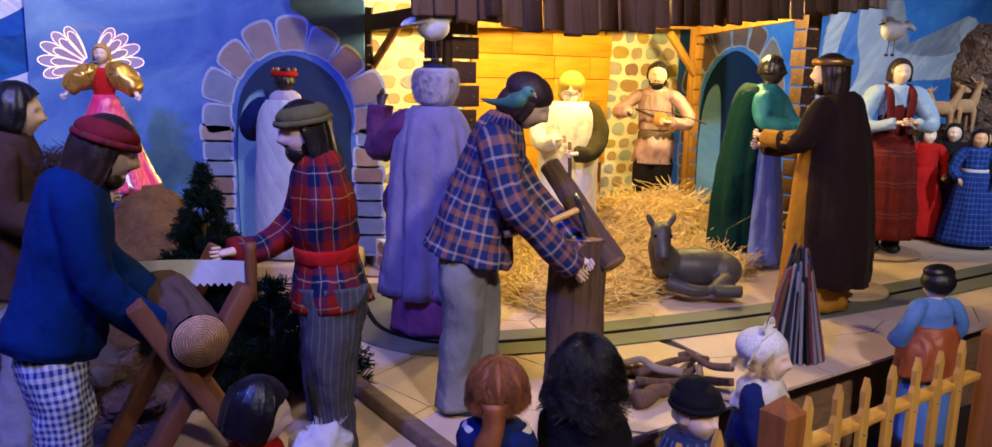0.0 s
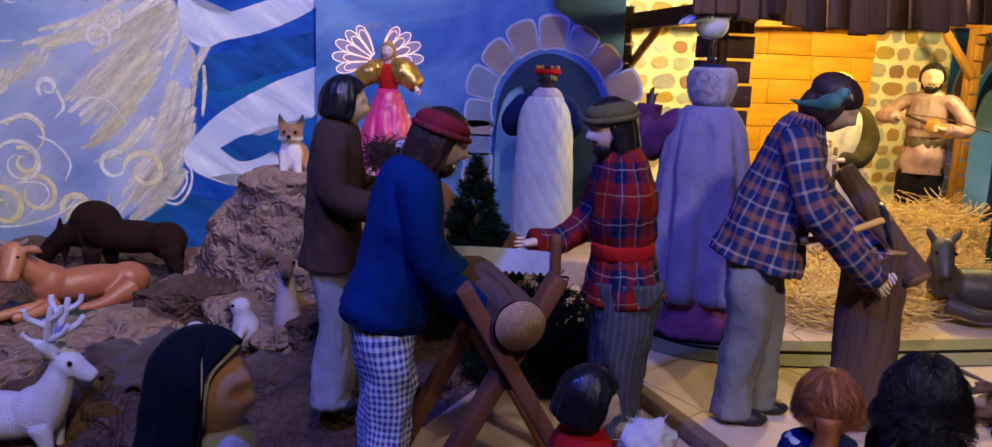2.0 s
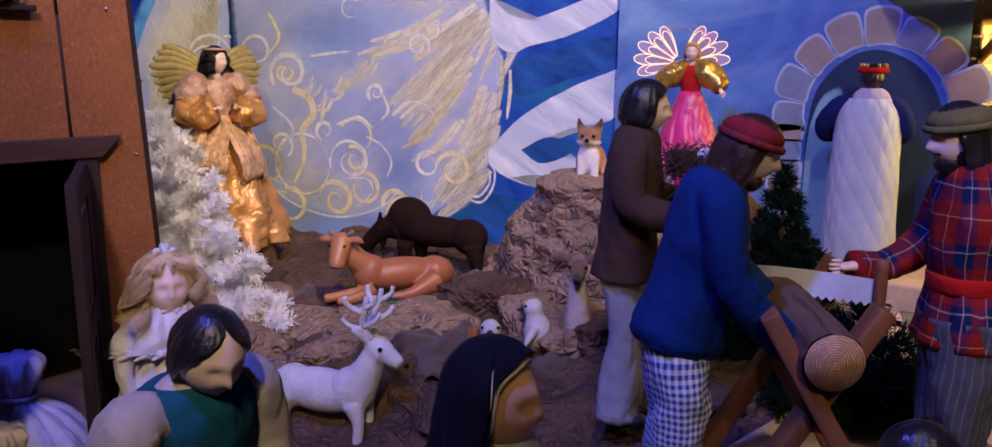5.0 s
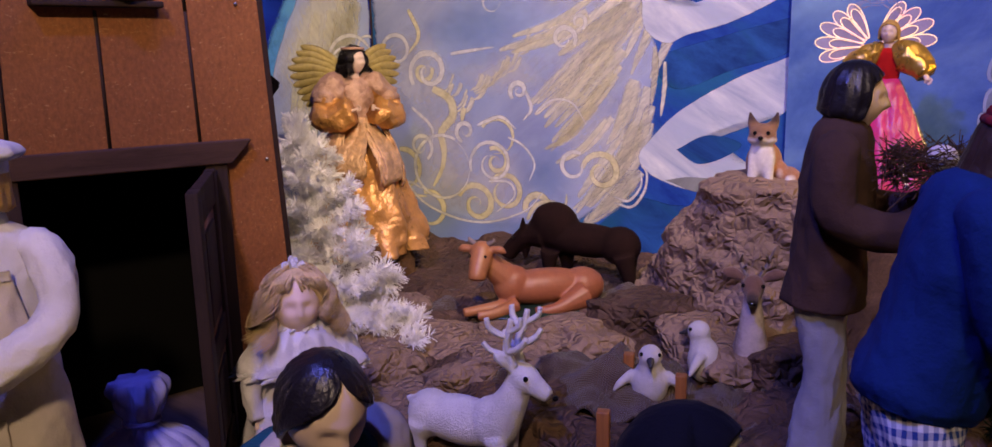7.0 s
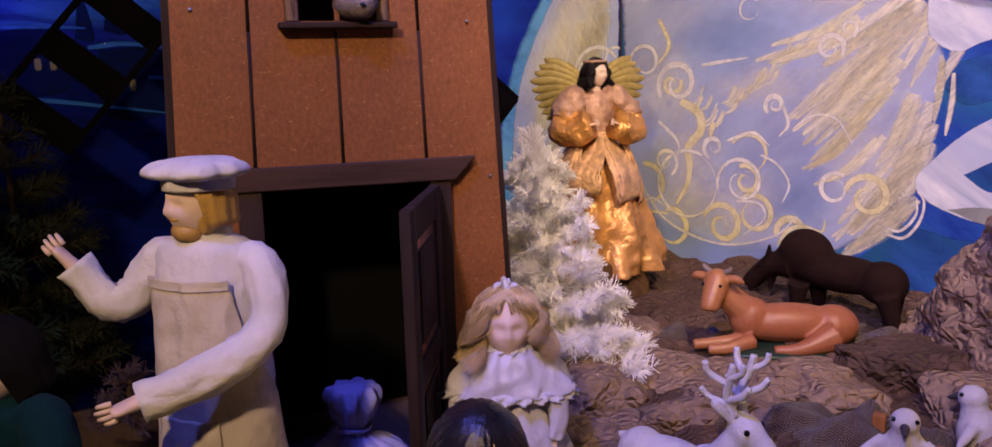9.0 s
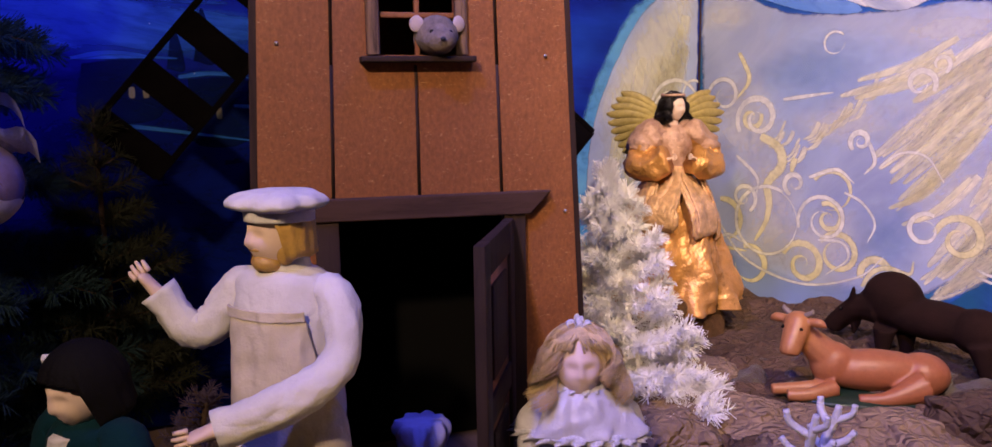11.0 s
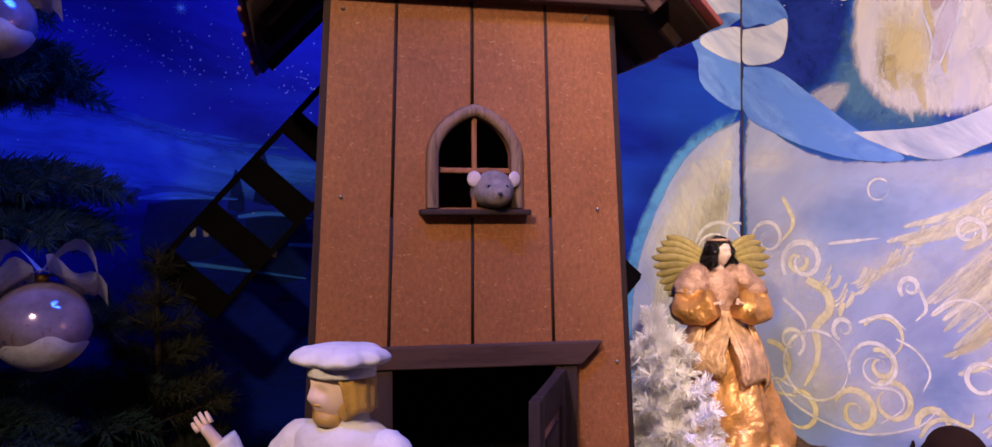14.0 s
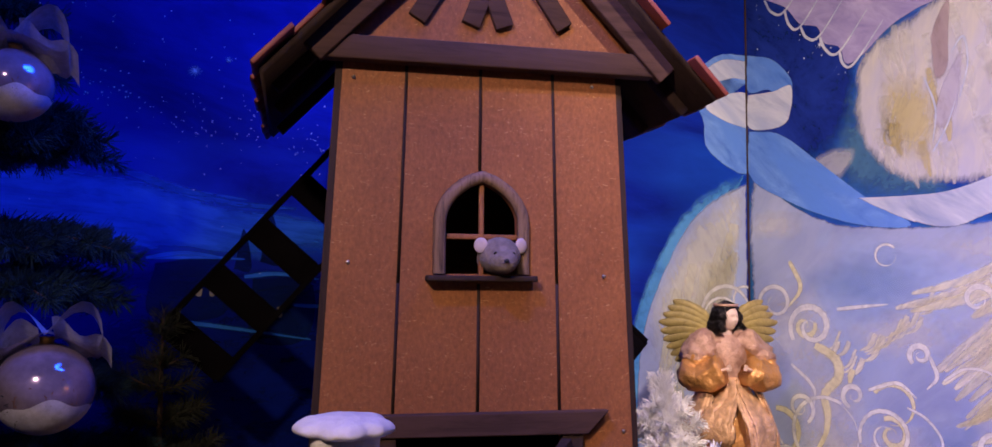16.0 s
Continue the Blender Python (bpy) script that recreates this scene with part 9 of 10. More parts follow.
# small orange stakes round the chicks
for x, y, z0, z1, w in ((-1.235, 1.60, 0.17, 0.285, 0.021), (-1.10, 1.565, 0.17, 0.283, 0.021), (-1.055, 1.225, 0.13, 0.345, 0.02)):
    bm = boxed((-w / 2, -w / 2, 0), (w / 2, w / 2, z1 - z0), 0.002)
    thing("stake", bm, M_fpost, pose(x, y, z0, 0, 0, 25), "short square stake of brown varnished pine", "stake", "short stakes")

# ---- needle trees ----
def needles(rows, a, b, ln, count, rg, w, droop=0.0, tip=True):
    ax = (b - a)
    L = ax.length
    d = ax.normalized()
    u = d.cross(Vector((0, 0, 1)))
    u = u.normalized() if u.length > 0.05 else Vector((1, 0, 0))
    v = d.cross(u)
    for i in range(count):
        t = rg.random()
        ang = rg.uniform(0, 6.283)
        c = a + ax * t
        out = (u * math.cos(ang) + v * math.sin(ang)) * 0.85 + d * rg.uniform(0.35, 0.95)
        out = out.normalized() * ln * rg.uniform(0.75, 1.1) * (1 if t < 0.9 else 0.8)
        out.z -= droop * ln
        rows.append(([c, c + out], w))


def needle_tree(name, label, m, trunk, r0, levels, per, ln, dens, mat, bark, seed, w=0.0010, lift=0.15, top=0.0, rmin=0.05):
    """trunk: list of points; branches get shorter upwards."""
    rg = random.Random(seed)
    root = base(name, m, label, "tree")
    tr = spline(trunk, 24)
    bm = bmesh.new()
    tube(bm, [(*p, 0.011 * (1 - 0.8 * i / 23)) for i, p in enumerate(tr)], 0, 8)
    part("trunk", bm, bark, root)
    rows = []
    bmb = bmesh.new()
    for k in range(levels):
        t = k / (levels - 1)
        c = Vector(tr[int(t * 0.93 * 23)])
        L = r0 * (1 - t) ** 0.85 + rmin
        nb = max(3, int(per * (1 - 0.55 * t)))
        for j in range(nb):
            a = 2 * math.pi * (j + rg.uniform(-0.25, 0.25)) / nb + k * 1.3
            q = c + Vector((math.cos(a), math.sin(a), lift + 0.5 * t + rg.uniform(-0.15, 0.1))).normalized() * L * rg.uniform(0.8, 1.1)
            tube(bmb, [(*c, 0.0025), (*q, 0.0012)], 0, 5)
            needles(rows, c.lerp(q, 0.12), q, ln, int(dens * L / 0.1), rg, w)
            if L > 0.09:
                for f in (0.45, 0.7):
                    s = c.lerp(q, f)
                    e = (q - c).cross(Vector((0, 0, 1))).normalized() * L * 0.38 * rg.choice((-1, 1)) + (q - c) * 0.25
                    needles(rows, s, s + e, ln * 0.9, int(dens * L / 0.1 * 0.4), rg, w)
    c = Vector(tr[-6])
    needles(rows, c, Vector(tr[-1]) + Vector((0, 0, top)), ln, int(dens * 1.5), rg, w)
    part("branch_work", bmb, bark, root, kind="stuff")
    blades("needles", rows, mat, root, kind="stuff")
    return root


def fir_tree():
    """Tall fir: whorls of flat drooping boughs with side twigs, open gaps between the whorls."""
    rg = random.Random(8)
    root = base("fir_tree", pose(-2.42, -0.02, 0.0), "tall dark green fir hung with glass balls before the night sky", "tree")
    bm = bmesh.new()
    tube(bm, [(0, 0, 0, 0.030), (0.004, 0, 0.6, 0.024), (0, 0.003, 1.2, 0.014), (0, 0, 1.85, 0.004)], 0, 10, 20, wrinkle=0.1)
    part("trunk", bm, M_twig, root)
    rows = []
    for z0, L0, n in ((1.72, 0.10, 6), (1.55, 0.13, 6), (1.42, 0.16, 7), (1.325, 0.24, 9), (1.275, 0.28, 9), (1.06, 0.30, 10), (0.97, 0.34, 9), (0.78, 0.38, 10), (0.60, 0.42, 10), (0.42, 0.44, 10), (0.25, 0.44, 9)):
        for j in range(n):
            a = 2 * math.pi * (j + rg.uniform(-0.2, 0.2)) / n + z0 * 7
            L, d = L0 * rg.uniform(0.85, 1.08), Vector((math.cos(a), math.sin(a), 0))
            c = Vector((0, 0, z0 + rg.uniform(-0.025, 0.025)))
            pts = [c + d * L * q + Vector((0, 0, L * (0.16 * q - 0.26 * q * q))) for q in (0, 0.25, 0.5, 0.75, 1.0)]
            bm = bmesh.new()
            tube(bm, [(*p, 0.0045 - 0.0008 * i) for i, p in enumerate(pts)], 0, 5)
            part("bough", bm, M_twig, root)
            for p, q in zip(pts[1:], pts[2:]):
                needles(rows, p, q, 0.042, int(900 * (q - p).length), rg, 0.0015)
            needles(rows, pts[-1], pts[-1] + d * 0.012, 0.040, 26, rg, 0.0013)
            side = Vector((-d.y, d.x, 0))
            for i, w in ((1, 0.40), (2, 0.36), (3, 0.25)):
                for sg in (-1, 1):
                    e = pts[i] + (side * sg * 0.75 + d * 0.65 + Vector((0, 0, rg.uniform(-0.35, 0.05)))) * L * w * rg.uniform(0.8, 1.15)
                    needles(rows, pts[i], e, 0.040, int(900 * (e - pts[i]).length) + 18, rg, 0.0015)
    blades("needles", rows, M_fneedle, root, kind="stuff")


def white_tree():
    """Leaning tinsel tree: fanned bottle-brush twigs at random heights, a thick leader."""
    rg = random.Random(5)
    root = base("white_tree", pose(-1.85, 1.445, 0.15), "small white artificial christmas tree leaning beside the mill", "tree")
    tr = spline([(-0.03, -0.02, 0), (-0.09, -0.005, 0.15), (-0.19, 0.015, 0.33), (-0.27, 0.045, 0.48), (-0.310, 0.058, 0.58)], 24)
    bm = bmesh.new()
    tube(bm, [(*q, 0.010 * (1 - 0.8 * i / 23)) for i, q in enumerate(tr)], 0, 8)
    part("trunk", bm, M_wneedle, root)
    rows, bmb = [], bmesh.new()
    for k in range(66):
        t = (k / 65) ** 1.05 * 0.80
        c = Vector(tr[int(t * 23)])
        L = (0.168 * (1 - t) ** 0.95 + 0.030) * rg.uniform(0.82, 1.12)
        a = k * 2.39996 + rg.uniform(-0.25, 0.25)
        rise = 0.10 + 0.55 * t + rg.uniform(-0.15, 0.15)
        out = Vector((math.cos(a), math.sin(a), rise)).normalized()
        pts = [c + out * L * q + Vector((0, 0, 0.10 * L * q * q)) for q in (0.0, 0.35, 0.7, 1.0)]
        low = ground_height(-1.85 + pts[-1].x, 1.445 + pts[-1].y) - 0.15 + 0.045 - pts[-1].z
        if low > 0:
            pts = [p + Vector((0, 0, low * q)) for p, q in zip(pts, (0.2, 0.5, 0.8, 1.0))]
        tube(bmb, [(*p, 0.0028 - 0.0004 * i) for i, p in enumerate(pts)], 0, 5)
        for p, q in zip(pts, pts[1:]):
            needles(rows, p, q, 0.031, int(1050 * (q - p).length), rg, 0.0015)
        needles(rows, pts[-2], pts[-1], 0.034, 60, rg, 0.0015)
        if L > 0.10:
            for f, sg in ((0.45, 1), (0.6, -1)):
                s = pts[0].lerp(pts[-1], f)
                e = (pts[-1] - pts[0]).cross(Vector((0, 0, 1))).normalized() * L * 0.34 * sg + (pts[-1] - pts[0]) * 0.32
                needles(rows, s, s + e, 0.030, int(1050 * e.length), rg, 0.0015)
    for i in range(12, 23):
        needles(rows, Vector(tr[i]), Vector(tr[i + 1]), 0.042, 110, rg, 0.0016)
    part("branch_work", bmb, M_wneedle, root, kind="stuff")
    blades("needles", rows, M_wneedle, root, kind="stuff")


M_wneedle = surf("white_tinsel_needle", (0.92, 0.91, 0.90), 0.5, 0.05, 60, 300, 0.1)
M_gneedle = surf("dark_green_needle", (0.006, 0.016, 0.011), 0.9, 0.4, 60, 300, 0.1, spec=0.1)
M_fneedle = surf("fir_green_needle", (0.028, 0.056, 0.062), 0.8, 0.4, 60, 300, 0.1, spec=0.2)
# paler brownish green: warm light on the sapling is put into the needles
M_dneedle = surf("warm_lit_green_needle", (0.045, 0.050, 0.034), 0.9, 0.4, 60, 300, 0.1, spec=0.1)
# white tinsel coloured dim lilac: the dark beside the mill is in its colour
M_dimtinsel = surf("unlit_lilac_tinsel", (0.12, 0.09, 0.16), 0.8, 0.2, 60, 300, 0.1)
M_twig = surf("brown_twig", (0.08, 0.05, 0.035), 0.8)
white_tree()
needle_tree("small_fir", "small dark green artificial fir behind the sawbuck", pose(-0.645, 1.98, 0.24), [(0, 0, 0), (0.0, 0, 0.2), (-0.005, 0.02, 0.42)], 0.145, 14, 12, 0.026, 190, M_gneedle, M_twig, 6, 0.0014, 0.1, 0.0, 0.02)
needle_tree("small_fir", "low dark green artificial fir under the sawbuck", pose(-0.43, 1.68, 0.24), [(0, 0, 0), (0.0, 0, 0.1), (0.0, 0.02, 0.22)], 0.17, 7, 9, 0.028, 110, M_gneedle, M_twig, 7, 0.0014, 0.25, 0.0, 0.03)
fir_tree()
needle_tree("small_fir", "slim dark fir sapling beside the mill", pose(-2.45, 0.36, 0.3), [(0, 0, 0), (0.0, 0, 0.3), (0.0, 0.0, 0.60)], 0.16, 9, 8, 0.042, 80, M_dneedle, M_twig, 9, 0.0012, 0.1, 0.0, 0.04)

needle_tree("tinsel_branch", "small white tinsel branch standing in the dark beside the mill", pose(-2.0, 0.485, 0.28), [(0, 0, 0), (0.0, 0.01, 0.045), (0.0, 0.02, 0.09)], 0.055, 6, 6, 0.020, 60, M_dimtinsel, M_twig, 15, 0.0010, 0.2, 0.0, 0.03)

# glass balls with gauze bows on the fir
M_glass = surf("mirrored_glass_ball", (0.48, 0.38, 0.60), 0.09, 0.45, 18, 90, 0.02, metal=0.55)
M_scene = surf("white_glitter_snow", (0.66, 0.64, 0.84), 0.7, 0.3, 60, 300, 0.4)
M_hut = surf("brown_painted_hut", (0.16, 0.07, 0.06), 0.5, 0.3, 50)
M_gauze = surf("white_gauze_ribbon", (0.62, 0.62, 0.80), 0.8, 0.3, 80, 350, 0.4)
M_gauze.node_tree.nodes["Principled BSDF"].inputs["Alpha"].default_value = 0.8
for x, y, z, r in ((-2.09, 0.160, 0.777, 0.082), (-2.12, 0.085, 1.315, 0.068)):
    orn = base("glass_ball", pose(x, y, z), "mirrored glass ball painted with snowy village, with gauze bow", "ornament", "glass balls on the fir")
    bm = bmesh.new()
    ball(bm, (0, 0, 0), (r, r, r * 0.97), 0, seg=48)
    part("ball", bm, M_glass, orn)
    bm = bmesh.new()
    n = 96
    rings = []
    for q in np.linspace(0, 1, 14):
        ring = []
        for j in range(n):
            az = 2 * math.pi * j / n
            edge = -0.28 + 0.10 * math.sin(az * 3 + 1) + 0.05 * math.sin(az * 7)
            e = -1.5 + (math.asin(edge) + 1.5) * q
            ring.append(bm.verts.new((r * 1.004 * math.cos(e) * math.cos(az), r * 1.004 * math.cos(e) * math.sin(az), r * 0.974 * math.sin(e))))
        rings.append(ring)
    for u, w in zip(rings, rings[1:]):
        for j in range(n):
            bm.faces.new((u[j], u[(j + 1) % n], w[(j + 1) % n], w[j]))
    part("painted_snow", bm, M_scene, orn)
    bm = bmesh.new()
    for a0, w, h in ((-10, 0.30, 0.22), (25, 0.22, 0.3), (-48, 0.35, 0.16), (60, 0.3, 0.2), (-80, 0.25, 0.2)):
        a = radians(a0)
        pts = []
        for du, zz in ((-w, -0.28), (w, -0.28), (w, -0.28 + h), (0, -0.28 + h * 1.9), (-w, -0.28 + h)):
            e = math.asin(max(-1, min(1, zz)))
            pts.append(bm.verts.new((r * 1.006 * math.cos(e) * math.cos(a + du), r * 1.006 * math.cos(e) * math.sin(a + du), r * 0.976 * math.sin(e))))
        bm.faces.new(pts)
    part("painted_huts", bm, M_hut, orn, smooth=False)
    bm = bmesh.new()
    tube(bm, [(0, 0, r * 0.94, 0.012), (0, 0, r * 1.1, 0.012)], 0, 14)
    part("cap", bm, C_crown, orn)
    bm = bmesh.new()
    for sg in (-1, 1):
        prev = None
        for t in np.linspace(0, 1, 15):
            a = t * 2 * math.pi
            py = sg * (0.075 * math.sin(a / 2) ** 1.0)
            pz = r * 1.16 + 0.036 * math.sin(a) + 0.014 * math.sin(t * 9)
            row = [bm.verts.new((0.012 + dx + 0.01 * math.sin(t * 7), py * (1.2 if sg > 0 else 1.0), pz + 0.02 * math.sin(a / 2) * (dx * 20))) for dx in (-0.042, 0.0, 0.042)]
            if prev:
                for q in range(2):
                    bm.faces.new((prev[q], prev[q + 1], row[q + 1], row[q]))
            prev = row
        prev = None
        for t in np.linspace(0, 1, 12):
            row = [bm.verts.new((0.012 + dx, sg * (0.01 + 0.095 * t), r * 1.16 - 0.05 * t * t + 0.012 * math.sin(t * 8 + sg) + dx * 0.6)) for dx in (-0.036, 0.0, 0.036)]
            if prev:
                for q in range(2):
                    bm.faces.new((prev[q], prev[q + 1], row[q + 1], row[q]))
            prev = row
    part("bow", bm, M_gauze, orn, "white gauze bow")

# ---- sacks by the mill door ----
M_lsack = cloth("violet_grey_cotton", (0.40, 0.40, 0.68), 0.8)
def sack(x, y, z, h, r, mat, label, seed):
    bm = bmesh.new()
    tube(bm, [(0, 0, 0, r * 0.8), (0, 0, 0.05 * h, r * 1.05), (0, 0, 0.28 * h, r * 1.02), (0, 0, 0.50 * h, r * 0.70), (0, 0, 0.64 * h, r * 0.26), (0, 0, 0.70 * h, r * 0.20)], 0, 90, 34, 0.12, 13, seed, wrinkle=0.10, foldtop=0.01)
    root = base("tied_sack", pose(x, y, z, 0, 0, seed * 40), label, "sack", "tied sacks")
    part("sack_body", bm, mat, root)
    bm = bmesh.new()
    tube(bm, [(0, 0, 0.69 * h, r * 0.20), (0, 0, 0.76 * h, r * 0.27), (0, 0, 0.85 * h, r * 0.36), (0, 0, 0.94 * h, r * 0.40), (0, 0, 1.0 * h, r * 0.34)], 0, 84, 26, 0.14, 7, seed + 3, wrinkle=0.16, foldtop=0.10)
    part("sack_neck", bm, mat, root, "crumpled cloth above the tie")
    bm = bmesh.new()
    tube(bm, [(r * 0.25 * math.cos(q), r * 0.25 * math.sin(q), 0.695 * h, 0.004) for q in np.linspace(0, 6.2832, 20)], 0, 6, caps=False)
    part("tie", bm, mat, root)


sack(-1.635, 0.787, 0.17, 0.226, 0.104, M_lsack, "violet-grey cotton sack tied at the neck by the mill door", 1)
sack(-1.46, 0.66, 0.17, 0.19, 0.092, C_cream, "cream cotton sack tied at the neck before the mill", 2)

# nest, fiddle, staff, plants
nest = base("bird_nest", pose(-0.675, 1.40, 0.728), "twig nest with a pale egg held by the figure in brown", "nest")
rows = []
rg = random.Random(14)
for i in range(420):
    a = rg.uniform(0, 6.283)
    r, z = rg.uniform(0.028, 0.052), rg.uniform(-0.02, 0.022)
    c = Vector((r * math.cos(a), r * math.sin(a), z))
    t = Vector((-math.sin(a), math.cos(a), rg.gauss(0, 0.5))) * rg.uniform(0.015, 0.035) + Vector((rg.gauss(0, 0.008), rg.gauss(0, 0.008), 0))
    rows.append(([c - t, c, c + t], 0.0009))
blades("twigs", rows, M_twig, nest, kind="stuff")
bm = bmesh.new()
ball(bm, (0.02, -0.01, 0.012), (0.02, 0.016, 0.018), 0)
part("egg", bm, C_white, nest)

fid = base("fiddle", pose(0.715, 3.045, 0.728, 0, 0, -112), "small brown fiddle with a dark bow", "fiddle")
bm = bmesh.new()
tube(bm, [(0.0, -0.02, 0.01, 0.010, 0.018), (0.0, -0.0, 0.005, 0.010, 0.028), (0.0, 0.025, -0.005, 0.010, 0.019), (0.0, 0.05, -0.012, 0.010, 0.026), (0.0, 0.07, -0.018, 0.009, 0.016)], 0, 16, 20, ref=(0, 0, 1))
part("body", bm, M_ochre, fid)
bm = bmesh.new()
tube(bm, [(0.0, -0.02, 0.012, 0.006), (0, -0.085, 0.035, 0.004), (0, -0.10, 0.04, 0.006)], 0, 8, 8)
part("neck", bm, M_brownv, fid)
bm = bmesh.new()
tube(bm, [(0.015, -0.09, 0.04, 0.002), (0.018, 0.05, 0.028, 0.002), (0.015, 0.17, -0.005, 0.003)], 0, 6, 8)
part("bow", bm, M_brownv, fid)
bm = bmesh.new()
tube(bm, [(0, 0, 0, 0.006), (0.005, 0, 0.25, 0.006), (0.0, 0, 0.42, 0.006)], 0, 8, 10, wrinkle=0.2)
thing("staff", bm, M_bark, pose(0.315, 2.605, F, 0, 0, 0), "thin wooden shepherd's staff standing on the stable floor", "staff")

M_leaf = surf("green_leaves", (0.08, 0.16, 0.04), 0.5, 0.5, 30, 120, 0.2)
rows = []
rg = random.Random(17)
plant = base("leafy_plant", pose(1.62, 3.20, 0.40), "pale green leafy plant between the figures and the rock", "plant")
for i in range(260):
    a, b = rg.uniform(0, 6.283), rg.uniform(-0.3, 1.2)
    c = Vector((rg.gauss(0, 0.05), rg.gauss(0, 0.04), rg.uniform(-0.1, 0.1)))
    dd = Vector((math.cos(a) * math.cos(b), math.sin(a) * math.cos(b), math.sin(b))) * rg.uniform(0.03, 0.06)
    rows.append(([c, c + dd * 0.5, c + dd], 0.006))
blades("leaves", rows, M_leaf, plant, kind="stuff")
bm = bmesh.new()
tube(bm, [(0, 0, -0.14, 0.012), (0.005, 0, -0.05, 0.01), (0, 0, 0.08, 0.006)], 0, 8, 8)
part("stem", bm, M_twig, plant)

# blue cloth beside the low wall, turning discs under the figures on the road
bm = bmesh.new()
tube(bm, [(0.02, 0.01, 0.30, 0.012), (0.01, 0.005, 0.22, 0.032), (0.0, 0, 0.08, 0.060), (0, 0, 0.0, 0.072)], 0, 60, 24, 0.06, 6, 3, wrinkle=0.15)
thing("blue_cloth", bm, C_bluesat, pose(-0.135, 2.775, F), "cone of draped blue satin cloth behind the low stone wall", "cloth")
M_disc = surf("pale_wooden_disc", (0.42, 0.30, 0.22), 0.6, 0.25, 12, 90, 0.2)
for x, y, r in ((1.53, 2.92, 0.15), (1.12, 2.40, 0.15)):
    bm = bmesh.new()
    tube(bm, [(0, 0, 0.0, r), (0, 0, 0.008, r), (0, 0, 0.011, r - 0.003)], 0, 48)
    thing("round_base", bm, M_disc, pose(x, y, F + 0.004), "flat round wooden base lying on the painted road", "base", "round bases")

C_wing = surf("olive_gold_feathers", (0.40, 0.31, 0.10), 0.5, 0.4, 60, 260, 0.6, metal=0.15)
# ---- dolls along the front ----
G = "dolls of the display"
d = Doll(0.47, 0, 31, 0.84, 1.0)
d.skirt(C_habit, [(0.74, 0.09, 0.12), (0.5, 0.12, 0.15), (0.02, 0.17, 0.2)], 0.03, 7)
d.torso(C_habit, [(0.76, 0.06, 0.07), (0.735, 0.11, 0.15), (0.6, 0.12, 0.16)], 0)
d.head(C_tan, 0.106, 0.868, 0.012, 0, 0, nose=0.17)
d.torso(C_white, [(0.792, 0.075, 0.078), (0.785, 0.115, 0.115), (0.735, 0.145, 0.145), (0.725, 0.135, 0.135)], 0, rings=8, wrinkle=0.0)
d.hair(C_white, "bowl", length=0.75, brow=0.70, wide=64, thick=1.13, depth=0.0)
d.hair(C_habit, "long", length=2.6, brow=0.76, wide=69, thick=1.22, depth=0.012, strands=9, flare=0.20)
d.done("nun_doll", "doll of a nun in a black habit with a white collar", -0.684, 0.756, 0.146, 5, "doll", G)

d = Doll(0.42, 0, 32, 0.84, 1.0)
d.skirt(C_redcl, [(0.72, 0.11, 0.14), (0.5, 0.13, 0.16), (0.02, 0.18, 0.2)], 0.03, 7)
d.torso(C_redcl, [(0.82, 0.06, 0.06), (0.78, 0.10, 0.14), (0.66, 0.115, 0.15)], 0)
d.head(C_pale, 0.085, 0.90, 0.01, 0, 12)
d.hair(C_black, "bowl")
d.done("doll", "doll with glossy black painted hair in a bright red dress", -0.298, 0.935, 0.13, 10, "doll", G)
bm = bmesh.new()
ball(bm, (0, 0, 0), (0.035, 0.03, 0.028), 0, seg=20, rough=0.4, freq=60)
rows = [([Vector((0, 0, 0)), Vector((random.Random(i).gauss(0, 0.012), random.Random(i + 999).gauss(0, 0.012), random.Random(i + 77).gauss(0.004, 0.011)))], 0.0006) for i in range(900)]
fl = base("fleece_tuft", pose(-0.225, 0.945, 0.462), "tuft of white fleece on the red doll's arm", "fleece")
part("wool", bm, C_white, fl)
blades("fibres", rows, C_white, fl, kind="stuff")

d = Doll(0.40, 0, 33, 0.84, 1.0)
d.skirt(C_habit, [(0.74, 0.09, 0.12), (0.4, 0.13, 0.16), (0.02, 0.18, 0.22)], 0.03, 7)
d.torso(C_navy, [(0.82, 0.06, 0.06), (0.78, 0.10, 0.14), (0.66, 0.115, 0.15)], 0)
d.torso(C_white, [(0.800, 0.085, 0.12), (0.79, 0.092, 0.13), (0.78, 0.095, 0.132)], 0, rings=4, wrinkle=0)
d.head(C_pale, 0.09, 0.90)
d.hair(C_red, "bowl", length=0.5, strands=9, depth=0.09)
d.strands(C_red, 1100, 0.35, 0.15, 0.12, 2.0, 40, 30, 1.10, 0.016, 0.30, 3)
p = d.hat_at(-1.0, 0, -0.3)
tube(d.bm, [(p.x, p.y, p.z + 0.01, 0.016), (p.x - 0.006, p.y, p.z - 0.02, 0.013), (p.x - 0.008, p.y + 0.006, p.z - 0.045, 0.014), (p.x - 0.004, p.y + 0.012, p.z - 0.075, 0.008)], d.mi(C_red), 10, 14, 0.15, 3, 1, wrinkle=0.3)
d.done("doll", "doll with a ginger plait and a navy sailor dress", -0.015, 0.99, 0.15, 80, "doll", G)

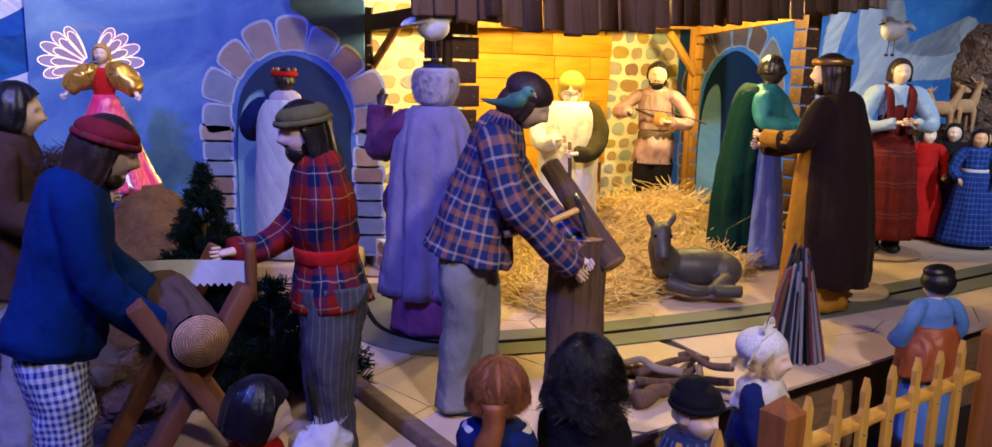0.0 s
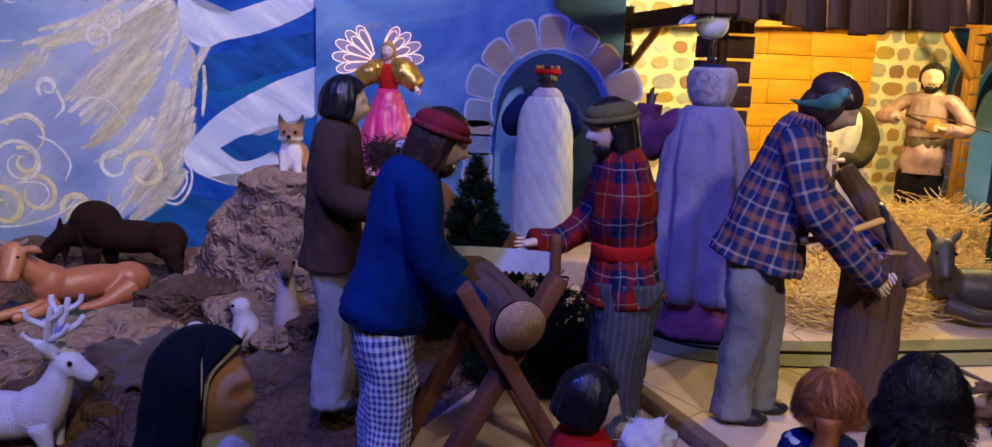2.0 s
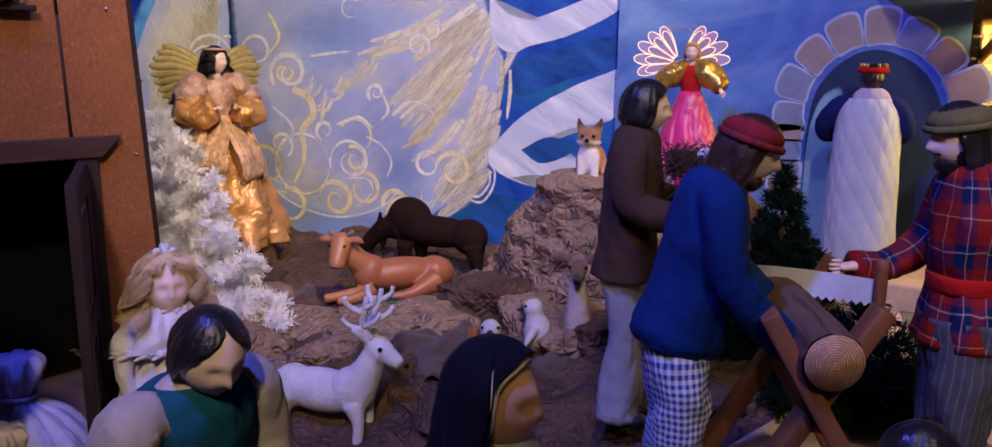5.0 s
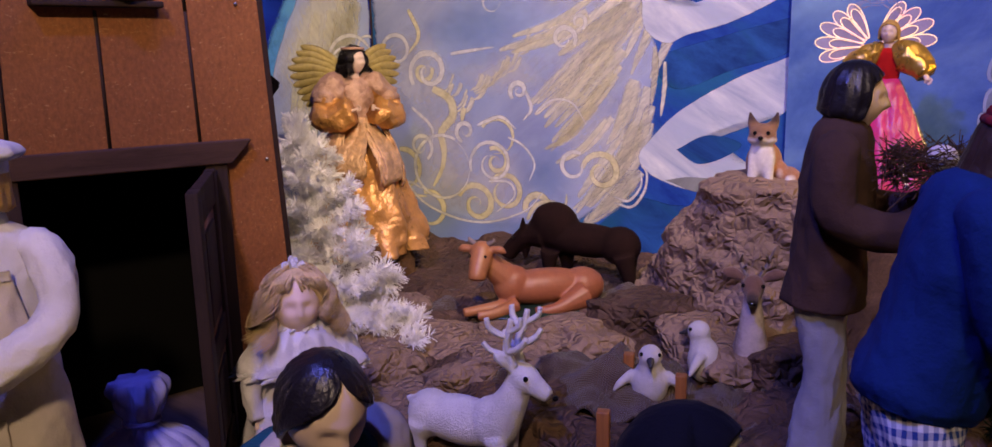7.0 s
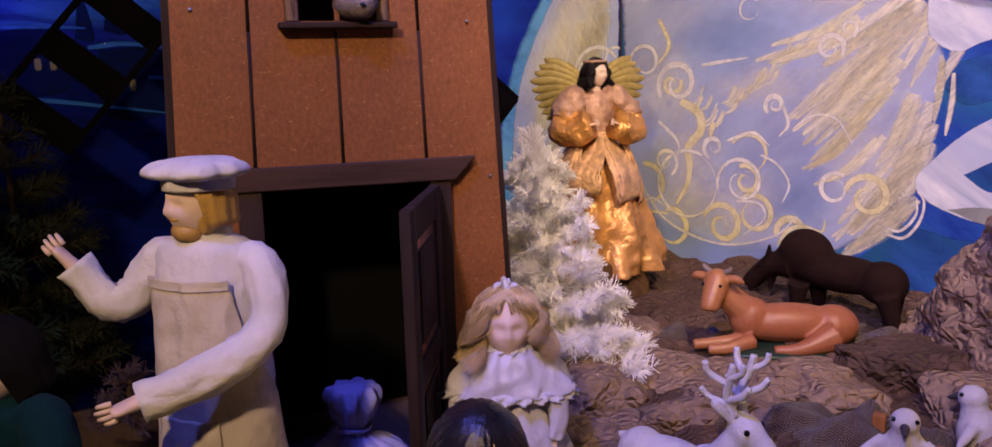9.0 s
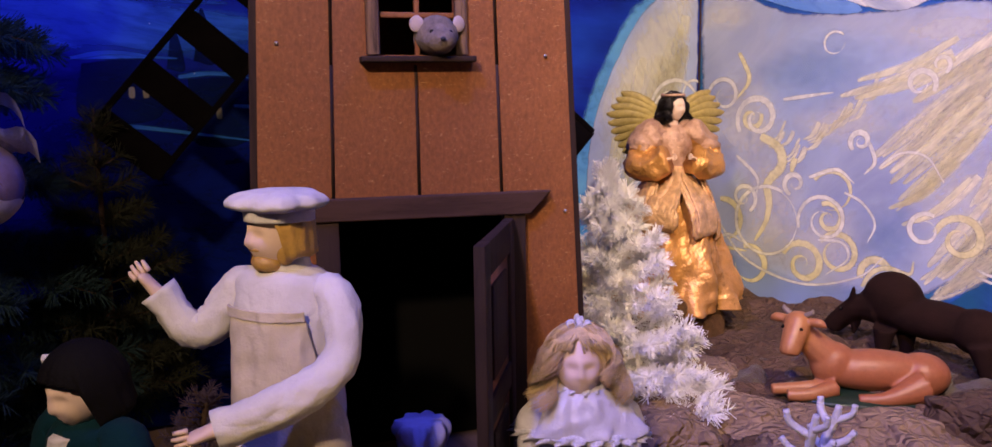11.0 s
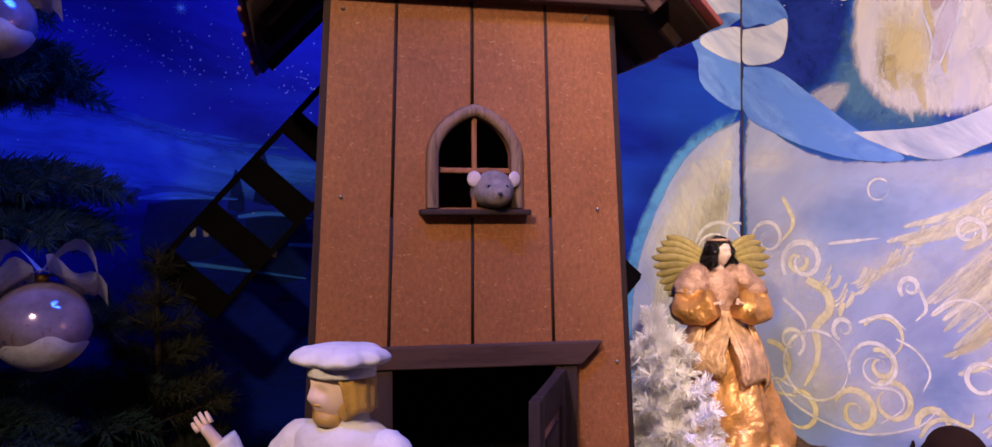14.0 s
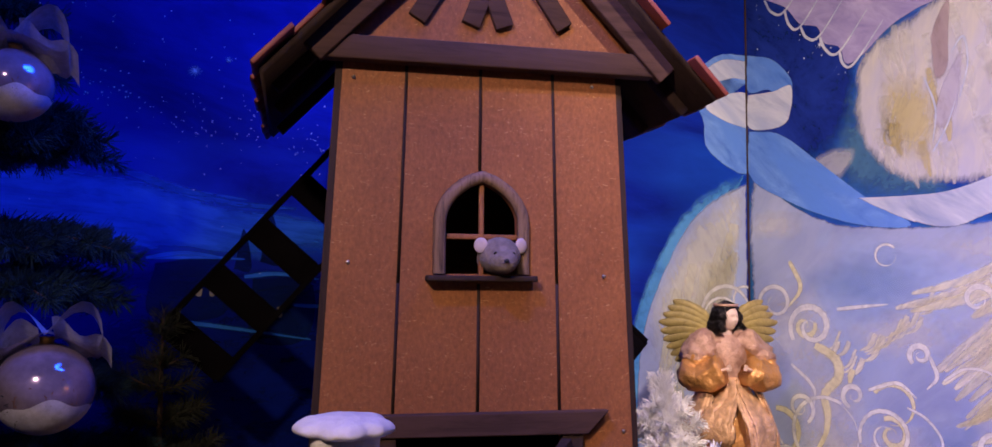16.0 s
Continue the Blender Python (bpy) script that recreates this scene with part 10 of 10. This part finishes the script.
d = Doll(0.40, 0, 34, 0.84, 1.0)
d.skirt(C_habit, [(0.76, 0.10, 0.13), (0.4, 0.15, 0.19), (0.02, 0.2, 0.24)], 0.03, 7)
d.torso(C_habit, [(0.83, 0.06, 0.06), (0.78, 0.11, 0.15), (0.66, 0.12, 0.17)], 0)
d.head(C_tan, 0.085, 0.91)
d.hair(C_black, "long", length=1.1, thick=1.16, wide=48, brow=0.45, strands=13, depth=0.05, flare=0.2)
d.strands(C_black, 1500, 1.2, 0.5, 0.34, 2.2, 34, 32, 1.30, 0.016, 0.22, 5)
d.done("doll", "doll in black with a mass of loose black curls", 0.10, 1.02, 0.16, 80, "doll", G)

d = Doll(0.41, 0, 35, 0.84, 1.0)
d.skirt(C_navy, [(0.66, 0.11, 0.14), (0.45, 0.15, 0.18), (0.25, 0.17, 0.21), (0.2, 0.16, 0.2)], 0.05, 9)
d.legs(C_white, 0.05, 0.05, top=0.3)
d.torso(C_white, [(0.83, 0.05, 0.055), (0.80, 0.11, 0.16), (0.74, 0.13, 0.18), (0.72, 0.125, 0.17)], 0.05)
d.torso(C_lace, [(0.76, 0.12, 0.165), (0.72, 0.145, 0.20), (0.70, 0.15, 0.205)], 0.08, rings=7)
for s in (-1, 1):
    d.arm(C_navy, [(0.0, s * 0.13, 0.76), (0.03, s * 0.17, 0.64), (0.09, s * 0.15, 0.53)], 0.06, skin=C_pale)
d.head(C_pale, 0.10, 0.905, 0.01)
d.hair(C_pblond, "bowl", length=0.45, parted=0.4, brow=0.80, wide=66, thick=1.06)
d.strands(C_pblond, 380, 0.42, 0.5, 0.18, 2.0, 14, 60, 1.08, 0.022, 0.10, 6)
d.blob(C_lace, -0.22, 0, 0.50, 1.10, 1.08, 0.86, 28, 0.06, 40)
tube(d.bm, [(*d.hat_at(-0.02 + 0.28 * math.cos(q) - 0.30 * abs(math.sin(q)), 1.14 * math.sin(q), 0.20 + 0.98 * math.cos(q)), 0.05 * d.hr, 0.20 * d.hr * (1 + 0.25 * math.sin(q * 17))) for q in np.linspace(-1.75, 1.75, 40)], d.mi(C_lace), 8, 80, wrinkle=0.3)
for s in (-1, 1):
    tube(d.bm, [(*d.hat_at(-0.1, 0, 1.30), 0.03 * d.hr, 0.06 * d.hr), (*d.hat_at(-0.05, s * 0.45, 1.62), 0.03 * d.hr, 0.16 * d.hr), (*d.hat_at(0.0, s * 0.72, 1.36), 0.03 * d.hr, 0.12 * d.hr), (*d.hat_at(-0.1, 0, 1.28), 0.03 * d.hr, 0.05 * d.hr)], d.mi(C_lace), 8, 16)
d.done("doll", "blond doll in white lace bonnet and navy dress with lace collar", 0.49, 1.40, 0.035, -38, "doll", G)

d = Doll(0.42, 0, 36, 0.84, 1.0)
d.skirt(woven("blue_plaid_wool", 0.03, [(0.0, (0.02, 0.03, 0.09)), (0.5, (0.05, 0.07, 0.14)), (0.85, (0.3, 0.3, 0.36))], [(0.0, (0.02, 0.03, 0.09)), (0.5, (0.04, 0.05, 0.10)), (0.85, (0.3, 0.3, 0.36))]), [(0.80, 0.09, 0.12), (0.7, 0.12, 0.16), (0.45, 0.15, 0.19), (0.05, 0.19, 0.23)], 0.04, 8)
d.head(C_pale, 0.092, 0.88)
d.hair(C_pblond, "short")
d.cap(C_habit, 0.70, 1.12, 0.62)
d.blob(C_habit, -0.3, 0, 1.0, 0.7, 0.8, 0.6)
d.done("doll", "doll with a tall black cap and a dark blue plaid coat", 0.32, 1.245, 0.0, -60, "doll", G)

d = Doll(0.40, 0, 37, 0.80, 1.0)
d.skirt(C_orange, [(0.68, 0.10, 0.12), (0.55, 0.14, 0.17), (0.40, 0.16, 0.19)], 0.07, 11)
d.skirt(C_bluesat, [(0.5, 0.10, 0.12), (0.3, 0.12, 0.14), (0.02, 0.13, 0.15)], 0.04, 7)
d.torso(C_bluesat, [(0.83, 0.05, 0.06), (0.79, 0.09, 0.13), (0.72, 0.10, 0.14), (0.64, 0.10, 0.13)], 0.02)
for s in (-1, 1):
    d.arm(C_bluesat, [(0.0, s * 0.12, 0.78), (-0.01, s * 0.19, 0.68), (0.05, s * 0.18, 0.58)], 0.055, skin=C_pale, cuff=1.5)
d.head(C_pale, 0.078, 0.90)
d.blob(C_black, -0.15, 0, 0.30, 1.1, 1.15, 0.95, 20, 0.05, 40)
d.blob(C_black, -0.1, 0, 0.95, 0.85, 1.15, 0.55, 18)
d.blob(C_black, -0.5, 0, -0.1, 0.6, 0.85, 0.5)
d.done("doll", "doll with piled black hair in cornflower satin and a copper skirt", 0.985, 1.69, 0.105, 100, "doll", G)

d = Doll(0.52, 8, 38, 0.84, 1.0)
d.skirt(C_shirt, [(0.6, 0.10, 0.13), (0.3, 0.14, 0.17), (0.02, 0.17, 0.2)], 0.03, 7)
d.torso(C_shirt, [(0.845, 0.05, 0.055), (0.81, 0.085, 0.13), (0.72, 0.105, 0.145), (0.58, 0.11, 0.14)], 0)
d.torso(C_tealv, [(0.83, 0.08, 0.12, -0.02), (0.795, 0.115, 0.175, -0.015), (0.70, 0.13, 0.185, -0.012), (0.58, 0.13, 0.175, -0.01), (0.54, 0.13, 0.17, -0.01)], 0)
for s in (-1, 1):
    d.arm(C_shirt, [(0.0, s * 0.16, 0.77), (0.03, s * 0.20, 0.62), (0.13, s * 0.14, 0.54)], 0.075, skin=C_pale)
d.head(C_pale, 0.084, 0.912, 0.045, -12, 20)
d.hair(C_black, "bowl", depth=0.02, strands=23, brow=0.90, wide=84, length=0.55, thick=1.08, parted=0.75)
d.blob(C_black, -0.95, 0, -0.35, 0.42, 0.42, 0.42, 14, 0.1, 60)
d.done("doll", "bowed doll with black hair in teal felt vest and shirt", -1.01, 0.635, 0.12, -2, "doll", G)

# blond porcelain doll
d = Doll(0.40, 0, 39, 0.84, 1.0)
d.skirt(C_satin, [(0.66, 0.10, 0.13), (0.5, 0.16, 0.2), (0.3, 0.22, 0.27), (0.02, 0.26, 0.32)], 0.07, 11)
d.torso(C_satin, [(0.80, 0.05, 0.07), (0.77, 0.09, 0.13), (0.66, 0.11, 0.15), (0.50, 0.12, 0.15)], 0.03, 9, wrinkle=0.15)
d.torso(C_satin, [(0.815, 0.055, 0.06), (0.79, 0.10, 0.145), (0.74, 0.15, 0.225), (0.67, 0.19, 0.29), (0.62, 0.205, 0.32), (0.615, 0.20, 0.31)], 0.085, 8, n=90, rings=34, wrinkle=0.16)
d.torso(C_lace, [(0.625, 0.20, 0.315), (0.61, 0.21, 0.325), (0.59, 0.212, 0.33)], 0.10, 23, n=150, rings=6, wrinkle=0.1)
d.torso(C_lace, [(0.815, 0.055, 0.065), (0.80, 0.10, 0.115), (0.785, 0.115, 0.135)], 0.16, 13, n=60, rings=8)
for s in (-1, 1):
    d.arm(C_satin, [(0.0, s * 0.13, 0.74), (0.04, s * 0.21, 0.65), (0.09, s * 0.23, 0.52), (0.12, s * 0.21, 0.42)], 0.055, cuff=0.9, skin=C_pale, wrinkle=0.35)
d.head(C_pale, 0.130, 0.885, 0.0, 6, nose=0.13)
d.hair(C_pblond, "bowl", length=0.45, parted=0.55, brow=0.86, wide=70, thick=1.10, strands=19, depth=0.02, flare=0.15)
d.strands(C_pblond, 2200, 0.85, 0.95, 0.38, 1.7, 16, 58, 1.16, 0.015, 0.08, 8)
rg = random.Random(8)
for i in range(110):
    y0, fall = rg.uniform(-0.75, 0.75), rg.uniform(0.70, 0.90)
    side = 0.35 if y0 > -0.1 else -0.35
    tube(d.bm, [(*d.hat_at(0.05, y0 * 0.35 + 0.05, 1.20), 0.020 * d.hr), (*d.hat_at(0.62, y0 * 0.85 + side * 0.1, 1.02), 0.020 * d.hr), (*d.hat_at(0.92 - 0.25 * y0 * y0, y0 + side * 0.35, fall + 0.05), 0.016 * d.hr), (*d.hat_at(0.80 - 0.3 * y0 * y0, y0 + side * 0.6, fall - 0.18), 0.006 * d.hr)], d.mi(C_pblond), 3, 8, caps=False)
for s in (-1, 1):
    bb = d.hat_at(0.05, s * 1.1, -0.25)
    ball(d.bm, bb, 0.008, d.mi(C_redcl), seg=10)
for dy, dz, tilt in ((-0.34, 0.20, 30), (0.32, 0.24, -25), (-0.16, 0.40, 62), (0.12, 0.34, -70), (0.0, 0.12, 0)):
    loop = [d.hat_at(0.08 + 0.05 * math.sin(q * 2), dy * (0.5 - 0.5 * math.cos(q)) + 0.10 * math.sin(q) * math.cos(radians(tilt)), 1.14 + dz * (0.5 - 0.5 * math.cos(q)) + 0.10 * math.sin(q) * math.sin(radians(tilt))) for q in np.linspace(0, 6.2832, 16)]
    tube(d.bm, [(*p, 0.0012, 0.0055) for p in loop], d.mi(C_lace), 6, 24, caps=False)
d.done("doll", "porcelain doll with pale blond ringlets in a white satin dress", -1.570, 1.047, 0.113, -36, "doll", G)

# doll with ribbons at the edge
d = Doll(0.468, 0, 40, 0.84, 1.0)
d.skirt(C_navy, [(0.6, 0.11, 0.14), (0.02, 0.14, 0.16)], 0.03, 7)
d.torso(C_dteal, [(0.83, 0.05, 0.055), (0.79, 0.10, 0.15), (0.68, 0.12, 0.16), (0.55, 0.12, 0.15)], 0)
d.torso(C_white, [(0.80, 0.105, 0.06, 0.02), (0.72, 0.125, 0.07, 0.015), (0.6, 0.12, 0.06, 0.01)], 0)
for s in (-1, 1):
    d.arm(C_dteal, [(0.0, s * 0.14, 0.77), (0.03, s * 0.2, 0.62), (0.10, s * 0.16, 0.52)], 0.07, skin=C_pale)
d.head(C_pale, 0.092, 0.90, 0.01, 0, 12, nose=0.14)
d.hair(C_softblack, "bowl", length=0.85, brow=0.42, wide=58, thick=1.22, strands=21, depth=0.02)
for s in (-1,):
    for z in (0.55, 0.2):
        q0, q1 = d.hat_at(0.1, s * 1.05, 0.4), d.hat_at(0.12, s * 1.5, z)
        q2 = d.hat_at(-0.05, s * 1.32, z - 0.12)
        tube(d.bm, [(*q0, 0.002, 0.004), (*q1, 0.002, 0.011), (*q2, 0.002, 0.011), (*q0, 0.002, 0.004)], d.mi(C_lace), 8, 18)
d.done("doll", "black-haired doll with white gauze ribbons and a teal jacket", -1.503, 0.318, 0.155, -58, "doll", G)

# baker
d = Doll(0.635, 0, 41, 0.70, 0.86)
body = [(0.868, 0.045, 0.05), (0.848, 0.060, 0.065), (0.825, 0.095, 0.135), (0.77, 0.118, 0.155), (0.70, 0.125, 0.155), (0.60, 0.130, 0.158), (0.50, 0.138, 0.162), (0.40, 0.150, 0.172), (0.25, 0.165, 0.186), (0.03, 0.175, 0.196)]
d.torso(C_white, body, 0.012, rings=60, wrinkle=0.12)
d.panel(C_cream, [(0.768, 0.119, 0.156, 0, 46), (0.74, 0.122, 0.156, 0, 50), (0.68, 0.126, 0.156, 0, 58), (0.60, 0.131, 0.159, 0, 74), (0.54, 0.136, 0.162, 0, 92), (0.40, 0.151, 0.174, 0, 100), (0.25, 0.166, 0.188, 0, 102), (0.05, 0.176, 0.197, 0, 104)], 0.009)
d.panel(C_cream, [(0.772, 0.119, 0.156, 0, 46.5), (0.767, 0.119, 0.156, 0, 46.5), (0.760, 0.119, 0.156, 0, 46.5), (0.754, 0.120, 0.156, 0, 46.5)], 0.0115)
d.panel(C_cream, [(0.50, 0.140, 0.164, 0, 30), (0.44, 0.146, 0.170, 0, 31), (0.36, 0.153, 0.177, 0, 31), (0.28, 0.162, 0.185, 0, 30)], 0.0125)
d.torso(C_white, [(0.872, 0.060, 0.064), (0.858, 0.068, 0.072), (0.838, 0.070, 0.078), (0.828, 0.060, 0.066)], 0, rings=8, wrinkle=0.05)
d.arm(C_white, [(0.0, -0.130, 0.795), (0.03, -0.195, 0.72), (0.06, -0.245, 0.715), (0.09, -0.30, 0.79)], 0.056, upper=1.05, skin=C_skin, hand=0.032, wrinkle=0.34, cuff=1.0)
d.arm(C_white, [(0.0, 0.128, 0.79), (0.045, 0.180, 0.685), (0.13, 0.13, 0.625), (0.235, 0.01, 0.590)], 0.056, upper=1.10, skin=C_skin, hand=0.032, wrinkle=0.34, cuff=1.02)
d.head(C_skin, 0.077, 0.93, 0.015, -22, 0, nose=0.17)
d.hair(C_blond, "bowl", length=0.62, brow=0.5)
d.beard(C_blond, 0.8)
tube(d.bm, [(*d.hat_at(-0.04, 0, 0.42), 1.10 * d.hr, 1.0 * d.hr), (*d.hat_at(-0.05, 0, 0.70), 1.11 * d.hr, 1.01 * d.hr), (*d.hat_at(-0.06, 0, 0.92), 1.08 * d.hr, 1.0 * d.hr)], d.mi(C_white), 36, 10, wrinkle=0.03, ref=(0, 1, 0))
tube(d.bm, [(*d.hat_at(-0.05, 0, 0.74), 1.06 * d.hr), (*d.hat_at(-0.05, 0, 0.78), 1.22 * d.hr), (*d.hat_at(-0.05, 0, 0.86), 1.38 * d.hr), (*d.hat_at(-0.05, 0, 0.98), 1.42 * d.hr), (*d.hat_at(-0.05, 0, 1.14), 1.32 * d.hr), (*d.hat_at(-0.05, 0, 1.26), 1.08 * d.hr), (*d.hat_at(-0.05, 0, 1.32), 0.7 * d.hr), (*d.hat_at(-0.05, 0, 1.345), 0.35 * d.hr), (*d.hat_at(-0.05, 0, 1.35), 0.05 * d.hr)], d.mi(C_white), 110, 50, 0.03, 5, 3, wrinkle=0.12, foldtop=0.08)
ball(d.bm, d.hat_at(0.52, -1.06, 0.98), (0.40 * d.hr, 0.34 * d.hr, 0.24 * d.hr), d.mi(C_white), (25, 10, -50), 20, 0.12, 30)
d.done("baker_figure", "bearded baker mannequin in white jacket, apron and floppy chef hat", -1.485, 0.553, 0.165, -50)

# ---- angels ----
d = Doll(0.64, 0, 42, 0.9, 0.95)
d.skirt(C_goldsat, [(0.64, 0.072, 0.082), (0.52, 0.125, 0.150), (0.30, 0.19, 0.230), (0.12, 0.235, 0.290), (0.03, 0.245, 0.305)], 0.12, 8, n=130, rings=44, wrinkle=0.10)
d.torso(C_peach, [(0.845, 0.04, 0.045), (0.81, 0.07, 0.10), (0.73, 0.082, 0.10), (0.64, 0.082, 0.092)], 0)
d.torso(C_organza, [(0.665, 0.090, 0.100), (0.64, 0.096, 0.106), (0.615, 0.090, 0.100)], 0.06, 9, rings=8)
# gauze swags falling from the waist, and the long sleeves
for x0, y0, x1, y1, z1, wide in ((0.09, -0.02, 0.16, -0.11, 0.40, 0.075), (0.09, 0.03, 0.155, 0.10, 0.36, 0.080), (0.05, -0.09, 0.06, -0.175, 0.38, 0.085), (0.05, 0.09, 0.05, 0.18, 0.34, 0.080)):
    rows = [(x0 * 0.9, y0 * 0.9, 0.655, 0.010, 0.022), (x0 * 1.25, y0 * 1.3, 0.60, 0.014, wide * 0.6), (x1 * 1.05, y1 * 0.95, (0.6 + z1) / 2, 0.018, wide), (x1 * 1.1, y1 * 1.05, z1 + 0.03, 0.016, wide * 1.05), (x1 * 1.02, y1 * 1.0, z1, 0.006, wide * 0.85)]
    tube(d.bm, [(a * d.h, b * d.h, c * d.h, u * d.h, w * d.h) for a, b, c, u, w in rows], d.mi(C_organza), 44, 30, 0.16, 5, int(z1 * 100), wrinkle=0.25, foldtop=0.16, ref=(-y1, x1, 0))
for s in (-1, 1):
    d.arm(C_goldsat, [(0.0, s * 0.085, 0.80), (0.025, s * 0.165, 0.70), (0.085, s * 0.150, 0.665), (0.135, s * 0.065, 0.700)], 0.064, cuff=1.2, skin=C_pale, hand=0.020, wrinkle=0.5, upper=1.0)
    d.arm(C_peach, [(0.0, s * 0.085, 0.805), (0.01, s * 0.145, 0.765), (0.02, s * 0.160, 0.725)], 0.068, skin=None, wrinkle=0.5)
# feathered wings
for s in (-1, 1):
    for row, (n, L0, dz) in enumerate(((10, 0.245, -0.006), (9, 0.175, 0.006), (7, 0.105, 0.014))):
        for i in range(n):
            a = radians(-34 + i * (76 / n)) if row == 0 else radians(-26 + i * (72 / n))
            L = (L0 - 0.012 * abs(i - n * 0.6)) * d.h
            c = Vector(d.up(-0.07, s * 0.035, 0.79 + 0.012 * i))
            e = c + Vector((-0.03 + 0.006 * row, s * math.cos(a) * L, math.sin(a) * L * 0.9 + dz))
            mid = c.lerp(e, 0.55) + Vector((0.006, 0, 0.008))
            tube(d.bm, [(*c, 0.003, 0.008), (*mid, 0.004, 0.014), (*(c.lerp(e, 0.88)), 0.003, 0.011), (*e, 0.001, 0.003)], d.mi(C_wing), 8, 9, ref=(0, 0, 1))
d.head(C_pale, 0.058, 0.92, 0.01, 32)
d.hair(C_black, "bowl", length=0.5, wide=58, strands=11, depth=0.06, thick=1.06)
d.strands(C_black, 1000, 1.05, 0.6, 0.26, 2.6, 14, 56, 1.12, 0.034, 0.08, 9)
ring = [(*d.hat_at(0.90 * math.cos(a) - 0.08, 0.86 * math.sin(a), 1.0), 0.14 * d.hr) for a in np.linspace(0, 6.2832, 16)]
tube(d.bm, ring, d.mi(C_peach), 6, 0, caps=False, wrinkle=0.4)
d.done("gold_angel_figure", "angel figure in gold satin with gold wings and long black curls", -2.33, 1.845, 0.285, -22)
bm = bmesh.new()
tube(bm, [(0, 0, 0, 0.15), (0, 0, 0.12, 0.13), (0, 0, 0.20, 0.115), (0, 0, 0.215, 0.05)], 0, 36, 16, 0.05, 6, 3, wrinkle=0.12, foldtop=0.05)
ped = base("furry_pedestal", pose(-2.30, 1.84, 0.14), "brown furry pedestal under the gold angel", "pedestal")
M_bfur = surf("brown_fur", (0.16, 0.085, 0.04), 0.95, 0.5, 30, 260, 1.0, 0.005)
part("core", bm, M_bfur, ped)
rg = random.Random(4)
rows = []
for i in range(1400):
    a, z = rg.uniform(0, 6.283), rg.uniform(0.0, 0.21)
    r = 0.15 - 0.17 * z
    c = Vector((r * math.cos(a), r * math.sin(a), z))
    rows.append(([c, c + Vector((math.cos(a) * 0.5, math.sin(a) * 0.5, -1)) * rg.uniform(0.015, 0.03)], 0.0009))
blades("fur", rows, M_bfur, ped, kind="stuff")

d = Doll(0.385, 0, 43, 0.9, 0.95)
d.skirt(C_pinkdress, [(0.66, 0.06, 0.07), (0.45, 0.13, 0.16), (0.2, 0.20, 0.245), (0.02, 0.25, 0.31)], 0.07, 9, n=90)
d.skirt(C_foil, [(0.655, 0.066, 0.076, -0.012), (0.45, 0.13, 0.165, -0.02), (0.2, 0.20, 0.25, -0.03), (0.05, 0.24, 0.30, -0.035)], 0.12, 7)
d.torso(C_redcl, [(0.835, 0.04, 0.045), (0.80, 0.06, 0.085), (0.72, 0.065, 0.08), (0.65, 0.06, 0.068)], 0)
for s in (-1, 1):
    d.arm(C_gold, [(0.0, s * 0.09, 0.79), (0.02, s * 0.17, 0.74), (0.05, s * 0.22, 0.68)], 0.088, cuff=0.75, skin=C_pale, hand=0.03, wrinkle=0.4)
d.head(C_skin, 0.062, 0.92)
d.hair(C_blond, "bowl")
d.done("pink_angel_figure", "small angel figure in hot pink dress with puffed gold sleeves", -0.955, 2.235, 0.558, -85)


def glow(name, col, power):
    k = Nodes(name)
    v = k.coords()
    c = k.ramp(k.noise(v, 22, 2), [(0.35, col), (0.62, (1.0, 0.78, 0.45))])
    m = k.out(c, 0.4)
    k.link(c, k.bsdf.inputs["Emission Color"])
    k.bsdf.inputs["Emission Strength"].default_value = power
    return m


M_rim = glow("lit_fibre_rim", (1.0, 0.58, 0.48), 0.9)
M_film = surf("clear_wing_film", (0.55, 0.42, 0.46), 0.25, 0.2)
M_film.node_tree.nodes["Principled BSDF"].inputs["Alpha"].default_value = 0.6
wings = base("lit_wings", pose(-1.0, 2.275, 0.885, 0, 0, 5), "fan of clear fibre-optic wing petals with glowing rims", "angel wings")
for s in (-1, 1):
    for i in range(5):
        a = radians(-20 + i * 18)
        for L, w0 in ((0.116 - 0.010 * abs(i - 1.5), 0.018), (0.078, 0.013)):
            a2 = a + (0.12 if L < 0.12 else 0)
            dx = Vector((s * math.cos(a2), 0.012 * i + (0.006 if L < 0.12 else 0.0), math.sin(a2)))
            nn = Vector((-s * math.sin(a2), 0, math.cos(a2)))
            c0 = dx * 0.02
            out = []
            for t in np.linspace(0, 1, 22):
                ang = t * 2 * math.pi
                rr = 0.5 - 0.5 * math.cos(ang)
                out.append(c0 + dx * (L * rr) + nn * (w0 * math.sin(ang) * (0.35 + 0.75 * rr)))
            bm = bmesh.new()
            tube(bm, [(*p, 0.0014) for p in out], 0, 5, 0, caps=False)
            part("wing_rim", bm, M_rim, wings)
            bm = bmesh.new()
            bm.faces.new([bm.verts.new(p) for p in out[:-1]])
            part("wing_film", bm, M_film, wings, smooth=False)
rows = []
rg = random.Random(9)
for i in range(40):
    a = rg.uniform(0.3, 2.85)
    r = rg.uniform(0.05, 0.075)
    c = Vector((r * math.cos(a), 0, 0.05 + r * 0.75 * math.sin(a)))
    rows.append(([c, c + Vector((-math.sin(a), 0, math.cos(a) * 0.7)) * 0.02], 0.0008))
blades("halo_fibres", rows, M_film, wings)

paving()
